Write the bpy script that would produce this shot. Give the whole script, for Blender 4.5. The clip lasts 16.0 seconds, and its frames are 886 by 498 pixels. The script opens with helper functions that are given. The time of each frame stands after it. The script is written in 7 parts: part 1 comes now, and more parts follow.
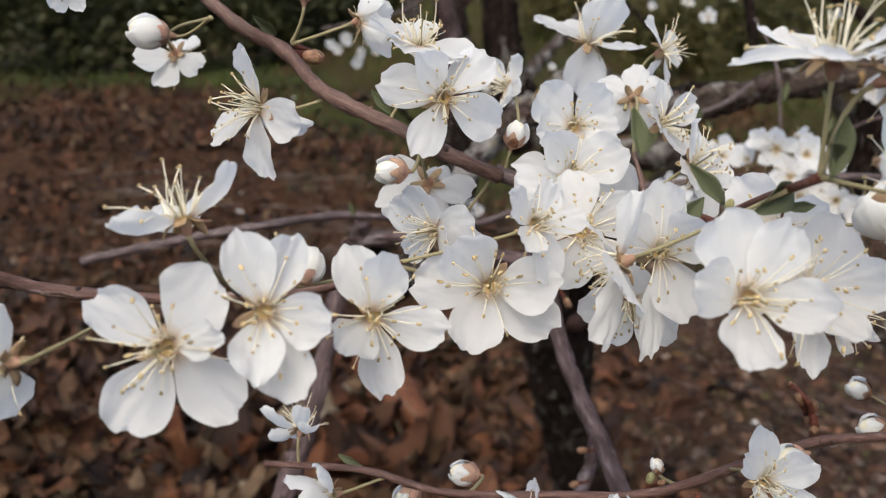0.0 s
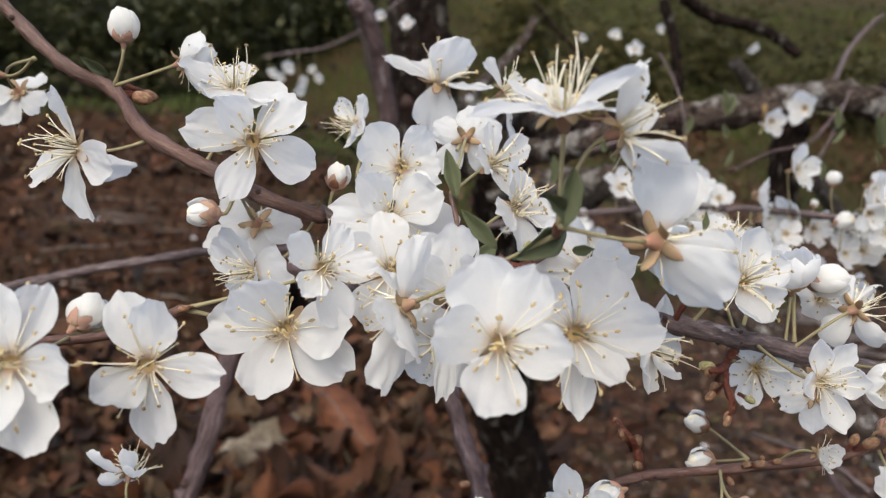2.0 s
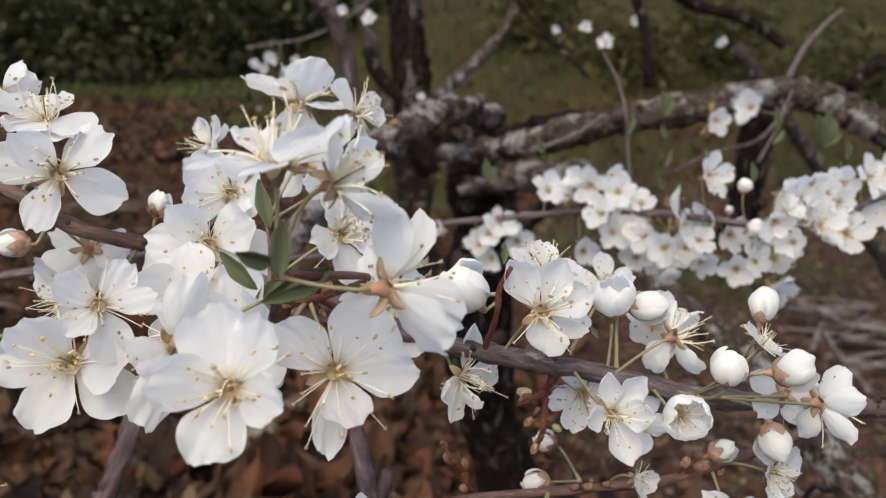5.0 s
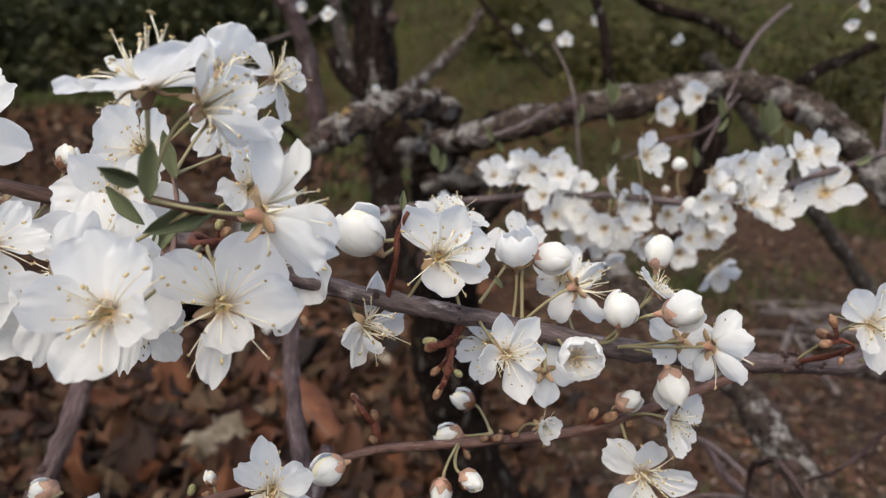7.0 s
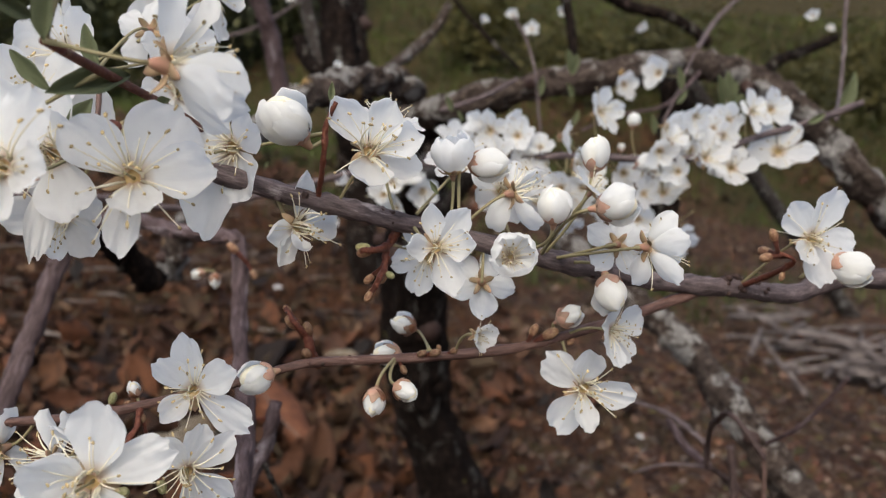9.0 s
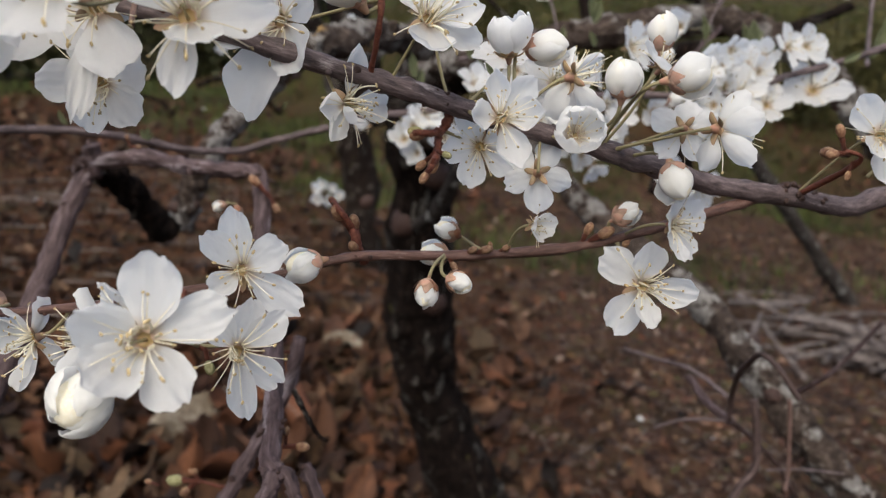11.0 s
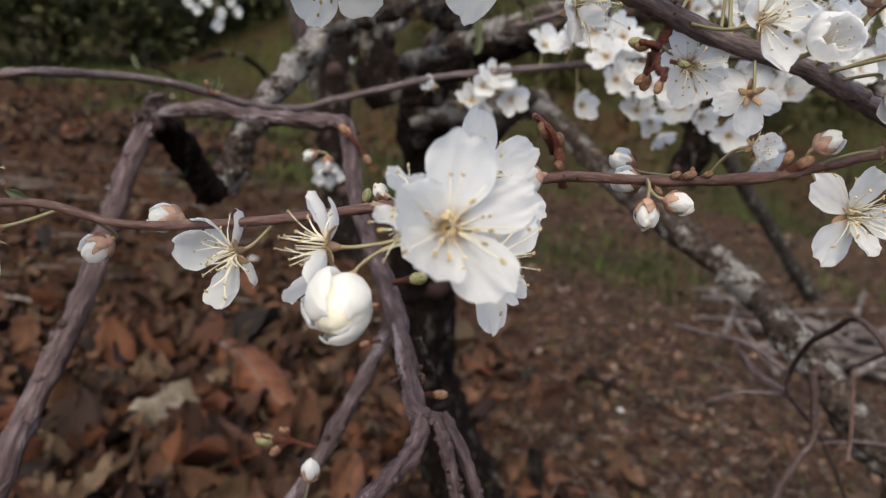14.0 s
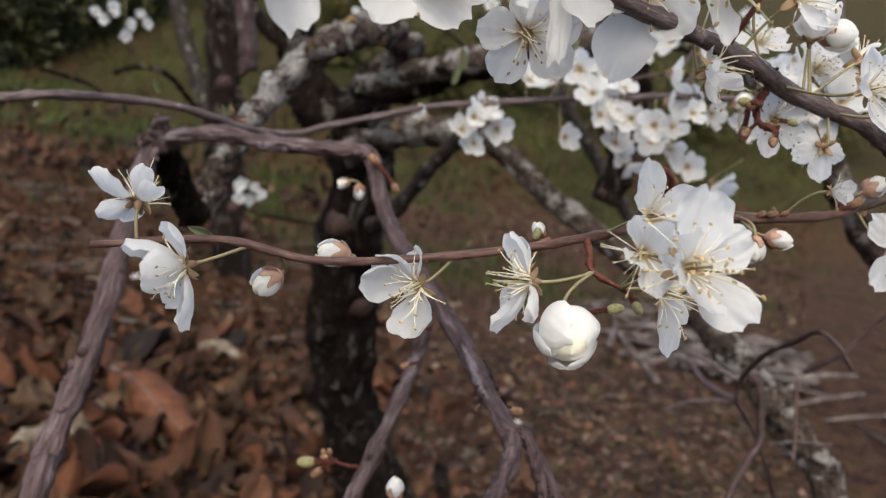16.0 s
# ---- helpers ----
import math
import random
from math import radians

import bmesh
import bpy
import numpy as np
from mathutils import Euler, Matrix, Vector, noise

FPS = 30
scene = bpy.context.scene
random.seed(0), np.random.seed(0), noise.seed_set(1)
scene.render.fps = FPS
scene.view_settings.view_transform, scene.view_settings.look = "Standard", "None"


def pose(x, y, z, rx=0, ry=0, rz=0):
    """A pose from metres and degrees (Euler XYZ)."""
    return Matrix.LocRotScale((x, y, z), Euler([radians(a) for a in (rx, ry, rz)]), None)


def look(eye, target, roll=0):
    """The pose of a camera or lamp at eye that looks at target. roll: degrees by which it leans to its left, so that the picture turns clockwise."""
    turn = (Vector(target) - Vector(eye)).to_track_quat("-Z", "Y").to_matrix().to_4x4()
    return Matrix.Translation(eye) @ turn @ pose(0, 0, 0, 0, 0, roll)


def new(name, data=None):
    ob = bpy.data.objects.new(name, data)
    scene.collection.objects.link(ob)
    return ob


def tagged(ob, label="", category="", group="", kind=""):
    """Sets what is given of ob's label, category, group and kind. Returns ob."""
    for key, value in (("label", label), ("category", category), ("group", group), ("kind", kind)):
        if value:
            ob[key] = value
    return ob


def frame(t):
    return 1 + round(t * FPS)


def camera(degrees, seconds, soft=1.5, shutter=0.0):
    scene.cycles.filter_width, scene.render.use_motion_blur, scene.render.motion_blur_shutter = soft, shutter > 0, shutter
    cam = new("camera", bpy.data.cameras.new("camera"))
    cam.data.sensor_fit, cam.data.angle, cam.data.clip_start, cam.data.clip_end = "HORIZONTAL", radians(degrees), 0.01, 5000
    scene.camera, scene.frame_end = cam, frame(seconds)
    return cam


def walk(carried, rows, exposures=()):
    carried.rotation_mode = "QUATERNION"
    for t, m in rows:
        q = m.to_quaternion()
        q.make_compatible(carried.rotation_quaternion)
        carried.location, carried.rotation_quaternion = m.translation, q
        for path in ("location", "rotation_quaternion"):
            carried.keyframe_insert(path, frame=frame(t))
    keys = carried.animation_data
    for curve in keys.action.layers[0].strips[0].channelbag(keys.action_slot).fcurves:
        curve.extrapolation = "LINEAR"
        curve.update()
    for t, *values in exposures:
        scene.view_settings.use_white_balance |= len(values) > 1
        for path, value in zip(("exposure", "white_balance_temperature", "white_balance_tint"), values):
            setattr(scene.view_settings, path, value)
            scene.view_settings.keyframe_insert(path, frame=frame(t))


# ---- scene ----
cam = camera(59.68, 16.0, soft=1.25)
cam.data.dof.use_dof, cam.data.dof.focus_distance, cam.data.dof.aperture_fstop = True, 0.16, 22.0
PATH = [
    (0, (0.0392, 0.0447, 0.6360), (0.0863, 1.9374, -0.0084), -0.08),
    (0.5, (0.0482, 0.0414, 0.6370), (0.1309, 1.9441, 0.0261), -0.07),
    (1, (0.0544, 0.0417, 0.6380), (0.1765, 1.9493, 0.0496), 0.26),
    (1.5, (0.0611, 0.0442, 0.6387), (0.1982, 1.9496, 0.0466), 0.62),
    (2, (0.0715, 0.0431, 0.6398), (0.2132, 1.9512, 0.0576), 0.50),
    (2.5, (0.0792, 0.0440, 0.6435), (0.2359, 1.9517, 0.0636), 0.46),
    (3, (0.0845, 0.0463, 0.6461), (0.2332, 1.9461, 0.0389), 0.48),
    (3.5, (0.0923, 0.0462, 0.6476), (0.2385, 1.9437, 0.0327), 0.77),
    (4, (0.0973, 0.0472, 0.6482), (0.2378, 1.9448, 0.0323), 0.88),
    (4.5, (0.1051, 0.0445, 0.6492), (0.2181, 1.9416, 0.0262), 0.56),
    (4.7, (0.1095, 0.0433, 0.6503), (0.2204, 1.9409, 0.0284), 0.39),
    (6.8, (0.1323, 0.0335, 0.6400), (0.2780, 1.9328, 0.0305), 0.14),
    (7, (0.1322, 0.0331, 0.6383), (0.3012, 1.9345, 0.0415), 0.51),
    (7.5, (0.1347, 0.0329, 0.6310), (0.3224, 1.9380, 0.0517), 0.81),
    (8, (0.1388, 0.0298, 0.6283), (0.3575, 1.9345, 0.0589), 0.84),
    (8.2, (0.1420, 0.0290, 0.6260), (0.3624, 1.9330, 0.0549), 0.73),
    (10.3, (0.1370, 0.0295, 0.5955), (0.3970, 1.9296, 0.0282), 1.92),
    (10.5, (0.1355, 0.0299, 0.5938), (0.3849, 1.9286, 0.0170), 1.81),
    (11, (0.1295, 0.0324, 0.5889), (0.3709, 1.9263, -0.0067), 1.55),
    (11.5, (0.1212, 0.0358, 0.5849), (0.3565, 1.9273, -0.0208), 1.95),
    (12, (0.1168, 0.0377, 0.5822), (0.3651, 1.9292, -0.0183), 2.49),
    (12.5, (0.1089, 0.0378, 0.5785), (0.3614, 1.9273, -0.0266), 2.70),
    (13, (0.0969, 0.0388, 0.5765), (0.3592, 1.9291, -0.0220), 2.69),
    (13.5, (0.0876, 0.0415, 0.5726), (0.3684, 1.9299, -0.0233), 2.95),
    (14, (0.0786, 0.0443, 0.5683), (0.4115, 1.9222, -0.0339), 3.34),
    (14.5, (0.0627, 0.0491, 0.5654), (0.4609, 1.9161, -0.0312), 4.07),
    (15, (0.0517, 0.0538, 0.5658), (0.5759, 1.8937, -0.0170), 4.96),
    (15.5, (0.0355, 0.0460, 0.5695), (0.6335, 1.8711, 0.0117), 5.51),
    (16, (0.0169, 0.0438, 0.5722), (0.6536, 1.8612, 0.0323), 5.83),
]
walk(cam, [(t, look(eye, target, roll)) for t, eye, target, roll in PATH], [(0.0, -0.11, 6280, 5), (1.5, -0.07, 6250, 5), (4.0, -0.07, 6250, 5), (4.7, -0.10, 6280, 5), (8.0, -0.12, 6280, 5), (10.5, -0.22, 6280, 5), (11.0, -0.19, 6280, 5), (11.5, -0.03, 6280, 5), (12.0, 0.02, 6280, 5), (13.0, -0.01, 6280, 5), (14.5, -0.06, 6280, 5), (16.0, -0.05, 6280, 5)])

# ---- world and light: a bright overcast day ----
world = bpy.data.worlds.new("overcast_sky")
scene.world = world
world.use_nodes = True
wn, wl = world.node_tree.nodes, world.node_tree.links
sky = wn.new("ShaderNodeTexSky")
sky.sky_type, sky.sun_disc = "NISHITA", False
sky.sun_elevation, sky.sun_rotation = radians(58), radians(200)
sky.air_density, sky.dust_density, sky.ozone_density = 0.8, 6.0, 0.4
wl.new(sky.outputs["Color"], wn["Background"].inputs["Color"])
wn["Background"].inputs["Strength"].default_value = 0.275
sun = new("sun", bpy.data.lights.new("sun", "SUN"))
sun.data.energy, sun.data.angle, sun.data.color = 0.7, radians(50), (1.0, 0.97, 0.93)
sun.matrix_world = look((-1.2, -2.4, 4.6), (0, 0, 0))


# ---- materials ----
def material(name, rough=0.6, spec=0.4):
    m = bpy.data.materials.new(name)
    m.use_nodes = True
    b = m.node_tree.nodes["Principled BSDF"]
    b.inputs["Roughness"].default_value = rough
    b.inputs["Specular IOR Level"].default_value = spec
    return m, m.node_tree.nodes, m.node_tree.links, b


def ramp(nodes, links, source, stops):
    r = nodes.new("ShaderNodeValToRGB")
    e = r.color_ramp.elements
    while len(e) < len(stops):
        e.new(0.5)
    for slot, (pos, col) in zip(e, stops):
        slot.position, slot.color = pos, (*col, 1)
    links.new(source, r.inputs["Fac"])
    return r.outputs["Color"]


def noise_tex(nodes, links, scale, detail=4.0, rough=0.55, stretch=None, coords="Object"):
    tc = nodes.new("ShaderNodeAttribute" if coords == "Vector" else "ShaderNodeTexCoord")
    if coords == "Vector":
        tc.attribute_name = "grain"
    n = nodes.new("ShaderNodeTexNoise")
    n.inputs["Scale"].default_value, n.inputs["Detail"].default_value, n.inputs["Roughness"].default_value = scale, detail, rough
    if stretch:
        mp = nodes.new("ShaderNodeMapping")
        mp.inputs["Scale"].default_value = stretch
        links.new(tc.outputs[coords], mp.inputs["Vector"])
        links.new(mp.outputs["Vector"], n.inputs["Vector"])
    else:
        links.new(tc.outputs[coords], n.inputs["Vector"])
    return n.outputs["Fac"]


def mix(nodes, links, fac, a, b, mode="MIX"):
    n = nodes.new("ShaderNodeMix")
    n.data_type, n.blend_type = "RGBA", mode
    for sock, val in ((n.inputs["Factor"], fac), (n.inputs["A"], a), (n.inputs["B"], b)):
        if isinstance(val, (int, float)):
            sock.default_value = val
        elif isinstance(val, tuple):
            sock.default_value = (*val, 1)
        else:
            links.new(val, sock)
    return n.outputs["Result"]


def bump(nodes, links, bsdf, height, strength, distance):
    n = nodes.new("ShaderNodeBump")
    n.inputs["Strength"].default_value, n.inputs["Distance"].default_value = strength, distance
    links.new(height, n.inputs["Height"])
    links.new(n.outputs["Normal"], bsdf.inputs["Normal"])


def translucent(nodes, links, bsdf, colour, share):
    t = nodes.new("ShaderNodeBsdfTranslucent")
    ms = nodes.new("ShaderNodeMixShader")
    ms.inputs["Fac"].default_value = share
    if isinstance(colour, tuple):
        t.inputs["Color"].default_value = (*colour, 1)
    else:
        links.new(colour, t.inputs["Color"])
    links.new(bsdf.outputs["BSDF"], ms.inputs[1])
    links.new(t.outputs["BSDF"], ms.inputs[2])
    links.new(ms.outputs["Shader"], nodes["Material Output"].inputs["Surface"])


def petal_material():
    m, n, l, b = material("petal_white", 0.55, 0.25)
    uv = n.new("ShaderNodeAttribute")
    uv.attribute_name = "along"
    base = ramp(n, l, uv.outputs["Fac"], [(0.0, (0.58, 0.42, 0.30)), (0.08, (0.76, 0.66, 0.55)), (0.20, (0.880, 0.882, 0.872)), (1.0, (0.890, 0.894, 0.892))])
    info = n.new("ShaderNodeObjectInfo")
    tint = ramp(n, l, info.outputs["Random"], [(0.0, (0.975, 0.975, 0.975)), (0.5, (1.0, 1.0, 1.0)), (1.0, (0.985, 0.98, 0.965))])
    col = mix(n, l, 1.0, base, tint, "MULTIPLY")
    blot = ramp(n, l, noise_tex(n, l, 9, 3), [(0.35, (0.975, 0.975, 0.978)), (0.65, (1, 1, 1))])
    col = mix(n, l, 1.0, col, blot, "MULTIPLY")
    l.new(col, b.inputs["Base Color"])
    vein = n.new("ShaderNodeAttribute")
    vein.attribute_name = "vein"
    fine = noise_tex(n, l, 60, 2)
    add = n.new("ShaderNodeMath")
    add.operation = "MULTIPLY_ADD"
    l.new(fine, add.inputs[0])
    add.inputs[1].default_value = 0.5
    l.new(vein.outputs["Fac"], add.inputs[2])
    bump(n, l, b, add.outputs[0], 0.16, 0.0003)
    translucent(n, l, b, col, 0.6)
    return m


def plain_material(name, stops, scale, rough=0.6, spec=0.3, relief=0.0, share=0.0, stretch=None, by_object=False, detail=4):
    m, n, l, b = material(name, rough, spec)
    fac = noise_tex(n, l, scale, detail, stretch=stretch)
    col = ramp(n, l, fac, stops)
    if by_object:
        info = n.new("ShaderNodeObjectInfo")
        col = mix(n, l, 1.0, col, ramp(n, l, info.outputs["Random"], [(0, (0.72, 0.72, 0.72)), (1, (1.2, 1.15, 1.1))]), "MULTIPLY")
    l.new(col, b.inputs["Base Color"])
    if relief:
        bump(n, l, b, fac, 0.8, relief)
    if share:
        translucent(n, l, b, col, share)
    return m


def bark_material(name, base, patches, patch_at, scale, relief, rough=0.75, spots=None, sheen=0.3, stretch=None, streaks=False):
    """Bark: a base with fine grain, pale patches (lichen, scars) and relief."""
    m, n, l, b = material(name, rough, sheen)
    way = "Vector" if streaks else "Object"
    fine = noise_tex(n, l, scale * 4, 6, 0.7, stretch=stretch, coords=way)
    grain = ramp(n, l, fine, base)
    wide = noise_tex(n, l, scale, 5, 0.65, stretch=stretch, coords=way)
    mask = ramp(n, l, wide, [(patch_at, (0, 0, 0)), (patch_at + 0.06, (1, 1, 1))])
    speck = noise_tex(n, l, scale * 7, 4, 0.7)
    pcol = ramp(n, l, speck, patches)
    col = mix(n, l, mask, grain, pcol)
    if spots:
        w2 = noise_tex(n, l, scale * 0.8, 4, 0.6, stretch=(1.3, 1.1, 0.9))
        m2 = ramp(n, l, w2, [(spots[0], (0, 0, 0)), (spots[0] + 0.05, (1, 1, 1))])
        col = mix(n, l, m2, col, spots[1])
    l.new(col, b.inputs["Base Color"])
    add = n.new("ShaderNodeMath")
    add.operation = "ADD"
    l.new(fine, add.inputs[0])
    l.new(wide, add.inputs[1])
    bump(n, l, b, add.outputs[0], 0.9, relief)
    return m


PETAL = petal_material()
FILAMENT = plain_material("filament_white", [(0.3, (0.80, 0.73, 0.54)), (0.7, (0.87, 0.83, 0.70))], 20, 0.5, share=0.2)
ANTHER = plain_material("anther_yellow", [(0.3, (0.28, 0.22, 0.12)), (0.7, (0.56, 0.45, 0.24))], 60, 0.8, by_object=True)
HEART = plain_material("flower_heart", [(0.35, (0.40, 0.27, 0.10)), (0.6, (0.50, 0.36, 0.16)), (0.8, (0.50, 0.30, 0.20))], 8, 0.5)
SEPAL = plain_material("sepal_green_brown", [(0.3, (0.28, 0.24, 0.12)), (0.5, (0.35, 0.23, 0.15)), (0.7, (0.38, 0.20, 0.145))], 5, 0.6, relief=0.0004, share=0.15, by_object=True)
SEPAL_TAN = plain_material("calyx_tan_pink", [(0.3, (0.33, 0.23, 0.15)), (0.55, (0.43, 0.28, 0.21)), (0.75, (0.44, 0.24, 0.18))], 5, 0.6, relief=0.0003, share=0.15, by_object=True)
SEPAL_RED = plain_material("bud_scale_red", [(0.3, (0.085, 0.024, 0.014)), (0.52, (0.17, 0.066, 0.036)), (0.75, (0.26, 0.16, 0.085))], 6, 0.5, relief=0.0004, by_object=True)
STALK = plain_material("stalk_green", [(0.3, (0.20, 0.18, 0.085)), (0.55, (0.29, 0.255, 0.14)), (0.75, (0.31, 0.19, 0.12))], 160, 0.5, share=0.1)
BUD_GREEN = plain_material("bud_scale_olive", [(0.3, (0.20, 0.18, 0.07)), (0.55, (0.32, 0.31, 0.15)), (0.75, (0.44, 0.38, 0.24))], 6, 0.55, relief=0.0004, by_object=True)
LEAF = plain_material("young_leaf", [(0.3, (0.135, 0.155, 0.080)), (0.55, (0.215, 0.24, 0.130)), (0.75, (0.35, 0.36, 0.22))], 240, 0.65, 0.25, relief=0.0003, share=0.25)
BARK_YOUNG = bark_material("young_red_bark", [(0.3, (0.050, 0.027, 0.021)), (0.52, (0.112, 0.064, 0.050)), (0.75, (0.21, 0.138, 0.112))], [(0.4, (0.16, 0.11, 0.095)), (0.7, (0.33, 0.26, 0.23))], 0.60, 260, 0.0004, 0.5, streaks=True)
BARK_RED = bark_material("red_spur_bark", [(0.3, (0.055, 0.014, 0.009)), (0.52, (0.125, 0.036, 0.020)), (0.75, (0.21, 0.085, 0.048))], [(0.4, (0.15, 0.07, 0.04)), (0.7, (0.28, 0.19, 0.11))], 0.64, 300, 0.0004, 0.5)
BARK_GREY = bark_material("grey_twig_bark", [(0.34, (0.032, 0.022, 0.022)), (0.53, (0.105, 0.077, 0.076)), (0.75, (0.23, 0.18, 0.175))], [(0.4, (0.26, 0.22, 0.22)), (0.7, (0.40, 0.36, 0.35))], 0.62, 220, 0.0005, 0.6, streaks=True)
BARK_PURPLE = bark_material("purple_grey_bark", [(0.36, (0.030, 0.017, 0.016)), (0.52, (0.082, 0.052, 0.051)), (0.72, (0.175, 0.130, 0.131))], [(0.4, (0.15, 0.115, 0.12)), (0.7, (0.29, 0.25, 0.26))], 0.58, 130, 0.0012, 0.62, streaks=True)
BARK_LICHEN = bark_material("lichened_bark", [(0.35, (0.018, 0.013, 0.011)), (0.52, (0.062, 0.046, 0.037)), (0.7, (0.15, 0.115, 0.095))], [(0.35, (0.12, 0.108, 0.096)), (0.55, (0.235, 0.22, 0.205)), (0.75, (0.40, 0.385, 0.36))], 0.51, 42, 0.0045, 0.9, (0.65, (0.27, 0.175, 0.075)), 0.1)
BARK_PALE = bark_material("pale_lichened_bark", [(0.35, (0.018, 0.013, 0.011)), (0.52, (0.062, 0.046, 0.037)), (0.7, (0.15, 0.115, 0.095))], [(0.35, (0.13, 0.12, 0.115)), (0.55, (0.24, 0.23, 0.22)), (0.75, (0.38, 0.37, 0.355))], 0.47, 42, 0.0045, 0.9, (0.68, (0.30, 0.22, 0.10)), 0.1)
BARK_DARK = bark_material("wet_dark_bark", [(0.36, (0.006, 0.0045, 0.004)), (0.53, (0.015, 0.010, 0.008)), (0.7, (0.060, 0.040, 0.030))], [(0.4, (0.035, 0.03, 0.025)), (0.66, (0.24, 0.22, 0.19))], 0.57, 50, 0.010, 0.9, (0.68, (0.10, 0.085, 0.03)), 0.06, (1.0, 1.0, 0.35))
BARK_OLD = bark_material("old_grey_bark", [(0.35, (0.014, 0.011, 0.010)), (0.55, (0.05, 0.042, 0.037)), (0.75, (0.12, 0.105, 0.095))], [(0.4, (0.14, 0.135, 0.125)), (0.7, (0.36, 0.35, 0.33))], 0.56, 46, 0.008, 0.9, (0.66, (0.11, 0.10, 0.035)), 0.08, (1.0, 1.0, 0.4))
BARK_KNOT = bark_material("dark_bud_scar", [(0.35, (0.018, 0.009, 0.007)), (0.55, (0.05, 0.026, 0.020)), (0.75, (0.11, 0.07, 0.055))], [(0.4, (0.09, 0.055, 0.045)), (0.7, (0.18, 0.13, 0.11))], 0.62, 300, 0.0005, 0.6)
BARK_TWIG = bark_material("brown_twig_bark", [(0.35, (0.022, 0.013, 0.011)), (0.54, (0.065, 0.040, 0.035)), (0.75, (0.14, 0.10, 0.09))], [(0.4, (0.12, 0.09, 0.08)), (0.7, (0.24, 0.20, 0.185))], 0.62, 200, 0.0006, 0.65, streaks=True)
BARK_RUSSET = bark_material("russet_twig_bark", [(0.3, (0.048, 0.025, 0.019)), (0.52, (0.110, 0.058, 0.045)), (0.75, (0.205, 0.128, 0.102))], [(0.4, (0.16, 0.11, 0.095)), (0.7, (0.33, 0.26, 0.23))], 0.62, 260, 0.0004, 0.5, streaks=True)
BARKS = {"russet": BARK_RUSSET, "twig": BARK_TWIG, "bark2": BARK_OLD, "red": BARK_RED, "young": BARK_YOUNG, "grey": BARK_GREY, "purple": BARK_PURPLE, "lichen": BARK_LICHEN, "pale": BARK_PALE, "dark": BARK_DARK}


# ---- mesh helpers ----
def mesh_of(name, verts, faces, mats, smooth=True, mat_index=None, attrs=None):
    me = bpy.data.meshes.new(name)
    me.from_pydata([tuple(v) for v in verts], [], faces)
    for mt in mats:
        me.materials.append(mt)
    if smooth:
        me.polygons.foreach_set("use_smooth", [True] * len(me.polygons))
    if mat_index:
        me.polygons.foreach_set("material_index", mat_index)
    for key, values in (attrs or {}).items():
        at = me.attributes.new(key, "FLOAT", "POINT")
        at.data.foreach_set("value", values)
    me.update()
    return me


def child(name, mesh, parent, m=None, label=""):
    ob = new(name, mesh)
    ob.parent = parent
    if m is not None:
        ob.matrix_basis = m
    return tagged(ob, label) if label else ob


def smooth_line(pts, steps):
    """Catmull-Rom through the points."""
    p = [Vector(a) for a in pts]
    p = [p[0] * 2 - p[1]] + p + [p[-1] * 2 - p[-2]]
    out = []
    for i in range(1, len(p) - 2):
        a, b, c, d = p[i - 1:i + 3]
        for k in range(steps):
            t = k / steps
            out.append(0.5 * (2 * b + (c - a) * t + (2 * a - 5 * b + 4 * c - d) * t * t + (3 * b - a - 3 * c + d) * t ** 3))
    out.append(p[-2])
    return out


def tube(line, radii, sides=8, rough=0.0, seed=0.0, lump=0.0):
    """Verts and faces of a round bar along a line, with uneven girth."""
    verts, faces = [], []
    ref = Vector((0.3, 0.2, 1)).normalized()
    n = len(line)
    for i, (c, r) in enumerate(zip(line, radii)):
        d = (line[min(i + 1, n - 1)] - line[max(i - 1, 0)]).normalized()
        x = d.cross(ref)
        if x.length < 1e-4:
            x = d.cross(Vector((1, 0, 0)))
        x.normalize()
        y = d.cross(x)
        for k in range(sides):
            a = 2 * math.pi * k / sides
            w = x * math.cos(a) + y * math.sin(a)
            g = 1.0
            if rough:
                q = w * 1.3 + c * (0.35 / max(r, 1e-4)) + Vector((seed, 0, 0))
                g += rough * (noise.noise(q) + 0.45 * noise.noise(q * 2.7) + 0.25 * noise.noise(q * 6.1))
            if lump:
                g += lump * max(0.0, noise.noise(Vector((i * 0.31 + seed, seed * 1.7, 0))))
            verts.append(c + w * r * g)
    for i in range(n - 1):
        for k in range(sides):
            a, b = i * sides + k, i * sides + (k + 1) % sides
            faces.append((a, b, b + sides, a + sides))
    faces.append(tuple(range(sides))[::-1])
    faces.append(tuple((n - 1) * sides + k for k in range(sides)))
    return verts, faces


def blob(centre, r, squash=1.0, rings=4, sides=6, axis=None):
    """A small rounded body, longer along its axis by squash."""
    verts, faces = [], []
    q = (axis or Vector((0, 0, 1))).to_track_quat("Z", "Y")
    c = Vector(centre)
    for i in range(rings + 1):
        a = math.pi * i / rings
        for k in range(sides):
            b = 2 * math.pi * k / sides
            verts.append(c + q @ Vector((r * math.sin(a) * math.cos(b), r * math.sin(a) * math.sin(b), -r * squash * math.cos(a))))
    for i in range(rings):
        for k in range(sides):
            a, b = i * sides + k, i * sides + (k + 1) % sides
            faces.append((a, b, b + sides, a + sides))
    return verts, faces


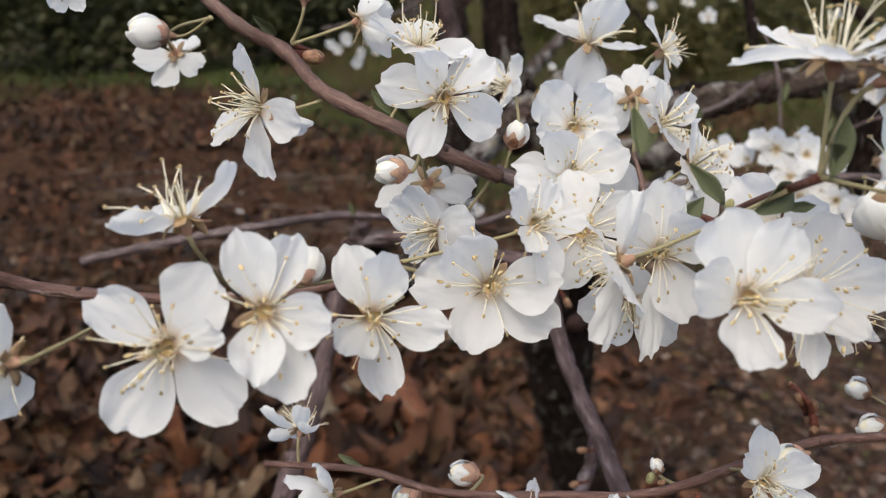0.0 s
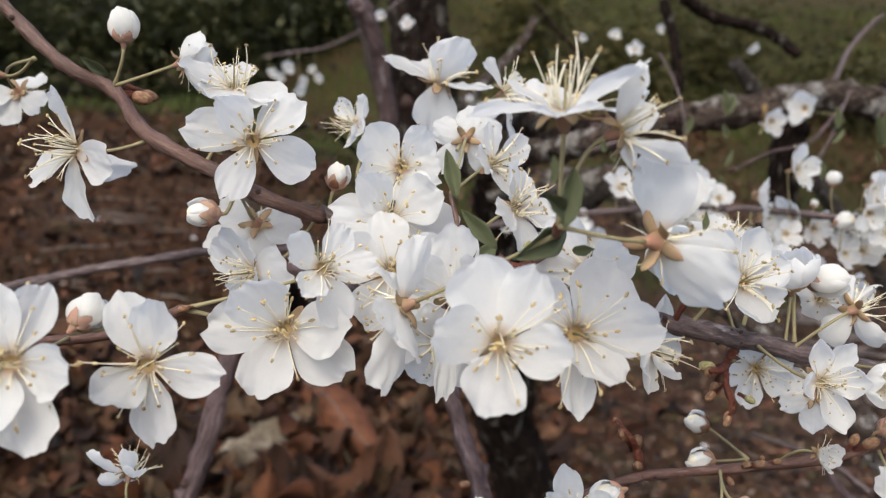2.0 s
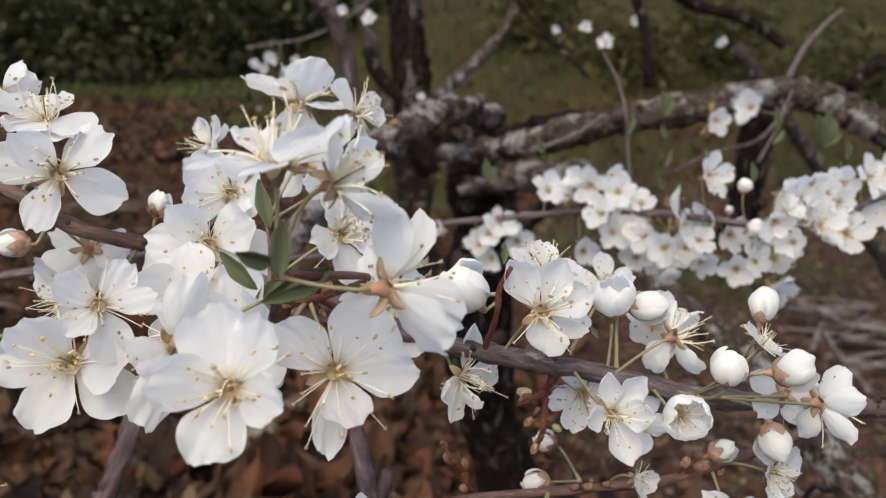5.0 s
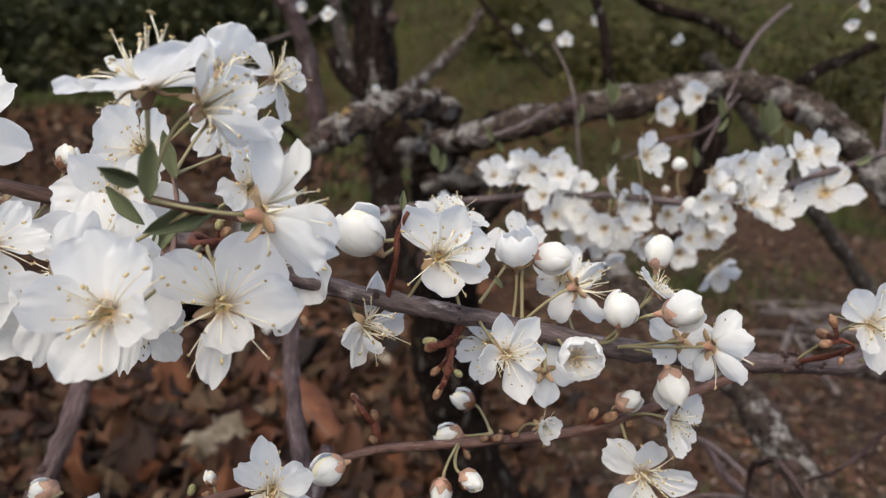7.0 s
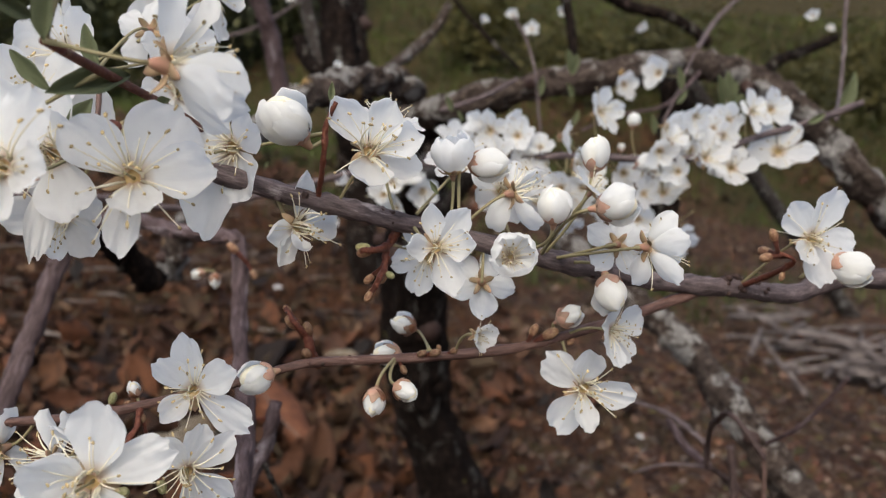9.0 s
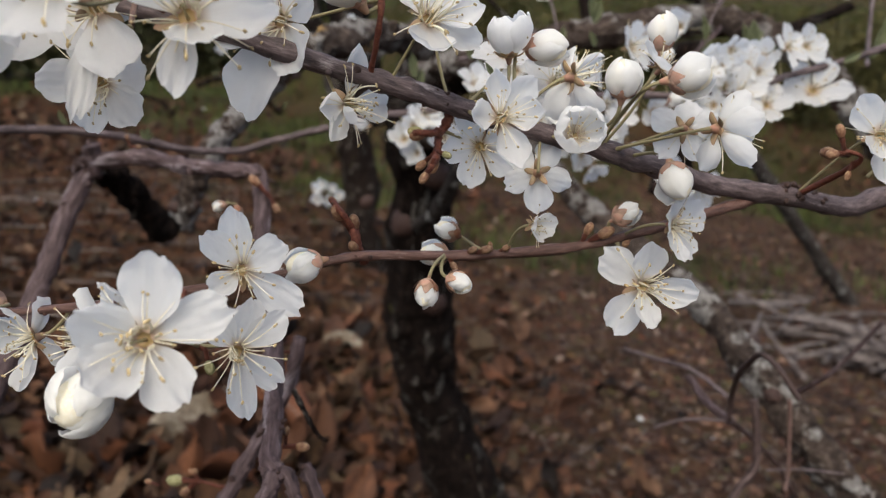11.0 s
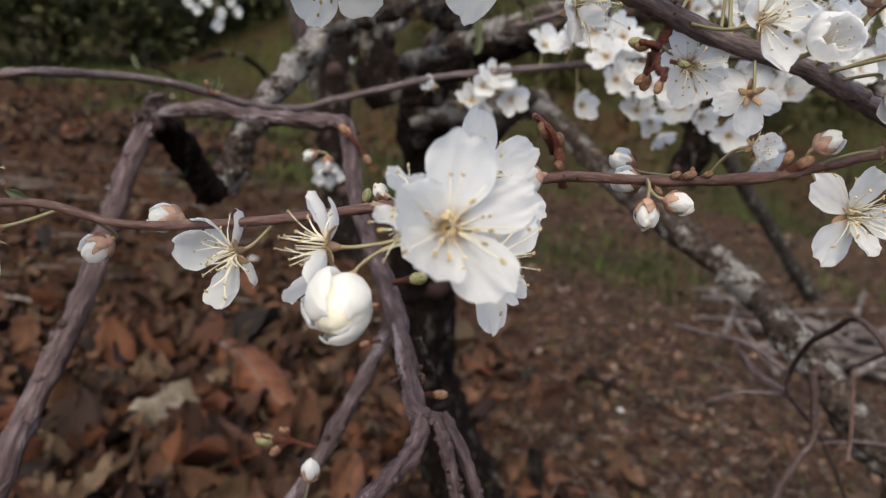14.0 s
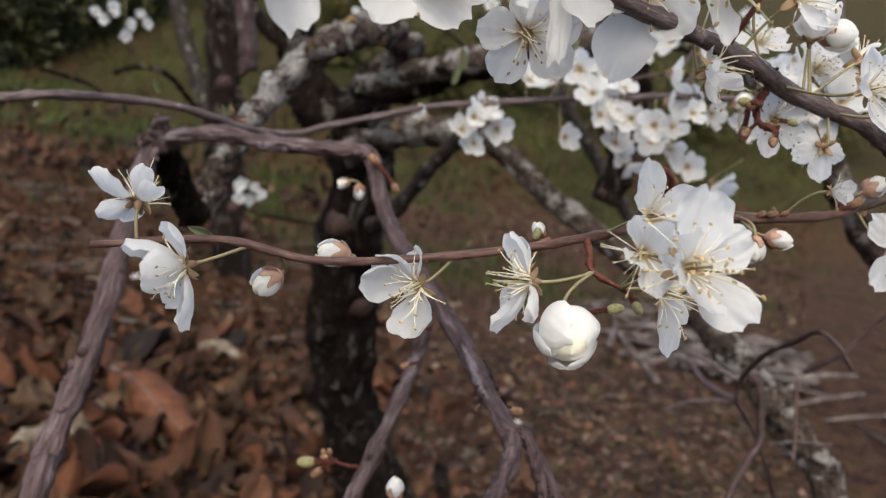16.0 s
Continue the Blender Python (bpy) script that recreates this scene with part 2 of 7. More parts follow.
def joined(*bits):
    verts, faces, idx = [], [], []
    for bit in bits:
        v, f = bit[0], bit[1]
        o = len(verts)
        verts += list(v)
        faces += [tuple(i + o for i in q) for q in f]
        idx += [bit[2] if len(bit) > 2 else 0] * len(f)
    return verts, faces, idx


# ---- wood ----
def wood(name, pts, r0, r1, bark, label, category="branch", steps=8, sides=10, rough=0.22, lump=0.35, seed=0.0, scars=0):
    """A branch through a few points; radii in millimetres from its first to its last end."""
    line = smooth_line(pts, steps)
    n = len(line)
    radii = [(r0 + (r1 - r0) * i / (n - 1)) * 0.001 for i in range(n)]
    rnd = random.Random(name + str(seed))
    knots = []
    for _ in range(scars):
        i = rnd.randrange(1, n - 1)
        d = Vector((rnd.uniform(-1, 1), rnd.uniform(-1, 1), rnd.uniform(-1, 1))).normalized()
        knots.append(blob(line[i] + d * radii[i] * 0.75, radii[i] * rnd.uniform(0.35, 0.62), rnd.uniform(0.9, 1.6), 5, 7, d))
    v, f = tube(line, radii, sides, rough, seed, lump)
    me = mesh_of(name, v, f, [BARKS[bark]])
    run, grain = 0.0, []
    for i in range(n):
        run += (line[i] - line[i - 1]).length if i else 0.0
        for k in range(sides):
            a = 2 * math.pi * k / sides
            grain += [run * 0.2 + seed, radii[i] * math.cos(a), radii[i] * math.sin(a)]
    me.attributes.new("grain", "FLOAT_VECTOR", "POINT").data.foreach_set("vector", grain)
    ob = tagged(new(name, me), label, category)
    for v, f in knots:
        child("knot", mesh_of("knot", v, f, [BARK_KNOT if rnd.random() < 0.4 else BARKS[bark]]), ob)
    return ob


def gnarl(branch, at, radius, count, seed):
    """Ring scars and knobs crowded round a joint of a branch, as parts of it."""
    rnd = random.Random(seed)
    for _ in range(count):
        d = Vector((rnd.gauss(0, 1), rnd.gauss(0, 1), rnd.gauss(0, 1))).normalized()
        c = Vector(at) + Vector((d.x * 1.9, d.y, d.z)) * radius * rnd.uniform(0.6, 1.0)
        child("knot", mesh_of("knot", *blob(c, radius * rnd.uniform(0.14, 0.36), rnd.uniform(0.7, 1.9), 5, 7, d), [BARK_KNOT]), branch)


# ---- blossom parts, one unit across ----
def petal_mesh(width, bend, cross, notch, ripple, seed, nu=20, nv=20, length=0.5):
    rnd = random.Random(seed)
    k = [rnd.uniform(0, 6.28) for _ in range(6)]
    lean = rnd.uniform(-0.12, 0.12)
    verts, along, vein = [], [], []
    for i in range(nu + 1):
        u = math.sin(math.pi / 2 * i / nu) ** 0.9
        if u < 0.58:
            hw = width * (0.13 + 0.87 * math.sin(math.pi / 2 * u / 0.58) ** 1.15)
        else:
            hw = width * max(0.0, 1 - ((u - 0.58) / 0.42) ** 2.3) ** 0.5 + 0.01 * width
        for j in range(nv + 1):
            v = 2 * j / nv - 1
            p = v * hw / width
            uu = u * (1 - notch * math.exp(-(p / 0.2) ** 2) * u ** 5 + 0.028 * math.sin(4.5 * p + k[0]) * u ** 3 + 0.019 * math.sin(10 * p + k[1]) * u ** 4 + 0.011 * math.sin(19 * p + k[4]) * u ** 6)
            w = hw * (1 + 0.05 * math.sin(7 * u + k[2]) * (1 if v > 0 else -1) * abs(v))
            a = bend * uu
            y = math.sin(a) / bend if abs(bend) > 1e-3 else uu
            z = (1 - math.cos(a)) / bend if abs(bend) > 1e-3 else 0.0
            c = cross * v
            x = math.sin(c) / cross * w if abs(cross) > 1e-3 else v * w
            lift = (1 - math.cos(c)) / cross * w if abs(cross) > 1e-3 else 0.0
            wav = ripple * (math.sin(4.2 * p + 3 * u + k[3]) * u * u + 0.6 * math.sin(8 * u + k[4]) * abs(p) * u + 0.5 * math.sin(11 * p + k[5]) * u ** 3)
            lift += wav + ripple * 0.5 * noise.noise(Vector((p * 3.4, u * 4.3, seed * 1.37))) + ripple * 0.6 * abs(p) ** 3 * math.sin(17 * u + k[1]) + ripple * 0.7 * noise.noise(Vector((p * 7.5, u * 8.5, seed * 2.1))) * (0.3 + 0.7 * u)
            verts.append(((x + lean * u * u * 0.5) * length, (y - math.sin(a) * lift) * length, (z + math.cos(a) * lift) * length))
            along.append(u)
            vein.append(0.5 + 0.5 * math.cos(v * 22))
    faces = [(i * (nv + 1) + j, i * (nv + 1) + j + 1, (i + 1) * (nv + 1) + j + 1, (i + 1) * (nv + 1) + j) for i in range(nu) for j in range(nv)]
    return mesh_of("petal", verts, faces, [PETAL], attrs={"along": along, "vein": vein})


OPEN_PETALS = [petal_mesh(0.37 + 0.02 * (i % 3), (0.35, 0.18, 0.5, 0.05, 0.3, -0.2, 0.4)[i], (0.5, 0.32, 0.65, 0.25, 0.45, 0.38, 0.55)[i], (0.0, 0.05, 0.0, 0.07, 0.02, 0.0, 0.04)[i], 0.034, 11 + i) for i in range(7)]
BOWL_PETALS = [petal_mesh(0.37, 1.15, 1.0 + 0.15 * i, 0.03, 0.03, 25 + i) for i in range(4)]
CUP_PETALS = [petal_mesh(0.38, (2.0, 2.25, 1.85, 2.1)[i], 1.0, 0.04, 0.026, 31 + i, length=0.9) for i in range(4)]
BUD_PETALS = [petal_mesh(0.33, 2.9, 0.95, 0.0, 0.013, 41 + i, length=1.5) for i in range(3)]


def stamen_mesh(length, curve, seed):
    line = [Vector((0, curve * length * (i / 5) ** 2, length * i / 5)) for i in range(6)]
    a = tube(line, [0.0058 - 0.0005 * i for i in range(6)], 5)
    tip = line[-1]
    b = blob(tip + Vector((0, 0, 0.007)), 0.0112, 1.3, 4, 6, Vector((math.sin(seed), 0.8, math.cos(seed))))
    v, f, idx = joined(a, (*b, 1))
    return mesh_of("stamen", v, f, [FILAMENT, ANTHER], mat_index=idx)


STAMENS = [stamen_mesh(0.25 + 0.028 * i, (0.25, -0.1, 0.4, 0.1, -0.25, 0.3)[i], i * 1.7) for i in range(6)]
PISTIL = mesh_of("pistil", *joined(tube([Vector((0.0, 0.004 * i, 0.05 * i)) for i in range(6)], [0.014, 0.011, 0.009, 0.008, 0.008, 0.008], 6), blob((0, 0.02, 0.256), 0.014))[:2], [STALK])


def lathe(name, profile, mats, sides=12):
    verts = [(r * math.cos(2 * math.pi * k / sides), r * math.sin(2 * math.pi * k / sides), z) for r, z in profile for k in range(sides)]
    faces = [(i * sides + k, i * sides + (k + 1) % sides, (i + 1) * sides + (k + 1) % sides, (i + 1) * sides + k) for i in range(len(profile) - 1) for k in range(sides)]
    return mesh_of(name, verts, faces, mats)


CUP = lathe("calyx_cup", [(0.0, -0.115), (0.020, -0.112), (0.032, -0.09), (0.043, -0.05), (0.062, -0.006), (0.068, 0.004), (0.061, 0.004)], [SEPAL])
DISC = lathe("flower_centre", [(0.064, 0.006), (0.055, -0.014), (0.034, -0.034), (0.0, -0.038)], [HEART])


def sepal_mesh(length, width, bend, mat, seed):
    verts, nu, nv = [], 6, 4
    for i in range(nu + 1):
        u = i / nu
        hw = width * (0.75 + 0.5 * u) * (1 - u ** 1.8) ** 0.7 + 0.004
        for j in range(nv + 1):
            v = 2 * j / nv - 1
            a = bend * u
            verts.append((v * hw, length * (math.sin(a) / bend), length * (1 - math.cos(a)) / bend + 0.25 * hw * v * v + 0.006 * math.sin(5 * u + seed)))
    top = [Vector(p) for p in verts]
    verts = top + [p - Vector((0, 0, 0.007)) for p in top]
    m = (nu + 1) * (nv + 1)
    faces = [(i * (nv + 1) + j, i * (nv + 1) + j + 1, (i + 1) * (nv + 1) + j + 1, (i + 1) * (nv + 1) + j) for i in range(nu) for j in range(nv)]
    faces += [tuple(m + q for q in f[::-1]) for f in faces]
    rim = [j for j in range(nv + 1)] + [i * (nv + 1) + nv for i in range(1, nu + 1)] + [nu * (nv + 1) + j for j in range(nv - 1, -1, -1)] + [i * (nv + 1) for i in range(nu - 1, 0, -1)]
    faces += [(a, a + m, b + m, b) for a, b in zip(rim, rim[1:] + rim[:1])]
    return mesh_of("sepal", verts, faces, [mat])


SEPALS = [sepal_mesh(0.145, 0.046, -0.5, SEPAL, 0), sepal_mesh(0.155, 0.043, 0.4, SEPAL, 2)]
BUD_SEPALS = [sepal_mesh(0.52, 0.20, 1.3, SEPAL_TAN, 1), sepal_mesh(0.58, 0.21, 1.4, SEPAL_RED, 3)]
BUD_CORE = mesh_of("bud_core", *blob((0, 0, 0.52), 0.40, 1.15, 8, 10), [FILAMENT])


def calyx_shell():
    """The green-pink calyx that still wraps a young bud, open above in five lobes."""
    verts, rows, sides = [], 9, 30
    for skin in (0.0, 0.03):
        for i in range(rows + 1):
            for k in range(sides):
                a = 2 * math.pi * k / sides
                z = -0.07 + (0.50 + 0.15 * math.cos(5 * a)) * i / rows
                r = 0.53 * math.sqrt(max(0.02, 1 - ((z - 0.5) / 0.60) ** 2)) * (1 + 0.025 * math.cos(5 * a)) - skin
                verts.append((r * math.cos(a), r * math.sin(a), z))
    m = (rows + 1) * sides
    faces = [(i * sides + k, i * sides + (k + 1) % sides, (i + 1) * sides + (k + 1) % sides, (i + 1) * sides + k) for i in range(rows) for k in range(sides)]
    faces += [tuple(m + q for q in f[::-1]) for f in faces]
    faces += [(rows * sides + k, rows * sides + (k + 1) % sides, m + rows * sides + (k + 1) % sides, m + rows * sides + k) for k in range(sides)]
    return mesh_of("calyx", verts, faces, [SEPAL_TAN])


CALYX = calyx_shell()


def axes_of(loc, axis, spin):
    """Axes at loc whose z is the flower's axis and whose y, spun, points upward."""
    z = Vector(axis).normalized()
    up = Vector((0, 0, 1))
    y = up - z * up.dot(z)
    if y.length < 0.25:
        y = Vector((0, 1, 0)) - z * z.y
    y.normalize()
    x = y.cross(z)
    m = Matrix((x, y, z)).transposed().to_4x4()
    return Matrix.Translation(loc) @ m @ Matrix.Rotation(radians(spin), 4, "Z")


def stalk(parent, m, start, end, thick):
    """The flower's stalk: leaves the flower along its axis and bends to the twig."""
    inv = m.inverted()
    e = inv @ Vector(end)
    s = Vector(start)
    reach = (e - s).length
    bow = 0.4 * max(0.15, (s.z - e.z) / reach)
    c1, c2 = s + Vector((0, 0, -reach * bow)), e + (s - e) * 0.25 + Vector((0, 0, -reach * 0.2 * bow))
    line = [s * (1 - t) ** 3 + c1 * 3 * t * (1 - t) ** 2 + c2 * 3 * t * t * (1 - t) + e * t ** 3 for t in [i / 8 for i in range(9)]]
    v, f = tube(line, [thick * (1.25 if i == 0 else 1.0 if i < 7 else 1.35) for i in range(9)], 6, 0.1)
    child("stalk", mesh_of("stalk", v, f, [STALK]), parent)


BLOSSOM_NO = [0]


def blossom(loc, axis, spin, size, root, label="white plum blossom with five round petals and yellow anthers", opening=1.0, near=True, petals=None, bowl=False):
    """An open blossom. loc: where the petals meet; size: across; root: where its stalk leaves the twig; opening: 1 flat, 0.4 a bowl."""
    BLOSSOM_NO[0] += 1
    rnd = random.Random(BLOSSOM_NO[0] * 7)
    if not near:
        axis = Vector(axis) + Vector((rnd.gauss(0, 0.4), 0.0, rnd.gauss(0, 0.4)))
    m = axes_of(loc, axis, spin) @ Matrix.Diagonal((size, size, size, 1))
    e = new("plum_blossom")
    e.matrix_world = m
    e.empty_display_size = 0.1
    tagged(e, label, "blossom", "plum blossoms on the branches")
    for k, (angle, lift, reach, width) in enumerate(petals or ()):
        turn = Matrix.Rotation(radians(angle), 4, "Z") @ Matrix.Translation((0, 0.042, 0.004 * k)) @ Matrix.Rotation(radians(lift - (30 if bowl else 6)), 4, "X") @ Matrix.Rotation(radians(rnd.uniform(-12, 12)), 4, "Y") @ Matrix.Diagonal((width / 0.352, (reach - 0.03) / 0.5, reach / 0.5, 1))
        child("petal", BOWL_PETALS[rnd.randrange(4)] if bowl else OPEN_PETALS[rnd.randrange(7)], e, turn)
    for k in range(0 if petals else 5):
        jig = rnd.uniform(-7, 7)
        lift = 90 * (1 - opening) * 0.75 + rnd.uniform(4, 20)
        sc = rnd.uniform(0.90, 1.06)
        turn = Matrix.Rotation(radians(72 * k + jig), 4, "Z") @ Matrix.Translation((0, 0.05, 0.002 * k)) @ Matrix.Rotation(radians(lift), 4, "X") @ Matrix.Rotation(radians(rnd.uniform(-9, 9)), 4, "Y") @ Matrix.Diagonal((sc * rnd.uniform(0.90, 1.07), sc * 0.92, sc, 1))
        child("petal", OPEN_PETALS[rnd.randrange(7)], e, turn)
    child("calyx_cup", CUP, e)
    child("flower_centre", DISC, e, Matrix.Translation((0, 0, 0.004)) @ Matrix.Diagonal((1.12, 1.12, 1, 1)))
    for k in range(5):
        child("sepal", SEPALS[rnd.randrange(2)], e, Matrix.Rotation(radians(72 * k + 36), 4, "Z") @ Matrix.Translation((0, 0.052, -0.012)) @ Matrix.Rotation(radians(rnd.uniform(-35, 0)), 4, "X"))
    child("pistil", PISTIL, e, Matrix.Translation((0, 0, -0.03)) @ Matrix.Rotation(radians(rnd.uniform(-12, 12)), 4, "X"))
    count = 29 if near else 0
    for k in range(count):
        lean = (3 + 58 * rnd.random() ** 1.8) * (0.55 + 0.45 * opening)
        child("stamen", STAMENS[rnd.randrange(6)], e, Matrix.Rotation(radians(360 * k / count + rnd.uniform(-16, 16)), 4, "Z") @ Matrix.Translation((0, 0.057, -0.005)) @ Matrix.Rotation(radians(-lean), 4, "X") @ Matrix.Diagonal((1, rnd.uniform(0.5, 2.2), rnd.uniform(0.55, 1.08), 1)))
    if not near:
        for k in range(9):
            child("stamen", STAMENS[rnd.randrange(6)], e, Matrix.Rotation(0.7 * k, 4, "Z") @ Matrix.Translation((0, 0.05, 0)) @ Matrix.Rotation(-rnd.uniform(0.2, 0.9), 4, "X") @ Matrix.Diagonal((1.3, 1.3, 1, 1)))
    stalk(e, m, (0, 0, -0.105), root, 0.00037 / size)
    return e


def cup_blossom(loc, axis, spin, size, root, label="half-open white plum blossom, petals curved into a bowl"):
    BLOSSOM_NO[0] += 1
    rnd = random.Random(BLOSSOM_NO[0] * 7)
    m = axes_of(loc, axis, spin) @ Matrix.Diagonal((size, size, size, 1)) @ Matrix.Translation((0, 0, -0.3))
    e = new("plum_blossom")
    e.matrix_world = m
    tagged(e, label, "blossom", "plum blossoms on the branches")
    for k in range(5):
        sc = rnd.uniform(0.93, 1.06)
        child("petal", CUP_PETALS[rnd.randrange(4)], e, Matrix.Rotation(radians(72 * k + rnd.uniform(-6, 6)), 4, "Z") @ Matrix.Translation((0, 0.04, 0.004 * k)) @ Matrix.Rotation(radians(rnd.uniform(4, 14)), 4, "X") @ Matrix.Diagonal((sc, sc, sc, 1)))
    child("calyx_cup", CUP, e, Matrix.Diagonal((1.3, 1.3, 1.3, 1)))
    child("flower_centre", DISC, e, Matrix.Translation((0, 0, 0.05)) @ Matrix.Diagonal((2.6, 2.6, 2.2, 1)))
    for k in range(5):
        child("sepal", SEPALS[1], e, Matrix.Rotation(radians(72 * k + 36), 4, "Z") @ Matrix.Translation((0, 0.09, -0.02)) @ Matrix.Rotation(radians(20), 4, "X") @ Matrix.Diagonal((1.5, 1.5, 1.5, 1)))
    for k in range(20):
        child("stamen", STAMENS[rnd.randrange(6)], e, Matrix.Rotation(radians(55 * k), 4, "Z") @ Matrix.Translation((0, 0.03 + 0.004 * k, 0)) @ Matrix.Rotation(radians(-rnd.uniform(2, 30)), 4, "X") @ Matrix.Diagonal((1.4, 1.4, 1.35, 1)))
    stalk(e, m, (0, 0, -0.16), root, 0.00037 / size)
    return e


def bud(loc, axis, spin, size, root, label="round white plum bud, petals still closed"):
    """A closed bud; size: its width."""
    BLOSSOM_NO[0] += 1
    rnd = random.Random(BLOSSOM_NO[0] * 7)
    m = axes_of(loc, axis, spin) @ Matrix.Diagonal((size, size, size * (1.3 if size < 0.0055 else 1.03 if size > 0.011 else (1.12, 1.24, 1.17)[BLOSSOM_NO[0] % 3]), 1)) @ Matrix.Translation((0, 0, -0.5))
    small = size < 0.0055
    e = new("plum_bud")
    e.matrix_world = m
    tagged(e, label, "bud", "plum buds on the branches")
    for k in range(5):
        sc = 0.87 + 0.04 * k
        child("petal", BUD_PETALS[rnd.randrange(3)], e, Matrix.Rotation(radians(144 * k + rnd.uniform(-5, 5)), 4, "Z") @ Matrix.Diagonal((sc, sc, sc, 1)) @ Matrix.Rotation(radians(rnd.uniform(-6, 8)), 4, "X") @ Matrix.Rotation(radians(rnd.uniform(4, 18)), 4, "Y"))
    child("bud_core", BUD_CORE, e)
    child("calyx_cup", CUP, e, Matrix.Diagonal((2.3, 2.3, 2.0, 1)))
    if small:
        child("calyx", CALYX, e)
    for k in range(5):
        child("sepal", BUD_SEPALS[small and rnd.random() < 0.25], e, Matrix.Rotation(radians(72 * k), 4, "Z") @ Matrix.Translation((0, 0.06, -0.04)) @ Matrix.Rotation(radians(3 if small else 8), 4, "X") @ Matrix.Diagonal((1.5 if small else 1.25 if size < 0.01 else 0.8, 1.45 if small else 1.1 if size < 0.01 else 0.6, 1.2 if small else 1.1 if size < 0.01 else 0.7, 1)))
    stalk(e, m, (0, 0, -0.17), root, 0.00036 / size)
    return e


# ---- the plum tree's wood ----
wood('flowering_branch', [(-0.0370, 0.2542, 0.6577), (-0.0152, 0.2444, 0.6353), (-0.0038, 0.2386, 0.6264), (0.0054, 0.2401, 0.6210), (0.0167, 0.2244, 0.6131), (0.0337, 0.2129, 0.6066), (0.0452, 0.2088, 0.6014), (0.0560, 0.2171, 0.5948)], 1.6, 1.7, 'young', 'slender red-brown plum branch carrying blossoms', 'branch', steps=8, sides=10, rough=0.28, lump=0.4, seed=33, scars=16)
grey_branch = wood('flowering_branch', [(0.0558, 0.2196, 0.5951), (0.0805, 0.2105, 0.5885), (0.1028, 0.2026, 0.5833), (0.1224, 0.1980, 0.5779), (0.1342, 0.1980, 0.5745), (0.1464, 0.2000, 0.5708), (0.1597, 0.2040, 0.5662), (0.1730, 0.2040, 0.5626), (0.1868, 0.2040, 0.5589), (0.2032, 0.2100, 0.5535), (0.2221, 0.2180, 0.5473), (0.2403, 0.2220, 0.5439), (0.2490, 0.2240, 0.5424), (0.2718, 0.2310, 0.5376), (0.2944, 0.2360, 0.5404), (0.3715, 0.2402, 0.5353)], 1.9, 2.8, 'grey', 'grey-brown plum branch carrying blossoms and buds', 'branch', steps=8, sides=10, rough=0.28, lump=0.4, seed=83, scars=16)
gnarl(grey_branch, (0.2474, 0.2235, 0.5437), 0.0030, 35, 1)
gnarl(grey_branch, (0.2554, 0.2260, 0.5410), 0.0024, 22, 2)
gnarl(grey_branch, (0.1491, 0.2008, 0.5699), 0.0020, 14, 3)
gnarl(grey_branch, (0.1749, 0.2040, 0.5621), 0.0020, 12, 4)
gnarl(grey_branch, (0.2085, 0.2122, 0.5518), 0.0020, 12, 5)
wood('flowering_twig', [(0.1028, 0.2026, 0.5833), (0.0946, 0.1941, 0.5915), (0.0971, 0.1850, 0.5926), (0.1086, 0.2086, 0.5888), (0.0969, 0.1530, 0.6096)], 0.8, 0.8, 'red', 'short red-brown side shoot bearing leaves and blossoms', 'branch', steps=8, sides=10, rough=0.2, lump=0.3, seed=38, scars=8)
wood('flowering_twig', [(-0.0013, 0.2118, 0.5227), (0.0240, 0.2025, 0.5267), (0.0430, 0.1974, 0.5239), (0.0661, 0.1928, 0.5260), (0.0891, 0.1868, 0.5307), (0.1136, 0.1958, 0.5319), (0.1312, 0.1994, 0.5348), (0.1576, 0.2037, 0.5334), (0.1840, 0.2056, 0.5347), (0.2073, 0.2112, 0.5380), (0.2305, 0.2194, 0.5414), (0.2474, 0.2255, 0.5436)], 0.75, 1.35, 'russet', 'thin red-brown plum twig with blossoms and buds', 'branch', steps=8, sides=10, rough=0.28, lump=0.4, seed=55, scars=14)
wood('flowering_twig', [(0.0328, 0.1817, 0.5864), (0.0177, 0.1876, 0.5791), (-0.0065, 0.1863, 0.5780), (-0.0236, 0.1857, 0.5791), (-0.0352, 0.1834, 0.5819), (-0.0439, 0.1781, 0.5872), (-0.0644, 0.1799, 0.5911)], 0.9, 1.5, 'russet', 'thin brown plum twig with blossoms', 'branch', steps=8, sides=10, rough=0.2, lump=0.3, seed=66, scars=6)
wood('branch', [(0.1158, 0.2389, 0.4553), (0.1195, 0.2309, 0.4508), (0.1232, 0.2217, 0.4409), (0.1265, 0.2150, 0.4242)], 2.0, 1.6, 'purple', 'thin forked end of the purple-brown branch', 'branch', steps=10, sides=10, rough=0.38, lump=0.18, seed=48, scars=22)
wood('branch', [(0.1096, 0.3190, 0.4627), (0.1045, 0.3146, 0.4430), (0.0906, 0.3015, 0.4213), (0.0757, 0.2887, 0.3992), (0.0626, 0.2777, 0.3851)], 2.6, 3.6, 'purple', 'purple-brown plum branch rising from below', 'branch', steps=10, sides=10, rough=0.38, lump=0.18, seed=32, scars=22)
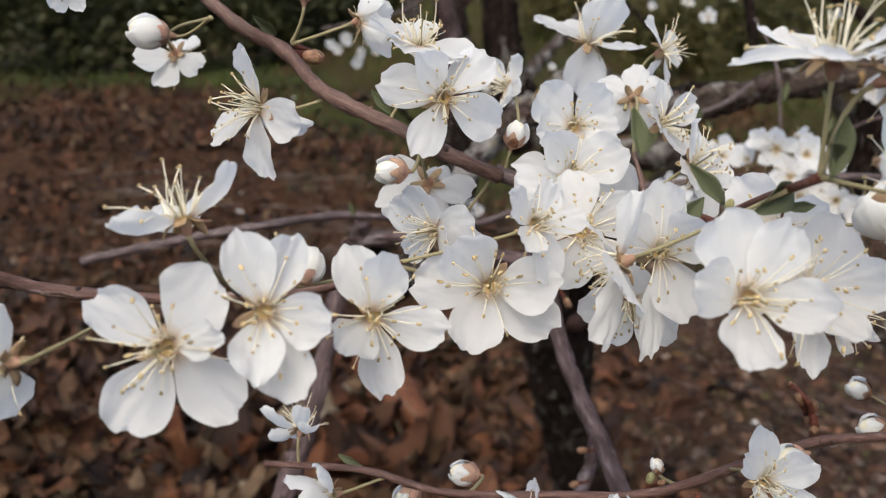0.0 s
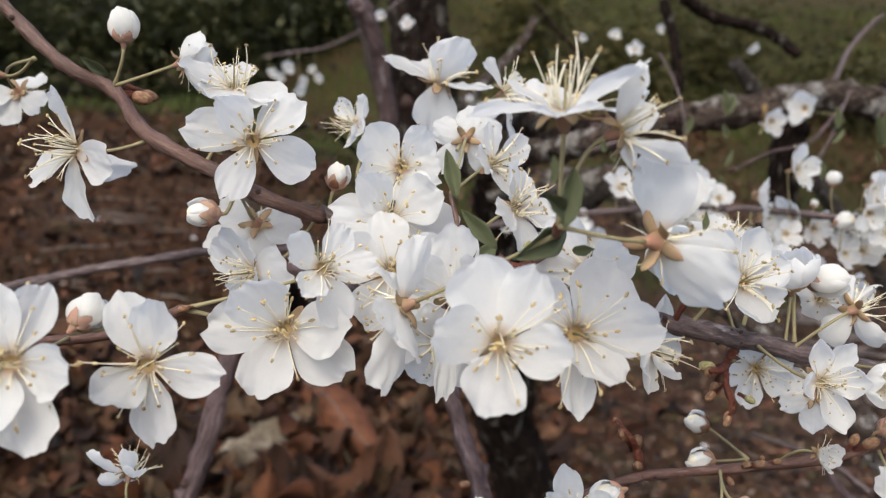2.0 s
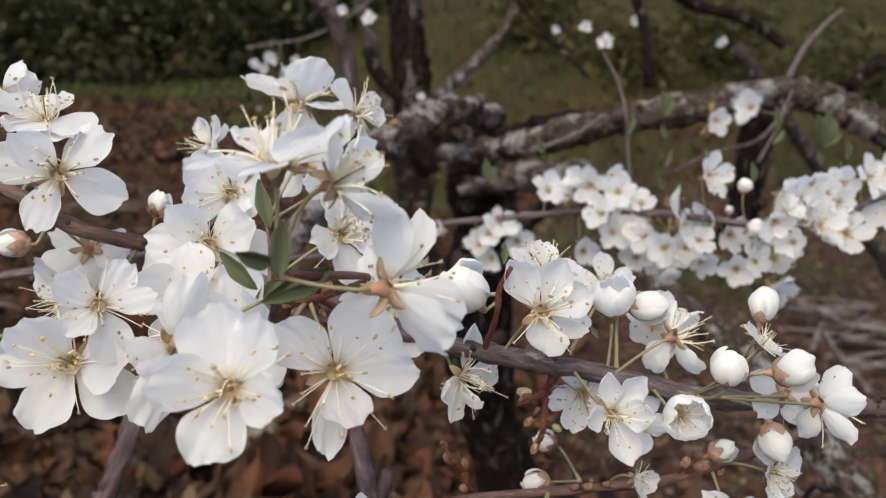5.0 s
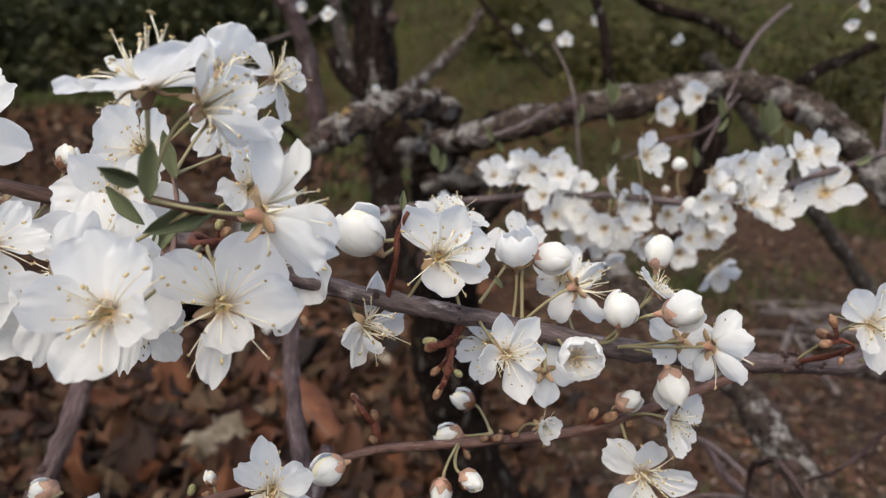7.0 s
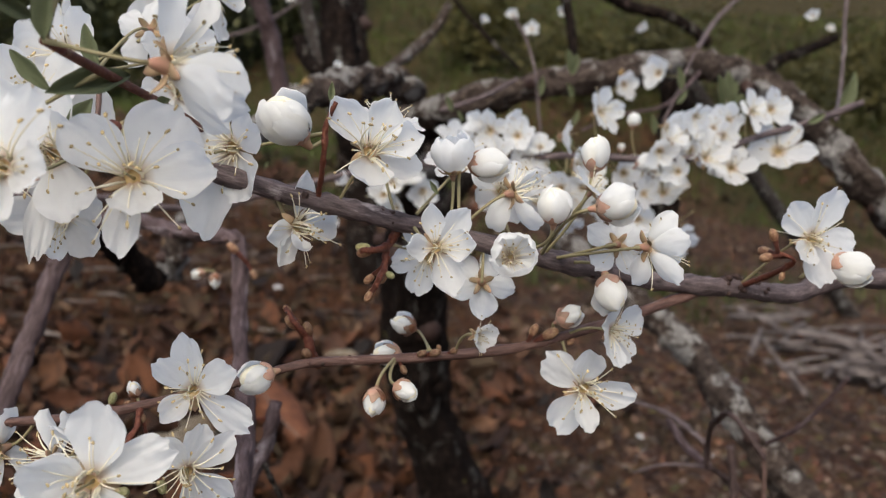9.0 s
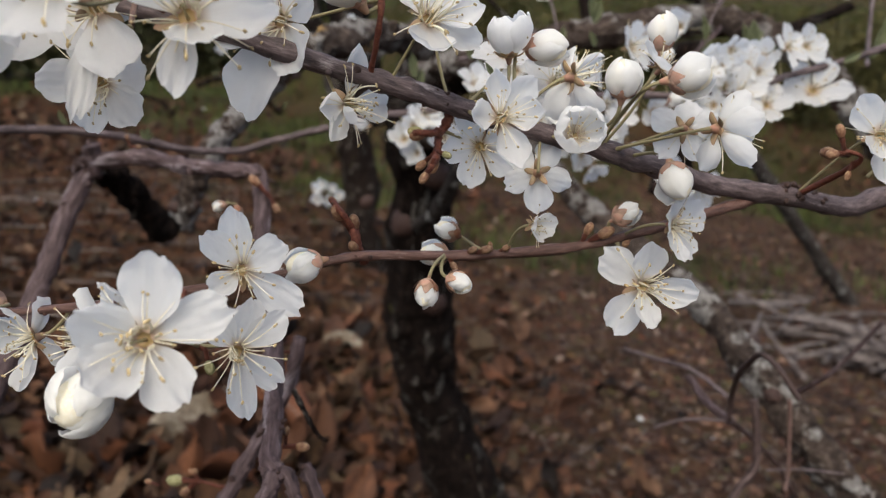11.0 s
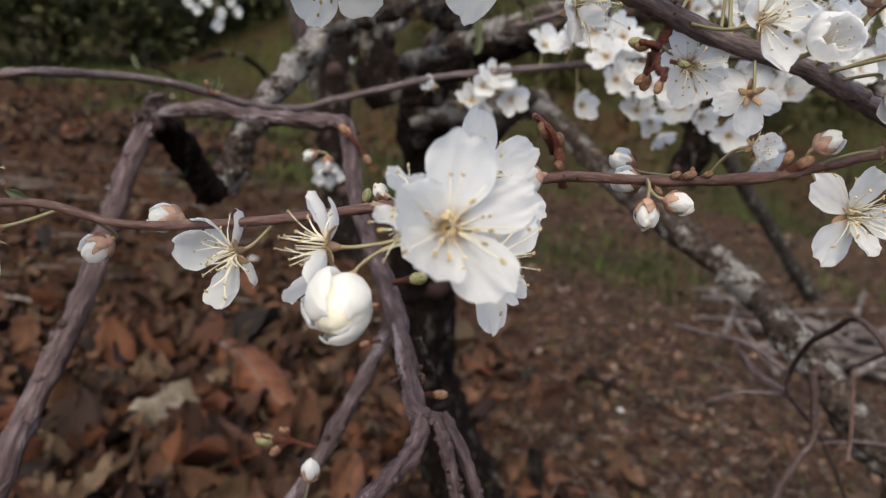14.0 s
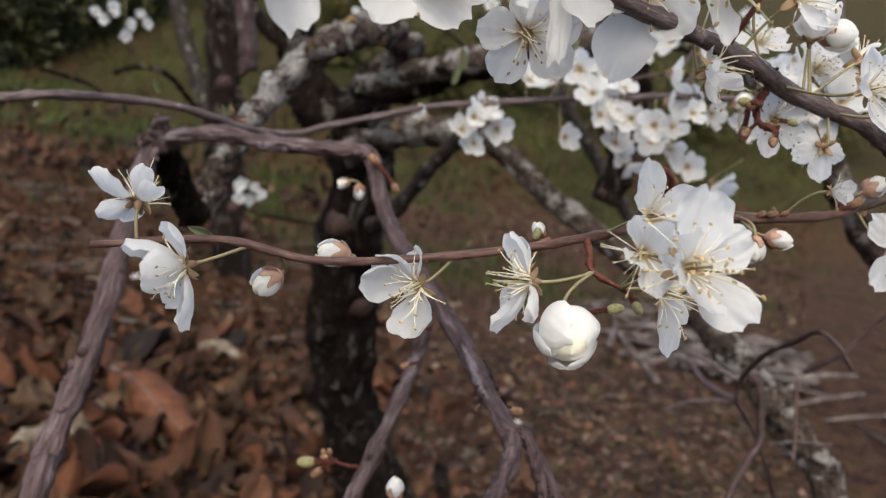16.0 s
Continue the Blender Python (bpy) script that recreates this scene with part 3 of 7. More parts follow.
bent_branch = wood('branch', [(-0.0006, 0.4225, 0.5082), (0.0021, 0.4215, 0.5116), (0.0103, 0.4200, 0.5136), (0.0306, 0.4140, 0.5169), (0.0485, 0.4000, 0.5165), (0.0631, 0.3850, 0.5180), (0.0769, 0.3750, 0.5184), (0.0884, 0.3660, 0.5195), (0.0918, 0.3620, 0.5177), (0.0930, 0.3560, 0.5124), (0.0940, 0.3460, 0.5030), (0.0957, 0.3250, 0.4927), (0.0998, 0.3020, 0.4847), (0.1035, 0.2780, 0.4772), (0.1050, 0.2560, 0.4713), (0.1059, 0.2430, 0.4666), (0.1064, 0.2300, 0.4631), (0.1080, 0.2260, 0.4615)], 3.9, 2.7, 'purple', 'purple-brown old plum branch bent sharply downwards', 'branch', steps=12, sides=14, rough=0.42, lump=0.2, seed=3, scars=24)
gnarl(bent_branch, (0.0021, 0.4205, 0.5100), 0.0046, 28, 6)
gnarl(bent_branch, (0.0918, 0.3620, 0.5182), 0.0036, 19, 7)
gnarl(bent_branch, (0.0306, 0.4140, 0.5169), 0.0036, 11, 8)
gnarl(bent_branch, (0.0690, 0.3800, 0.5182), 0.0034, 9, 9)
gnarl(bent_branch, (0.1059, 0.2430, 0.4666), 0.0028, 22, 10)
wood('branch', [(0.1080, 0.2260, 0.4615), (0.1055, 0.2200, 0.4572), (0.0999, 0.2130, 0.4550), (0.0914, 0.2030, 0.4535), (0.0850, 0.1960, 0.4526)], 2.7, 2.2, 'purple', 'gnarled end of the purple-brown plum branch', 'branch', steps=12, sides=14, rough=0.42, lump=0.2, seed=10, scars=24)
wood('branch', [(0.1080, 0.2260, 0.4615), (0.1114, 0.2250, 0.4620), (0.1137, 0.2220, 0.4564), (0.1157, 0.2190, 0.4487), (0.1176, 0.2150, 0.4401)], 2.1, 1.6, 'purple', 'thin forked end of the purple-brown branch', 'branch', steps=12, sides=14, rough=0.42, lump=0.2, seed=17, scars=24)
wood('branch', [(0.0026, 0.4205, 0.5076), (-0.0013, 0.4120, 0.4971), (-0.0052, 0.4040, 0.4866), (-0.0097, 0.3860, 0.4670), (-0.0136, 0.3700, 0.4510), (-0.0196, 0.3520, 0.4325), (-0.0245, 0.3420, 0.4215), (-0.0311, 0.3300, 0.4053), (-0.0355, 0.3150, 0.3911), (-0.0605, 0.2950, 0.2911), (-0.0955, 0.2850, -0.3000)], 4.4, 5.0, 'purple', 'purple-brown plum branch slanting down to the ground', 'branch', steps=12, sides=14, rough=0.3, lump=0.2, seed=24, scars=24)
wood('branch', [(0.0031, 0.4370, 0.5084), (0.0096, 0.4550, 0.4919), (0.0157, 0.4750, 0.4718), (0.0250, 0.4837, 0.4570)], 6.5, 7.5, 'dark', 'short black stub of a broken plum branch', 'branch', steps=14, sides=18, rough=0.6, lump=0.4, seed=31, scars=4)
wood('branch', [(0.0261, 0.5050, 0.4565), (0.0320, 0.5050, 0.4707), (0.0386, 0.5050, 0.4881), (0.0521, 0.5100, 0.5083), (0.0696, 0.5250, 0.5304), (0.0902, 0.5350, 0.5506), (0.1107, 0.5500, 0.5648)], 8.2, 6.8, 'pale', 'old plum limb with grey lichen and dark bark', 'branch', steps=16, sides=20, rough=0.5, lump=0.3, seed=38, scars=14)
wood('branch', [(0.0914, 0.5150, 0.5548), (0.1035, 0.5300, 0.5603), (0.1165, 0.5400, 0.5651), (0.1360, 0.5800, 0.5689), (0.1552, 0.6200, 0.5686), (0.1756, 0.6600, 0.5645), (0.1892, 0.6800, 0.5568), (0.1862, 0.7400, 0.5304)], 7.5, 13, 'lichen', 'old plum limb with grey lichen and dark bark', 'branch', steps=16, sides=20, rough=0.5, lump=0.3, seed=45, scars=14)
wood('branch', [(0.1578, 0.7000, 0.5205), (0.1877, 0.6000, 0.5437), (0.2119, 0.5650, 0.5569), (0.2512, 0.5650, 0.5663), (0.2909, 0.5650, 0.5734), (0.3308, 0.5650, 0.5806), (0.3693, 0.5800, 0.5857), (0.3993, 0.5900, 0.5859), (0.4336, 0.5950, 0.5773), (0.4551, 0.5830, 0.5670), (0.4770, 0.5700, 0.5480), (0.4962, 0.5600, 0.5272), (0.5185, 0.5500, 0.5017), (0.6000, 0.5600, 0.4300), (0.7000, 0.5800, 0.3500), (0.8000, 0.6000, 0.1800), (0.8600, 0.6000, -0.5000)], 8, 13, 'lichen', 'long arching plum limb with grey lichen and dark bark', 'branch', steps=16, sides=20, rough=0.5, lump=0.3, seed=52, scars=22)
wood('tree_trunk', [(0.1997, 0.9000, 0.4923), (0.2101, 0.9150, 0.4562), (0.2186, 0.9500, 0.3934), (0.2202, 0.9850, 0.3125), (0.2230, 1.0200, 0.2227), (0.2325, 1.0500, 0.1254), (0.2530, 1.0800, 0.0182), (0.2895, 1.1000, -0.0937), (0.3262, 1.1100, -0.1885), (0.3483, 1.1160, -0.2453), (0.4070, 1.1320, -0.3970)], 30, 54, 'dark', 'dark wet plum trunk with cracked bark', 'trunk', steps=16, sides=24, rough=0.34, lump=0.15, seed=59, scars=30)
wood('tree_trunk', [(0.1653, 0.9200, 0.4589), (0.1476, 0.9300, 0.5034), (0.1341, 0.9500, 0.5529), (0.1284, 0.9700, 0.6092), (0.1239, 0.9900, 0.6658)], 26, 17, 'dark', 'upright dark plum limb rising from the trunk', 'trunk', steps=12, sides=16, rough=0.4, lump=0.3, seed=66, scars=12)
wood('tree_trunk', [(0.1455, 3.3000, 0.7175), (0.1552, 3.2000, 0.4635), (0.1615, 3.1500, 0.1617), (0.1727, 3.1200, -0.1305), (0.1932, 3.1000, -0.3644), (0.2282, 3.1000, -0.5382), (0.2655, 3.1000, -0.6405)], 58, 78, 'dark', 'dark plum trunk farther back in the orchard', 'trunk', steps=8, sides=16, rough=0.4, lump=0.3, seed=73, scars=16)
wood('branch', [(0.1766, 3.1200, -0.0605), (0.0851, 3.2000, 0.2428), (0.0162, 3.3000, 0.4545), (-0.0419, 3.4000, 0.7128)], 34, 26, 'bark2', 'grey limb of the trunk farther back', 'branch', steps=10, sides=12, rough=0.4, lump=0.25, seed=80, scars=6)
wood('branch', [(0.2836, 0.7400, 0.4829), (0.2973, 0.6800, 0.4673), (0.3088, 0.6400, 0.4503), (0.3191, 0.6000, 0.4382), (0.3302, 0.5700, 0.4292), (0.3472, 0.5450, 0.4166), (0.3656, 0.5250, 0.4026), (0.3833, 0.5050, 0.3877), (0.3852, 0.4650, 0.3777), (0.3959, 0.4450, 0.3611), (0.4123, 0.4325, 0.3405), (0.4293, 0.4200, 0.3168), (0.4454, 0.4000, 0.2878), (0.5000, 0.3700, 0.1200), (0.5300, 0.3600, -0.4200)], 9, 12, 'lichen', 'old plum limb with grey lichen slanting to the ground', 'branch', steps=16, sides=20, rough=0.4, lump=0.2, seed=87, scars=18)
wood('branch', [(0.1997, 0.8000, 0.3720), (0.2144, 0.7600, 0.3991), (0.2253, 0.7200, 0.4384), (0.2371, 0.6900, 0.4706), (0.2544, 0.6600, 0.5023)], 7, 6, 'bark2', 'grey plum limb forking from the trunk', 'branch', steps=10, sides=12, rough=0.4, lump=0.25, seed=94, scars=8)
wood('branch', [(0.1980, 0.8800, 0.5085), (0.2152, 0.8000, 0.5116), (0.2307, 0.7400, 0.5289), (0.2483, 0.7000, 0.5444), (0.2637, 0.6600, 0.5522)], 16, 11, 'dark', 'thick dark limb leaving the trunk', 'branch', steps=10, sides=12, rough=0.4, lump=0.25, seed=101, scars=10)
wood('branch', [(0.4506, 0.7500, 0.5650), (0.4545, 0.7500, 0.5165), (0.4504, 0.7500, 0.4557), (0.4377, 0.7500, 0.4154)], 13, 16, 'dark', 'black broken plum limb behind the blossom clusters', 'branch', steps=10, sides=14, rough=0.4, lump=0.25, seed=103, scars=6)
wood('branch', [(0.1946, 0.9000, 0.4485), (0.2381, 0.8700, 0.4617), (0.2817, 0.8400, 0.4689), (0.3098, 0.8100, 0.4797)], 19, 13, 'lichen', 'thick grey limb stump leaving the trunk', 'branch', steps=10, sides=16, rough=0.4, lump=0.25, seed=105, scars=6)
wood('tree_trunk', [(1.4089, 3.0000, 0.4712), (1.6079, 3.0500, 0.2588), (1.9575, 3.1500, -0.1063), (2.3175, 3.2500, -0.4823), (2.5504, 3.3000, -0.7336), (2.6319, 3.3175, -0.8215)], 26, 38, 'bark2', 'slender grey plum trunk leaning farther back', 'trunk', steps=10, sides=14, rough=0.3, lump=0.25, seed=108, scars=8)
wood('branch', [(0.0442, 0.8000, 0.6526), (0.0608, 0.8100, 0.6174), (0.0695, 0.8200, 0.5745), (0.0741, 0.8250, 0.5400), (0.0741, 0.8300, 0.5190)], 9, 8, 'purple', 'bare purple-grey plum branch behind the blossoms', 'branch', steps=10, sides=12, rough=0.35, lump=0.25, seed=115, scars=8)
wood('branch', [(0.0830, 0.9800, 0.5892), (0.0918, 0.9600, 0.5679), (0.1095, 0.9400, 0.5504), (0.1338, 0.9300, 0.5356)], 7, 9, 'dark', 'bare dark plum branch joining the upright limb', 'branch', steps=10, sides=12, rough=0.35, lump=0.25, seed=122, scars=6)
wood('branch', [(0.2838, 1.1700, 0.6357), (0.2664, 1.1600, 0.6048), (0.2407, 1.1400, 0.5799), (0.2051, 1.0800, 0.5569), (0.1685, 1.0000, 0.5379), (0.1455, 0.9500, 0.5204)], 6, 9, 'lichen', 'bare plum branch with orange lichen at its tip', 'branch', steps=10, sides=12, rough=0.35, lump=0.25, seed=129, scars=6)
wood('branch', [(0.5244, 1.2500, 0.6674), (0.5717, 1.2500, 0.6399), (0.6198, 1.2200, 0.6273), (0.6579, 1.2000, 0.6083), (0.6826, 1.1800, 0.5846)], 10, 7, 'dark', 'dark crooked plum branch in the orchard behind', 'branch', steps=10, sides=12, rough=0.4, lump=0.25, seed=136, scars=6)
wood('branch', [(0.5655, 0.8000, 0.5669), (0.5932, 0.8200, 0.5793), (0.6288, 0.8400, 0.5876), (0.6776, 0.8600, 0.6025)], 6, 5, 'dark', 'dark crooked plum branch in the orchard behind', 'branch', steps=10, sides=12, rough=0.4, lump=0.25, seed=143, scars=6)
wood('bare_twig', [(0.4676, 0.6600, 0.6423), (0.4497, 0.6500, 0.6312), (0.4256, 0.6300, 0.6154), (0.4002, 0.6000, 0.5949)], 1.6, 1.9, 'grey', 'thin pale plum twig rising from the limb', 'twig', steps=10, sides=12, rough=0.3, lump=0.25, seed=150, scars=4)
wood('bare_twig', [(0.3714, 0.9000, 0.6551), (0.3789, 0.8800, 0.6200), (0.3793, 0.8600, 0.5856), (0.3805, 0.8500, 0.5628)], 5, 5, 'dark', 'thin dark plum twig in the orchard behind', 'twig', steps=10, sides=12, rough=0.3, lump=0.25, seed=157, scars=4)
wood('bare_twig', [(0.2682, 1.1000, 0.6546), (0.2964, 1.0800, 0.6193), (0.3315, 1.0500, 0.5814), (0.3516, 1.0000, 0.5567)], 3, 2.2, 'dark', 'thin dark plum twig in the orchard behind', 'twig', steps=10, sides=12, rough=0.3, lump=0.25, seed=164, scars=4)
wood('bare_twig', [(0.2666, 0.5200, 0.5322), (0.2636, 0.5250, 0.5537), (0.2618, 0.5300, 0.5786), (0.2574, 0.5400, 0.5994), (0.2493, 0.5500, 0.6168)], 1, 0.7, 'grey', 'thin grey plum twig with small leaves', 'twig', steps=10, sides=12, rough=0.3, lump=0.25, seed=171, scars=4)
wood('bare_twig', [(0.3375, 0.5000, 0.5532), (0.3448, 0.5000, 0.5699), (0.3518, 0.5050, 0.5851), (0.3589, 0.5100, 0.5969)], 1, 0.7, 'grey', 'thin grey plum twig with small leaves', 'twig', steps=10, sides=12, rough=0.3, lump=0.25, seed=178, scars=4)
wood('bare_twig', [(0.4487, 0.5000, 0.6502), (0.4425, 0.4900, 0.6240), (0.4393, 0.4800, 0.5980), (0.4277, 0.4600, 0.5753), (0.4015, 0.4200, 0.5655)], 1.2, 1.1, 'grey', 'thin grey-brown plum twig standing upright', 'twig', steps=10, sides=12, rough=0.3, lump=0.25, seed=185, scars=6)
wood('bare_twig', [(0.1982, 0.5200, 0.5581), (0.2162, 0.5200, 0.5635), (0.2343, 0.5300, 0.5695), (0.2533, 0.5500, 0.5764)], 1.6, 1.1, 'grey', 'thin bare plum twig in front of the limb', 'twig', steps=10, sides=12, rough=0.35, lump=0.25, seed=192, scars=4)
wood('bare_twig', [(0.3907, 0.5700, 0.5808), (0.3553, 0.5400, 0.5608), (0.3169, 0.5200, 0.5562), (0.2849, 0.5000, 0.5487)], 1.3, 0.9, 'purple', 'thin bare plum twig behind the blossoms', 'twig', steps=10, sides=12, rough=0.35, lump=0.25, seed=199, scars=4)
wood('branch', [(-0.1171, 0.3800, 0.5175), (-0.0971, 0.3800, 0.5221), (-0.0770, 0.3800, 0.5263), (-0.0466, 0.3800, 0.5319), (-0.0335, 0.3800, 0.5337), (-0.0214, 0.3900, 0.5329), (-0.0048, 0.4050, 0.5310), (0.0134, 0.4120, 0.5283), (0.0307, 0.4260, 0.5225), (0.0484, 0.4360, 0.5164), (0.0716, 0.4500, 0.5135), (0.0889, 0.4550, 0.5179), (0.1172, 0.4500, 0.5258), (0.1453, 0.4450, 0.5332), (0.2095, 0.4280, 0.5432), (0.2277, 0.4150, 0.5456), (0.2426, 0.4000, 0.5497), (0.2579, 0.3780, 0.5533), (0.2734, 0.3620, 0.5547), (0.2963, 0.3550, 0.5571), (0.3276, 0.3660, 0.5642), (0.3576, 0.3720, 0.5710), (0.3870, 0.3800, 0.5790)], 2.0, 1.5, 'grey', 'long thin grey plum twig carrying blossoms', 'branch', steps=8, sides=10, rough=0.3, lump=0.3, seed=19, scars=26)
wood('branch', [(0.3403, 0.3950, 0.3724), (0.3366, 0.3900, 0.3891), (0.3210, 0.3600, 0.4187), (0.3045, 0.3250, 0.4421), (0.3009, 0.3100, 0.4538), (0.3044, 0.3000, 0.4505), (0.3111, 0.2950, 0.4400)], 1.5, 1.1, 'twig', 'thin dark plum twig arching beside the old limb', 'branch', steps=10, sides=12, rough=0.35, lump=0.25, seed=213, scars=8)
wood('branch', [(0.3500, 0.3900, 0.3877), (0.3519, 0.3850, 0.3676), (0.3509, 0.3800, 0.3510), (0.3392, 0.3750, 0.3404), (0.3260, 0.3700, 0.3174)], 2.2, 2, 'twig', 'bare purple-grey twig hanging by the old limb', 'branch', steps=10, sides=12, rough=0.35, lump=0.25, seed=220, scars=8)
wood('branch', [(0.3041, 0.4700, 0.3830), (0.3186, 0.4500, 0.3845), (0.3295, 0.4250, 0.3889), (0.3407, 0.4000, 0.3840)], 1, 1.6, 'grey', 'bare grey plum twig joining the old limb', 'branch', steps=10, sides=12, rough=0.35, lump=0.25, seed=227, scars=6)
wood('branch', [(0.3353, 0.4400, 0.3774), (0.3398, 0.4200, 0.3693), (0.3442, 0.4000, 0.3686)], 2, 2.6, 'purple', 'bare purple-grey plum twig joining the old limb', 'branch', steps=10, sides=12, rough=0.35, lump=0.25, seed=234, scars=6)
wood('bare_twig', [(0.3075, 0.4200, 0.3542), (0.3216, 0.4100, 0.3651), (0.3453, 0.4000, 0.3685)], 0.8, 1, 'grey', 'thin bare plum twig in front of the litter', 'twig', steps=10, sides=12, rough=0.35, lump=0.25, seed=241, scars=4)
wood('bare_twig', [(0.3574, 0.3800, 0.3489), (0.3763, 0.3750, 0.3517), (0.3978, 0.3700, 0.3509)], 0.7, 0.6, 'grey', 'thin bare plum twig in front of the litter', 'twig', steps=10, sides=12, rough=0.35, lump=0.25, seed=248, scars=4)
wood('bare_twig', [(0.3430, 0.4000, 0.3704), (0.3851, 0.4200, 0.3311), (0.4135, 0.4300, 0.2945), (0.4396, 0.4400, 0.2550)], 1.3, 1.3, 'twig', 'dark bare twig beside the old limb', 'twig', steps=10, sides=12, rough=0.35, lump=0.25, seed=255, scars=4)
wood('bare_twig', [(0.3521, 0.3600, 0.4068), (0.3568, 0.3450, 0.4236), (0.3622, 0.3350, 0.4423), (0.3648, 0.3250, 0.4609)], 1.1, 0.8, 'purple', 'dark bare plum twig rising to the side', 'twig', steps=10, sides=12, rough=0.35, lump=0.25, seed=262, scars=5)
wood('bare_twig', [(0.3576, 0.3700, 0.3981), (0.3579, 0.3650, 0.3779), (0.3570, 0.3600, 0.3609), (0.3537, 0.3550, 0.3526)], 1.0, 0.9, 'young', 'red-brown bare twig hanging down', 'twig', steps=10, sides=12, rough=0.35, lump=0.25, seed=269, scars=5)
wood('bare_twig', [(0.1111, 0.2620, 0.4694), (0.1148, 0.2600, 0.4617), (0.1189, 0.2580, 0.4545), (0.1220, 0.2570, 0.4529)], 1, 0.6, 'dark', 'short dark twig on the purple-brown branch', 'twig', steps=10, sides=12, rough=0.35, lump=0.25, seed=276, scars=4)
wood('bare_twig', [(-0.1180, 0.9000, 0.4994), (-0.0727, 0.9000, 0.4862), (-0.0568, 0.9000, 0.4699)], 2.2, 1.6, 'dark', 'thin dark twig in the orchard behind', 'twig', steps=10, sides=12, rough=0.35, lump=0.25, seed=283, scars=3)
wood('bare_twig', [(-0.0677, 1.1000, 0.4824), (-0.0349, 1.1000, 0.4933), (-0.0020, 1.1200, 0.4824), (0.0306, 1.2000, 0.4352)], 3, 3.5, 'dark', 'thin dark twig in the orchard behind', 'twig', steps=10, sides=12, rough=0.35, lump=0.25, seed=290, scars=3)
wood('bare_twig', [(-0.1194, 1.3000, 0.5727), (-0.0757, 1.3000, 0.5806), (-0.0275, 1.3000, 0.5873), (0.0296, 1.3000, 0.6121), (0.1033, 1.3000, 0.6651)], 1.6, 2.4, 'grey', 'thin grey plum twig bearing far blossoms', 'twig', steps=8, sides=8, rough=0.3, lump=0.25, seed=301, scars=3)
wood('bare_twig', [(0.0920, 1.1200, 0.3171), (0.1054, 1.1200, 0.3060), (0.1343, 1.1000, 0.3035), (0.2202, 1.0000, 0.3125)], 1.4, 2.4, 'dark', 'thin dark twig bearing far blossoms', 'twig', steps=8, sides=8, rough=0.3, lump=0.25, seed=303, scars=3)
wood('fruiting_spur', [(0.1330, 0.2049, 0.5316), (0.1315, 0.2029, 0.5363), (0.1303, 0.2028, 0.5404), (0.1277, 0.2014, 0.5447), (0.1255, 0.2057, 0.5468)], 0.94, 0.52, 'red', 'short red-brown fruiting spur with bud scales', 'spur', steps=8, sides=10, rough=0.5, lump=0.8, seed=39, scars=6)
wood('fruiting_spur', [(0.1524, 0.2028, 0.5673), (0.1504, 0.2032, 0.5629), (0.1472, 0.1985, 0.5630), (0.1435, 0.1965, 0.5634)], 1.01, 0.60, 'red', 'short red-brown fruiting spur with bud scales', 'spur', steps=8, sides=10, rough=0.5, lump=0.8, seed=40, scars=6)
wood('fruiting_spur', [(0.1495, 0.2030, 0.5623), (0.1490, 0.1995, 0.5585), (0.1472, 0.1917, 0.5576), (0.1454, 0.1895, 0.5553)], 0.86, 0.52, 'red', 'short red-brown fruiting spur with bud scales', 'spur', steps=8, sides=10, rough=0.5, lump=0.8, seed=41, scars=6)
wood('fruiting_spur', [(0.2494, 0.2241, 0.5423), (0.2524, 0.2041, 0.5559), (0.2488, 0.2053, 0.5587)], 0.72, 0.38, 'red', 'short red-brown fruiting spur with bud scales', 'spur', steps=8, sides=10, rough=0.5, lump=0.8, seed=42, scars=6)
wood('fruiting_spur', [(0.0967, 0.1819, 0.5337), (0.0964, 0.1791, 0.5309), (0.0955, 0.1752, 0.5285), (0.1020, 0.1718, 0.5254)], 0.65, 0.45, 'red', 'short red-brown fruiting spur with bud scales', 'spur', steps=8, sides=10, rough=0.5, lump=0.8, seed=43, scars=6)
wood('fruiting_spur', [(0.1342, 0.1980, 0.5745), (0.1360, 0.1922, 0.5856), (0.1366, 0.1921, 0.5919), (0.1388, 0.1913, 0.5969)], 0.65, 0.45, 'red', 'short red-brown fruiting spur with bud scales', 'spur', steps=8, sides=10, rough=0.5, lump=0.8, seed=44, scars=6)
wood('fruiting_spur', [(0.0869, 0.1987, 0.5837), (0.0869, 0.2080, 0.5945), (0.0857, 0.2125, 0.6010)], 0.65, 0.52, 'young', 'short red-brown fruiting spur with bud scales', 'spur', steps=8, sides=10, rough=0.3, lump=0.6, seed=45, scars=5)
wood('branch', [(0.0042, 0.4224, 0.5062), (0.0068, 0.4210, 0.5154), (0.0059, 0.4199, 0.5214)], 5.2, 3.6, 'purple', 'cut stub at the joint of the purple-brown branch', 'branch', steps=8, sides=10, rough=0.5, lump=0.3, seed=57, scars=4)
wood('fruiting_spur', [(0.0828, 0.3000, 0.4079), (0.0768, 0.3000, 0.4093), (0.0708, 0.3000, 0.4119)], 0.65, 0.52, 'red', 'short red-brown fruiting spur with bud scales', 'spur', steps=8, sides=10, rough=0.5, lump=0.8, seed=49, scars=6)

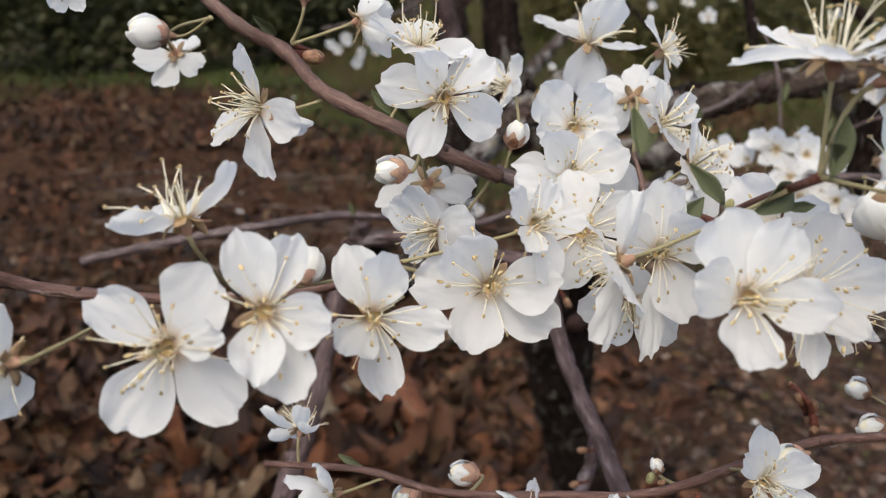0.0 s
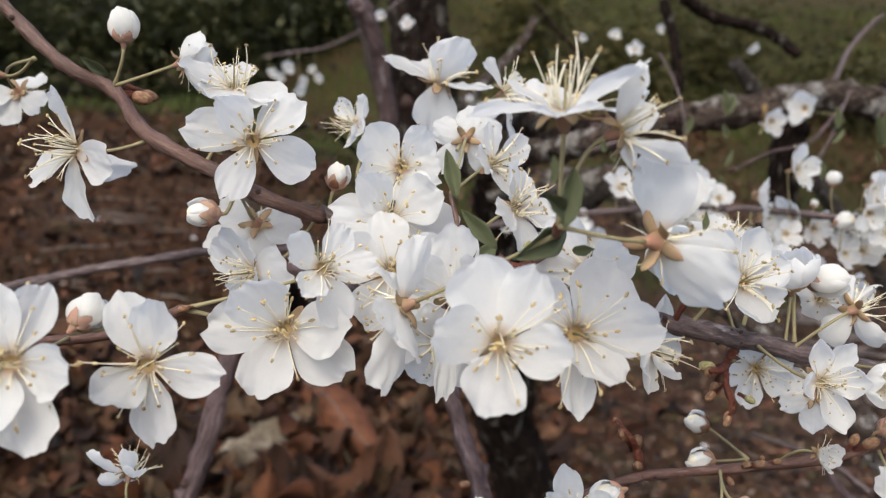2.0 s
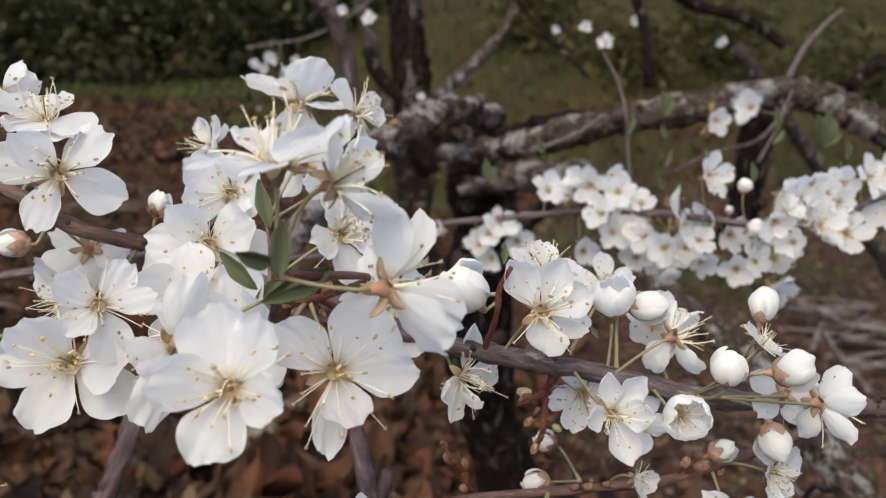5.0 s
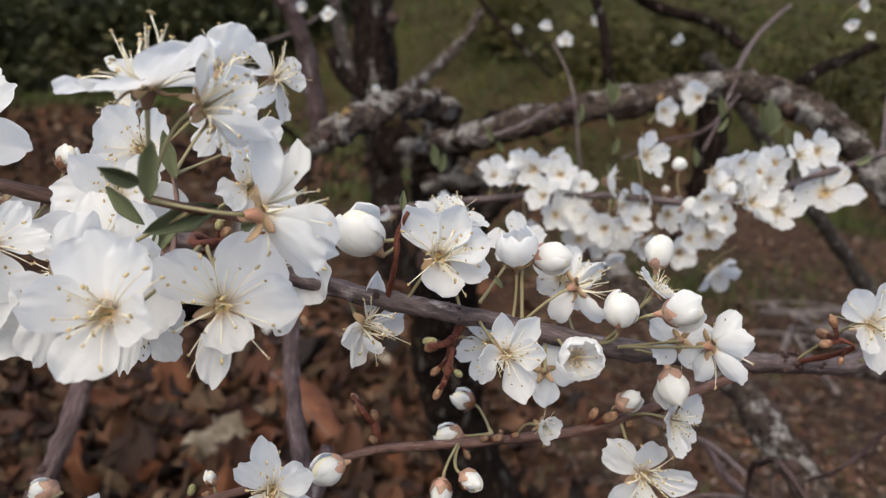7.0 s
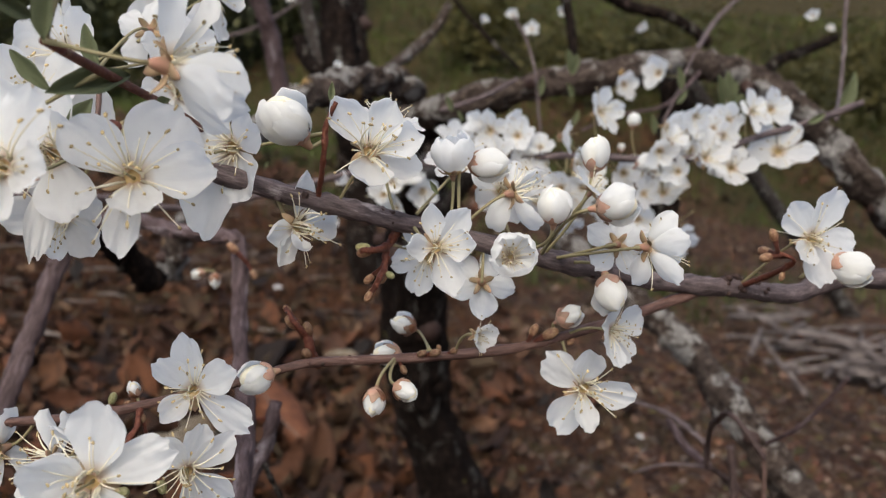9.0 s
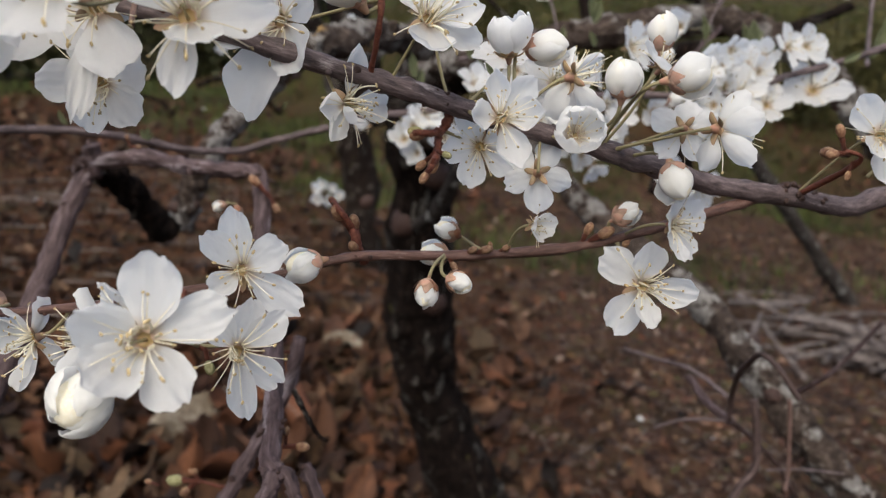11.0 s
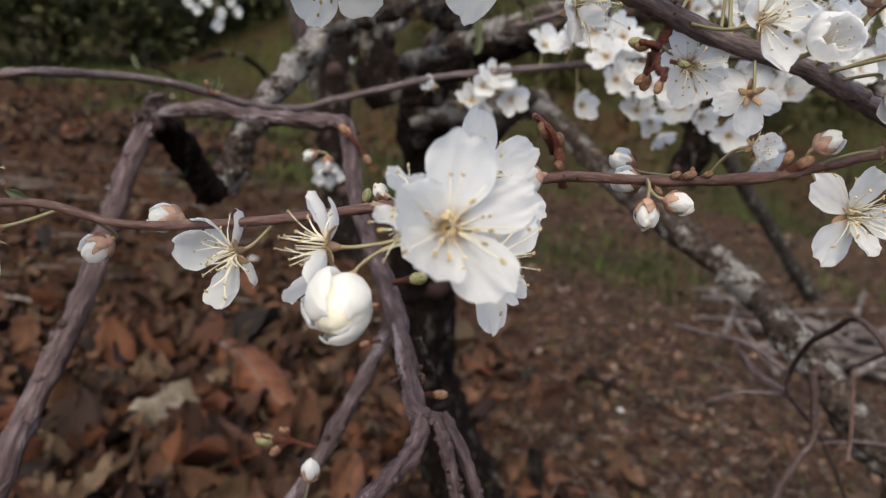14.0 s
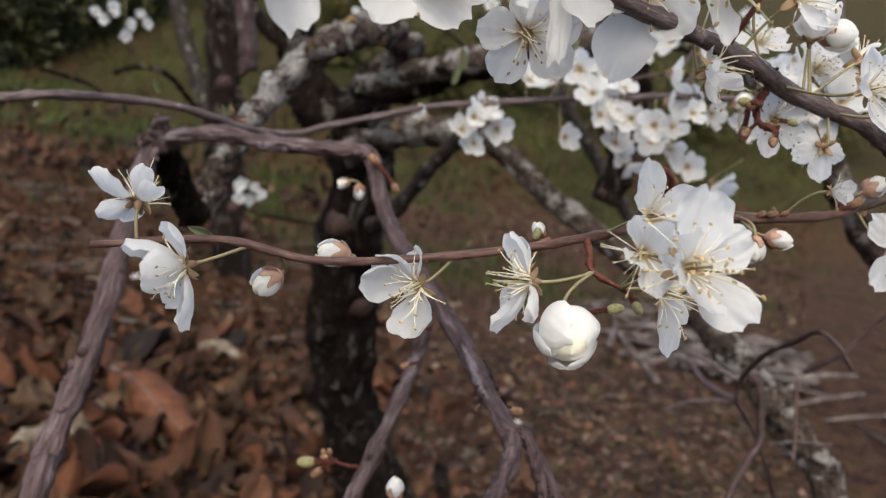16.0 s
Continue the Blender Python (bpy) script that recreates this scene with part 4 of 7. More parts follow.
# ---- blossoms and buds, each on its own stalk ----
blossom((0.0006, 0.1506, 0.5847), (-0.02, -0.95, 0.33), 0, 0.0273, (-0.0022, 0.1867, 0.5781), petals=[(54, 3, 0.5, 0.29), (-34, 5, 0.5, 0.42), (-134, -7, 0.53, 0.33), (154, 5, 0.5, 0.36), (-76, 36, 0.5, 0.2)])
blossom((0.0147, 0.1535, 0.5891), (0.26, -0.90, 0.36), 0, 0.0251, (0.0089, 0.1875, 0.5785), petals=[(11, 19, 0.5, 0.29), (-24, 3, 0.5, 0.26), (-105, 36, 0.5, 0.32), (-168, 8, 0.57, 0.34), (160, 53, 0.5, 0.28)])
blossom((0.0303, 0.1666, 0.5822), (0.10, -0.94, 0.32), 0, 0.0256, (0.0282, 0.1832, 0.5843), petals=[(17, 11, 0.5, 0.29), (-18, 20, 0.5, 0.29), (-105, 7, 0.5, 0.28), (-172, 10, 0.53, 0.29), (136, 57, 0.5, 0.32)])
blossom((0.0515, 0.1825, 0.5813), (-0.02, -0.89, 0.46), 0, 0.0284, (0.0328, 0.1817, 0.5864), petals=[(40, 48, 0.5, 0.38), (-93, 43, 0.5, 0.34), (-127, 1, 0.52, 0.34), (161, 17, 0.5, 0.37), (86, 7, 0.52, 0.34)])
blossom((0.0019, 0.1602, 0.6019), (-0.30, 0.36, 0.88), 0, 0.0241, (0.0025, 0.1869, 0.5784), bowl=True, petals=[(-86, 2, 0.5, 0.38), (62, 29, 0.52, 0.38), (153, 17, 0.5, 0.38), (-172, 20, 0.5, 0.38), (169, 2, 0.5, 0.38)])
blossom((0.0021, 0.2200, 0.6103), (-0.80, -0.55, 0.25), 0, 0.0278, (0.0158, 0.2260, 0.6110), petals=[(-5, 25, 0.5, 0.33), (-99, -20, 0.5, 0.33), (-149, -71, 0.5, 0.33), (-169, -6, 0.57, 0.33), (139, 21, 0.5, 0.33)])
blossom((-0.0296, 0.2675, 0.6183), (0.13, 0.76, -0.63), 0, 0.0201, (-0.0102, 0.2351, 0.6289), petals=[(-115, -20, 0.56, 0.39), (-8, 23, 0.5, 0.37), (124, -8, 0.5, 0.36), (-158, 18, 0.51, 0.41), (5, 40, 0.5, 0.33)])
bud((-0.0287, 0.2448, 0.6255), (-0.95, -0.23, 0.20), 0, 0.0081, (-0.0105, 0.2352, 0.6292))
blossom((-0.0242, 0.1525, 0.5817), (-0.88, 0.45, -0.14), 0, 0.0199, (-0.0159, 0.1769, 0.5797), petals=[(-12, -8, 0.5, 0.33), (-174, 11, 0.5, 0.37), (-69, -17, 0.5, 0.35), (59, 68, 0.5, 0.26)])
blossom((-0.0382, 0.2239, 0.6368), (-0.25, -0.94, -0.24), 0, 0.0150, (-0.0232, 0.2487, 0.6434))
bud((0.0183, 0.1748, 0.5886), (0.41, 0.82, 0.40), 0, 0.0062, (0.0261, 0.1839, 0.5833))
blossom((0.0386, 0.2165, 0.6240), (0.15, -0.33, 0.93), 0, 0.0234, (0.0313, 0.2145, 0.6075), petals=[(75, 19, 0.53, 0.43), (-18, -4, 0.5, 0.43), (-140, 17, 0.5, 0.43), (175, 5, 0.5, 0.43), (142, 9, 0.5, 0.43)])
blossom((0.0434, 0.2077, 0.6139), (0.03, -0.93, 0.37), 0, 0.0264, (0.0376, 0.2114, 0.6047), petals=[(77, 20, 0.54, 0.32), (35, 68, 0.5, 0.27), (-46, 2, 0.51, 0.34), (-116, -12, 0.53, 0.33), (156, 1, 0.51, 0.29)])
blossom((0.0402, 0.2257, 0.5912), (0.14, 0.79, -0.59), 0, 0.0238, (0.0381, 0.2113, 0.6045), petals=[(-126, -13, 0.57, 0.4), (-66, 5, 0.5, 0.32), (104, -10, 0.5, 0.35), (167, -17, 0.5, 0.36), (14, 43, 0.5, 0.26)])
bud((0.0321, 0.2060, 0.5989), (-0.99, -0.14, 0.11), 0, 0.0051, (0.0391, 0.2109, 0.6041))
blossom((0.0414, 0.2089, 0.5843), (-0.71, -0.70, 0.06), 0, 0.0245, (0.0558, 0.2196, 0.5951), petals=[(64, 29, 0.5, 0.32), (4, 19, 0.5, 0.39), (-73, -1, 0.5, 0.44), (-97, 31, 0.5, 0.32), (131, -9, 0.5, 0.27)])
blossom((0.0624, 0.2632, 0.6095), (-0.88, -0.26, 0.38), 0, 0.0210, (0.0637, 0.2403, 0.5994), bowl=True, petals=[(-25, 3, 0.5, 0.42), (58, 27, 0.5, 0.42), (-94, -3, 0.5, 0.42), (-114, 7, 0.5, 0.42), (60, -31, 0.5, 0.42)])
blossom((0.0750, 0.2277, 0.6042), (-0.10, -0.94, 0.32), 0, 0.0252, (0.0656, 0.2160, 0.5925), petals=[(50, 20, 0.5, 0.43), (-43, 35, 0.5, 0.33), (-105, 43, 0.5, 0.33), (-153, 48, 0.5, 0.38), (110, 44, 0.5, 0.39)])
blossom((0.0721, 0.2132, 0.5954), (-0.02, -0.91, 0.42), 0, 0.0274, (0.0686, 0.2150, 0.5916), petals=[(89, 22, 0.5, 0.33), (-62, 26, 0.5, 0.4), (121, 7, 0.55, 0.46), (-112, -4, 0.59, 0.51), (36, 60, 0.5, 0.28)])
blossom((0.0721, 0.1986, 0.5872), (0.07, -0.88, 0.46), 0, 0.0275, (0.0738, 0.2129, 0.5903))
blossom((0.0593, 0.1792, 0.5948), (0.40, -0.75, 0.53), 0, 0.0204, (0.0328, 0.1817, 0.5864), petals=[(53, 35, 0.5, 0.3), (-43, 4, 0.5, 0.3), (-95, 15, 0.52, 0.25), (-173, -5, 0.55, 0.36), (132, 29, 0.5, 0.3)])
blossom((0.0846, 0.1849, 0.5871), (-0.03, -0.91, 0.42), 0, 0.0253, (0.0869, 0.1987, 0.5837), petals=[(-2, 10, 0.55, 0.36), (-60, 53, 0.5, 0.41), (-158, 5, 0.55, 0.41), (172, 1, 0.82, 0.2), (63, 42, 0.5, 0.32)])
blossom((0.0744, 0.1734, 0.5894), (-0.77, 0.41, -0.49), 0, 0.0230, (0.1001, 0.1679, 0.6040), petals=[(-139, 24, 0.7, 0.37), (-134, -2, 0.5, 0.37), (34, -35, 0.59, 0.4), (57, 38, 0.5, 0.37), (-89, -7, 0.5, 0.37)])
blossom((0.0886, 0.1531, 0.5907), (-0.03, -0.91, 0.42), 0, 0.0262, (0.0971, 0.1850, 0.5926), petals=[(20, 4, 0.52, 0.43), (-30, 18, 0.5, 0.3), (78, 38, 0.5, 0.33), (169, 32, 0.5, 0.37), (-103, 37, 0.5, 0.32)])
blossom((0.1041, 0.1661, 0.5865), (0.07, -0.91, 0.40), 0, 0.0275, (0.0976, 0.1859, 0.5925), petals=[(46, 11, 0.5, 0.35), (-38, 10, 0.51, 0.44), (-85, 17, 0.54, 0.33), (-167, 43, 0.5, 0.29), (171, 8, 0.52, 0.22)])
blossom((0.0870, 0.2741, 0.6205), (0.30, -0.14, 0.95), 0, 0.0318, (0.0712, 0.2520, 0.5990), petals=[(21, 7, 0.55, 0.39), (132, 70, 0.5, 0.39), (177, 6, 0.5, 0.39), (-41, 16, 0.5, 0.39), (125, -61, 0.5, 0.39)])
blossom((0.1044, 0.2595, 0.6191), (0.88, -0.25, 0.41), 0, 0.0220, (0.0892, 0.2364, 0.6069), petals=[(29, 5, 0.5, 0.44), (172, -17, 0.59, 0.44), (163, -58, 0.51, 0.44), (-94, 18, 0.5, 0.44)])
blossom((0.0977, 0.1557, 0.6261), (0.05, 0.10, 1.00), 0, 0.0275, (0.0971, 0.1537, 0.6093), petals=[(75, 7, 0.5, 0.38), (20, 15, 0.5, 0.38), (-135, 33, 0.5, 0.38), (-53, 14, 0.5, 0.38), (165, -6, 0.5, 0.38)])
blossom((0.1061, 0.1557, 0.6234), (0.91, -0.08, 0.40), 0, 0.0222, (0.0969, 0.1532, 0.6095), bowl=True, petals=[(163, 42, 0.53, 0.38), (5, 34, 0.5, 0.38), (-90, 40, 0.5, 0.38), (-138, 3, 0.5, 0.38)])
blossom((0.1135, 0.1566, 0.6060), (0.82, 0.56, -0.15), 0, 0.0272, (0.0969, 0.1530, 0.6096), petals=[(-7, 4, 0.52, 0.41), (128, 20, 0.52, 0.44), (113, 51, 0.5, 0.36), (-19, 44, 0.5, 0.36), (-176, 43, 0.5, 0.26)])
blossom((0.0917, 0.2387, 0.6094), (0.10, 0.97, -0.23), 0, 0.0201, (0.0857, 0.2125, 0.6010))
blossom((0.0981, 0.2331, 0.6039), (0.68, -0.65, 0.34), 0, 0.0230, (0.0857, 0.2125, 0.6010))
blossom((0.1016, 0.2192, 0.5959), (0.70, -0.58, 0.43), 20, 0.0244, (0.0851, 0.2089, 0.5874))
bud((0.0602, 0.2188, 0.6041), (0.33, 0.08, 0.94), 0, 0.0046, (0.0577, 0.2188, 0.5947))
bud((0.0128, 0.2290, 0.6367), (0.06, 0.23, 0.97), 0, 0.0065, (0.0088, 0.2305, 0.6236))
bud((0.1289, 0.1879, 0.5937), (-0.57, -0.30, 0.77), 0, 0.0100, (0.1364, 0.1922, 0.5892))
blossom((0.1455, 0.1915, 0.5866), (0.32, -0.75, 0.57), 0, 0.0250, (0.1382, 0.1986, 0.5733), bowl=True, petals=[(20, 13, 0.54, 0.38), (-84, 12, 0.5, 0.45), (160, 24, 0.5, 0.46), (-116, -9, 0.5, 0.32), (-38, 16, 0.5, 0.36)])
blossom((0.1497, 0.2089, 0.5897), (0.19, -0.18, 0.96), 20, 0.0192, (0.1524, 0.2028, 0.5673))
cup_blossom((0.1652, 0.2068, 0.5829), (-0.06, -0.02, 1.00), 0, 0.0131, (0.1643, 0.2040, 0.5649))
bud((0.1741, 0.2075, 0.5810), (0.95, -0.31, -0.03), 0, 0.0077, (0.1669, 0.2040, 0.5642))
blossom((0.1791, 0.2030, 0.5750), (0.90, 0.41, 0.13), 0, 0.0221, (0.1656, 0.2040, 0.5646), bowl=True, petals=[(-62, 31, 0.5, 0.39), (-156, -36, 0.5, 0.39), (152, 13, 0.5, 0.39), (-53, 77, 0.5, 0.39)])
blossom((0.1587, 0.1794, 0.5689), (0.02, -0.94, 0.34), 0, 0.0187, (0.1556, 0.2028, 0.5676), bowl=True, petals=[(4, 14, 0.5, 0.36), (-39, 7, 0.56, 0.36), (-88, 37, 0.5, 0.49), (-163, 10, 0.58, 0.5), (88, 40, 0.5, 0.36)])
blossom((0.1723, 0.2020, 0.5535), (0.12, 0.96, -0.26), 30, 0.0170, (0.1729, 0.2040, 0.5626))
cup_blossom((0.1752, 0.1824, 0.5663), (-0.08, -0.90, 0.43), 0, 0.0125, (0.1752, 0.2040, 0.5620))
bud((0.1843, 0.1843, 0.5765), (-0.02, -0.12, 0.99), 0, 0.0071, (0.1808, 0.2040, 0.5605))
bud((0.1967, 0.1971, 0.5853), (0.16, 0.18, 0.98), 0, 0.0064, (0.1871, 0.2041, 0.5588))
blossom((0.1944, 0.1910, 0.5779), (0.62, -0.04, 0.78), 0, 0.0143, (0.1863, 0.2040, 0.5590))
bud((0.1967, 0.1806, 0.5771), (0.95, -0.26, 0.18), 0, 0.0076, (0.1868, 0.2040, 0.5589))
blossom((0.2064, 0.1867, 0.5662), (0.89, 0.44, -0.09), 0, 0.0196, (0.1893, 0.2049, 0.5581), bowl=True, petals=[(11, 23, 0.53, 0.39), (60, 22, 0.5, 0.39), (133, 13, 0.58, 0.39), (-171, -6, 0.5, 0.39), (131, 60, 0.5, 0.39)])
blossom((0.2016, 0.1921, 0.5653), (0.43, 0.86, -0.27), 0, 0.0160, (0.1902, 0.2053, 0.5578))
bud((0.2005, 0.1902, 0.5540), (0.17, -0.59, -0.80), 0, 0.0078, (0.1949, 0.2070, 0.5563))
blossom((0.2030, 0.1945, 0.5430), (0.56, -0.82, 0.11), 0, 0.0182, (0.1965, 0.2087, 0.5365))
blossom((0.1966, 0.1932, 0.5288), (0.05, -0.97, 0.22), 0, 0.0245, (0.1945, 0.2082, 0.5362), petals=[(51, -2, 0.5, 0.33), (-1, 30, 0.5, 0.33), (-98, 10, 0.5, 0.28), (168, 44, 0.5, 0.24), (146, -11, 0.51, 0.33)])
blossom((0.1295, 0.1961, 0.5692), (0.63, -0.77, 0.10), 0, 0.0222, (0.1245, 0.1980, 0.5773), bowl=True, petals=[(-21, 2, 0.57, 0.29), (-92, -1, 0.5, 0.4), (136, 18, 0.5, 0.29), (88, 20, 0.5, 0.3), (133, 58, 0.5, 0.29)])
blossom((0.2569, 0.2046, 0.5623), (-0.18, -0.97, 0.19), 0, 0.0224, (0.2491, 0.2240, 0.5423), petals=[(-19, 4, 0.62, 0.35), (43, 12, 0.5, 0.37), (-163, 18, 0.54, 0.37), (-100, -1, 0.5, 0.4), (138, 44, 0.5, 0.28)])
bud((0.2659, 0.2001, 0.5556), (0.76, -0.63, -0.20), 0, 0.0085, (0.2552, 0.2040, 0.5521))
blossom((0.1701, 0.1936, 0.5433), (0.54, -0.82, 0.17), 0, 0.0115, (0.1665, 0.2043, 0.5339), opening=0.5)
bud((0.1552, 0.2263, 0.5332), (-0.87, -0.10, 0.48), 0, 0.0052, (0.1606, 0.2066, 0.5339))
bud((0.1497, 0.2096, 0.5320), (-0.97, -0.18, 0.17), 0, 0.0054, (0.1606, 0.2066, 0.5339))
bud((0.1458, 0.1884, 0.5297), (-0.26, -0.52, -0.82), 0, 0.0046, (0.1517, 0.2029, 0.5338))
bud((0.1534, 0.1894, 0.5318), (0.65, -0.76, -0.07), 0, 0.0046, (0.1517, 0.2029, 0.5338))
bud((0.1955, 0.2046, 0.5431), (0.85, -0.18, 0.50), 0, 0.0050, (0.1931, 0.2079, 0.5360))
blossom((0.0976, 0.1480, 0.5382), (-0.08, -0.93, 0.37), 0, 0.0261, (0.1007, 0.1724, 0.5260), petals=[(61, 48, 0.5, 0.32), (-10, 7, 0.53, 0.39), (-65, -2, 0.54, 0.29), (-142, 22, 0.5, 0.33), (147, 45, 0.5, 0.36)])
blossom((0.1087, 0.1783, 0.5392), (-0.03, -0.96, 0.28), 0, 0.0219, (0.1080, 0.1937, 0.5316), petals=[(4, 6, 0.55, 0.28), (41, 33, 0.5, 0.24), (-60, 19, 0.5, 0.31), (-124, 3, 0.64, 0.32), (133, 57, 0.5, 0.25)])
blossom((0.1082, 0.1693, 0.5263), (0.24, -0.96, 0.12), 0, 0.0224, (0.1009, 0.1723, 0.5259), petals=[(-178, 21, 0.58, 0.22), (-138, -8, 0.5, 0.26), (-57, 17, 0.5, 0.24), (28, 33, 0.5, 0.24), (-19, 15, 0.5, 0.24)])
bud((0.1198, 0.1904, 0.5361), (-0.96, -0.26, -0.15), 0, 0.0069, (0.1229, 0.1977, 0.5334))
bud((0.0829, 0.1595, 0.5220), (-0.30, -0.90, -0.32), 0, 0.0112, (0.0955, 0.1752, 0.5285), "large round white plum bud about to open")
blossom((0.0809, 0.1741, 0.5270), (-1.00, 0.07, 0.02), 0, 0.0223, (0.0956, 0.1752, 0.5285), bowl=True, petals=[(35, 15, 0.5, 0.38), (-169, 30, 0.57, 0.38), (-109, 7, 0.5, 0.38), (66, -9, 0.5, 0.38), (148, 7, 0.5, 0.38)])
blossom((0.0635, 0.1906, 0.5204), (-0.88, -0.45, -0.18), 0, 0.0212, (0.0719, 0.1910, 0.5273), bowl=True, petals=[(74, 47, 0.61, 0.58), (46, 23, 0.52, 0.58), (-168, 32, 0.56, 0.64), (152, -34, 0.5, 0.52), (47, -41, 0.5, 0.52)])
bud((0.0482, 0.2065, 0.5228), (-0.98, 0.15, 0.10), 0, 0.0054, (0.0491, 0.1962, 0.5245))
bud((0.0341, 0.2069, 0.5159), (-0.85, -0.09, -0.52), 0, 0.0053, (0.0354, 0.1992, 0.5251))
blossom((0.0171, 0.1990, 0.5222), (-0.95, -0.27, -0.16), 0, 0.0213, (0.0295, 0.2009, 0.5259), bowl=True, petals=[(29, 53, 0.62, 0.49), (-1, 8, 0.5, 0.49), (-84, 73, 0.5, 0.51), (-157, 10, 0.64, 0.48), (145, 22, 0.5, 0.43)])
blossom((0.0079, 0.2126, 0.5318), (0.12, 0.76, 0.64), 0, 0.0194, (0.0077, 0.2088, 0.5239), bowl=True, petals=[(-62, 12, 0.59, 0.34), (6, 15, 0.5, 0.34), (36, -15, 0.5, 0.34), (-108, -20, 0.5, 0.34), (-158, 1, 0.5, 0.34)])
bud((0.0785, 0.2407, 0.4379), (0.16, 0.05, 0.99), 0, 0.0050, (0.0767, 0.2428, 0.4261))
bud((0.0920, 0.1950, 0.5319), (-0.26, 0.14, 0.96), 0, 0.0028, (0.0946, 0.1888, 0.5309))
blossom((0.0821, 0.1925, 0.5734), (-0.20, -0.96, -0.17), 10, 0.0221, (0.0869, 0.1987, 0.5837))
blossom((0.0244, 0.2297, 0.6285), (0.80, 0.52, 0.30), 0, 0.0176, (0.0088, 0.2304, 0.6233), bowl=True, petals=[(20, 47, 0.51, 0.48), (86, 64, 0.52, 0.48), (157, 18, 0.63, 0.48), (-127, 72, 0.5, 0.48), (142, 41, 0.63, 0.48)])
blossom((0.3445, 0.6000, 0.5694), (0.07, -0.99, 0.14), 41, 0.0235, (0.3430, 0.6197, 0.5590), near=False, opening=0.59)
blossom((0.0916, 0.7744, 0.6307), (0.23, -0.90, 0.36), 9, 0.0155, (0.0886, 0.7862, 0.6208), near=False, opening=0.94)
blossom((0.0687, 0.7784, 0.6377), (-0.32, -0.93, 0.16), 56, 0.0134, (0.0726, 0.7896, 0.6308), near=False, opening=0.61)
blossom((0.3174, 0.8880, 0.6192), (-0.32, -0.92, 0.21), 20, 0.0159, (0.3217, 0.9003, 0.6112), near=False, opening=0.80)
blossom((0.3387, 0.8820, 0.6049), (-0.27, -0.96, -0.01), 5, 0.0195, (0.3428, 0.8970, 0.5999), near=False, opening=0.98)
blossom((0.2988, 0.9565, 0.6147), (-0.13, -0.93, 0.34), 46, 0.0145, (0.3005, 0.9682, 0.6053), near=False, opening=0.67)
blossom((0.4326, 0.8074, 0.6110), (0.43, -0.78, 0.45), 56, 0.0146, (0.4272, 0.8173, 0.6002), near=False, opening=0.85)
blossom((0.4922, 0.6065, 0.6422), (0.43, -0.84, 0.34), 26, 0.0168, (0.4862, 0.6182, 0.6323), near=False, opening=0.53)
blossom((0.6082, 0.7962, 0.6242), (-0.48, -0.88, 0.03), 21, 0.0146, (0.6143, 0.8072, 0.6187), near=False, opening=0.71)
blossom((0.6667, 0.8560, 0.6121), (0.02, -0.65, 0.76), 5, 0.0110, (0.6665, 0.8628, 0.5991), near=False, opening=0.90)
blossom((0.1322, 0.6193, 0.5790), (-0.02, -0.85, 0.52), 41, 0.0101, (0.1324, 0.6277, 0.5688), near=False, opening=0.58)
blossom((0.3877, 0.9520, 0.6253), (0.44, -0.90, 0.09), 67, 0.0145, (0.3823, 0.9632, 0.6190), near=False, opening=0.91)
blossom((-0.1047, 1.2843, 0.5501), (0.04, -0.85, 0.06), 60, 0.0221, (-0.1113, 1.3000, 0.5780), near=False, opening=0.60)
blossom((-0.0937, 1.3202, 0.5410), (-0.24, -0.85, -0.04), 60, 0.0217, (-0.0894, 1.3000, 0.5796), near=False, opening=0.74)
blossom((-0.0764, 1.3217, 0.5536), (-0.27, -0.85, -0.09), 66, 0.0209, (-0.0795, 1.3000, 0.5803), near=False, opening=0.87)
blossom((-0.0603, 1.2796, 0.5374), (0.46, -0.85, -0.17), 3, 0.0231, (-0.0643, 1.3000, 0.5814), near=False, opening=0.81)
blossom((-0.0464, 1.3252, 0.5507), (-0.11, -0.85, 0.35), 54, 0.0210, (-0.0398, 1.3000, 0.5832), near=False, opening=0.76)
blossom((-0.0671, 1.3261, 0.5196), (0.38, -0.85, -0.13), 17, 0.0215, (-0.0660, 1.3000, 0.5813), near=False, opening=0.84)
blossom((-0.0393, 1.3167, 0.5398), (0.36, -0.85, 0.09), 49, 0.0219, (-0.0368, 1.3000, 0.5834), near=False, opening=0.74)
blossom((-0.0808, 1.2839, 0.5596), (-0.16, -0.85, 0.44), 3, 0.0233, (-0.0758, 1.3000, 0.5806), near=False, opening=0.83)
blossom((0.0818, 1.0865, 0.3448), (0.36, -0.85, 0.48), 13, 0.0206, (0.1038, 1.1200, 0.3076), near=False, opening=0.67)
blossom((0.0936, 1.1133, 0.3474), (0.07, -0.85, -0.00), 8, 0.0194, (0.1038, 1.1200, 0.3076), near=False, opening=0.82)
blossom((0.1070, 1.0993, 0.3452), (-0.16, -0.85, -0.15), 19, 0.0171, (0.1038, 1.1200, 0.3076), near=False, opening=0.75)
blossom((0.1155, 1.0966, 0.3350), (-0.38, -0.85, 0.22), 5, 0.0189, (0.1038, 1.1200, 0.3076), near=False, opening=0.81)
blossom((0.0998, 1.1020, 0.3278), (0.42, -0.85, -0.00), 30, 0.0220, (0.1038, 1.1200, 0.3076), near=False, opening=0.71)
blossom((0.0856, 1.0831, 0.3333), (0.10, -0.85, -0.18), 25, 0.0219, (0.1038, 1.1200, 0.3076), near=False, opening=0.70)
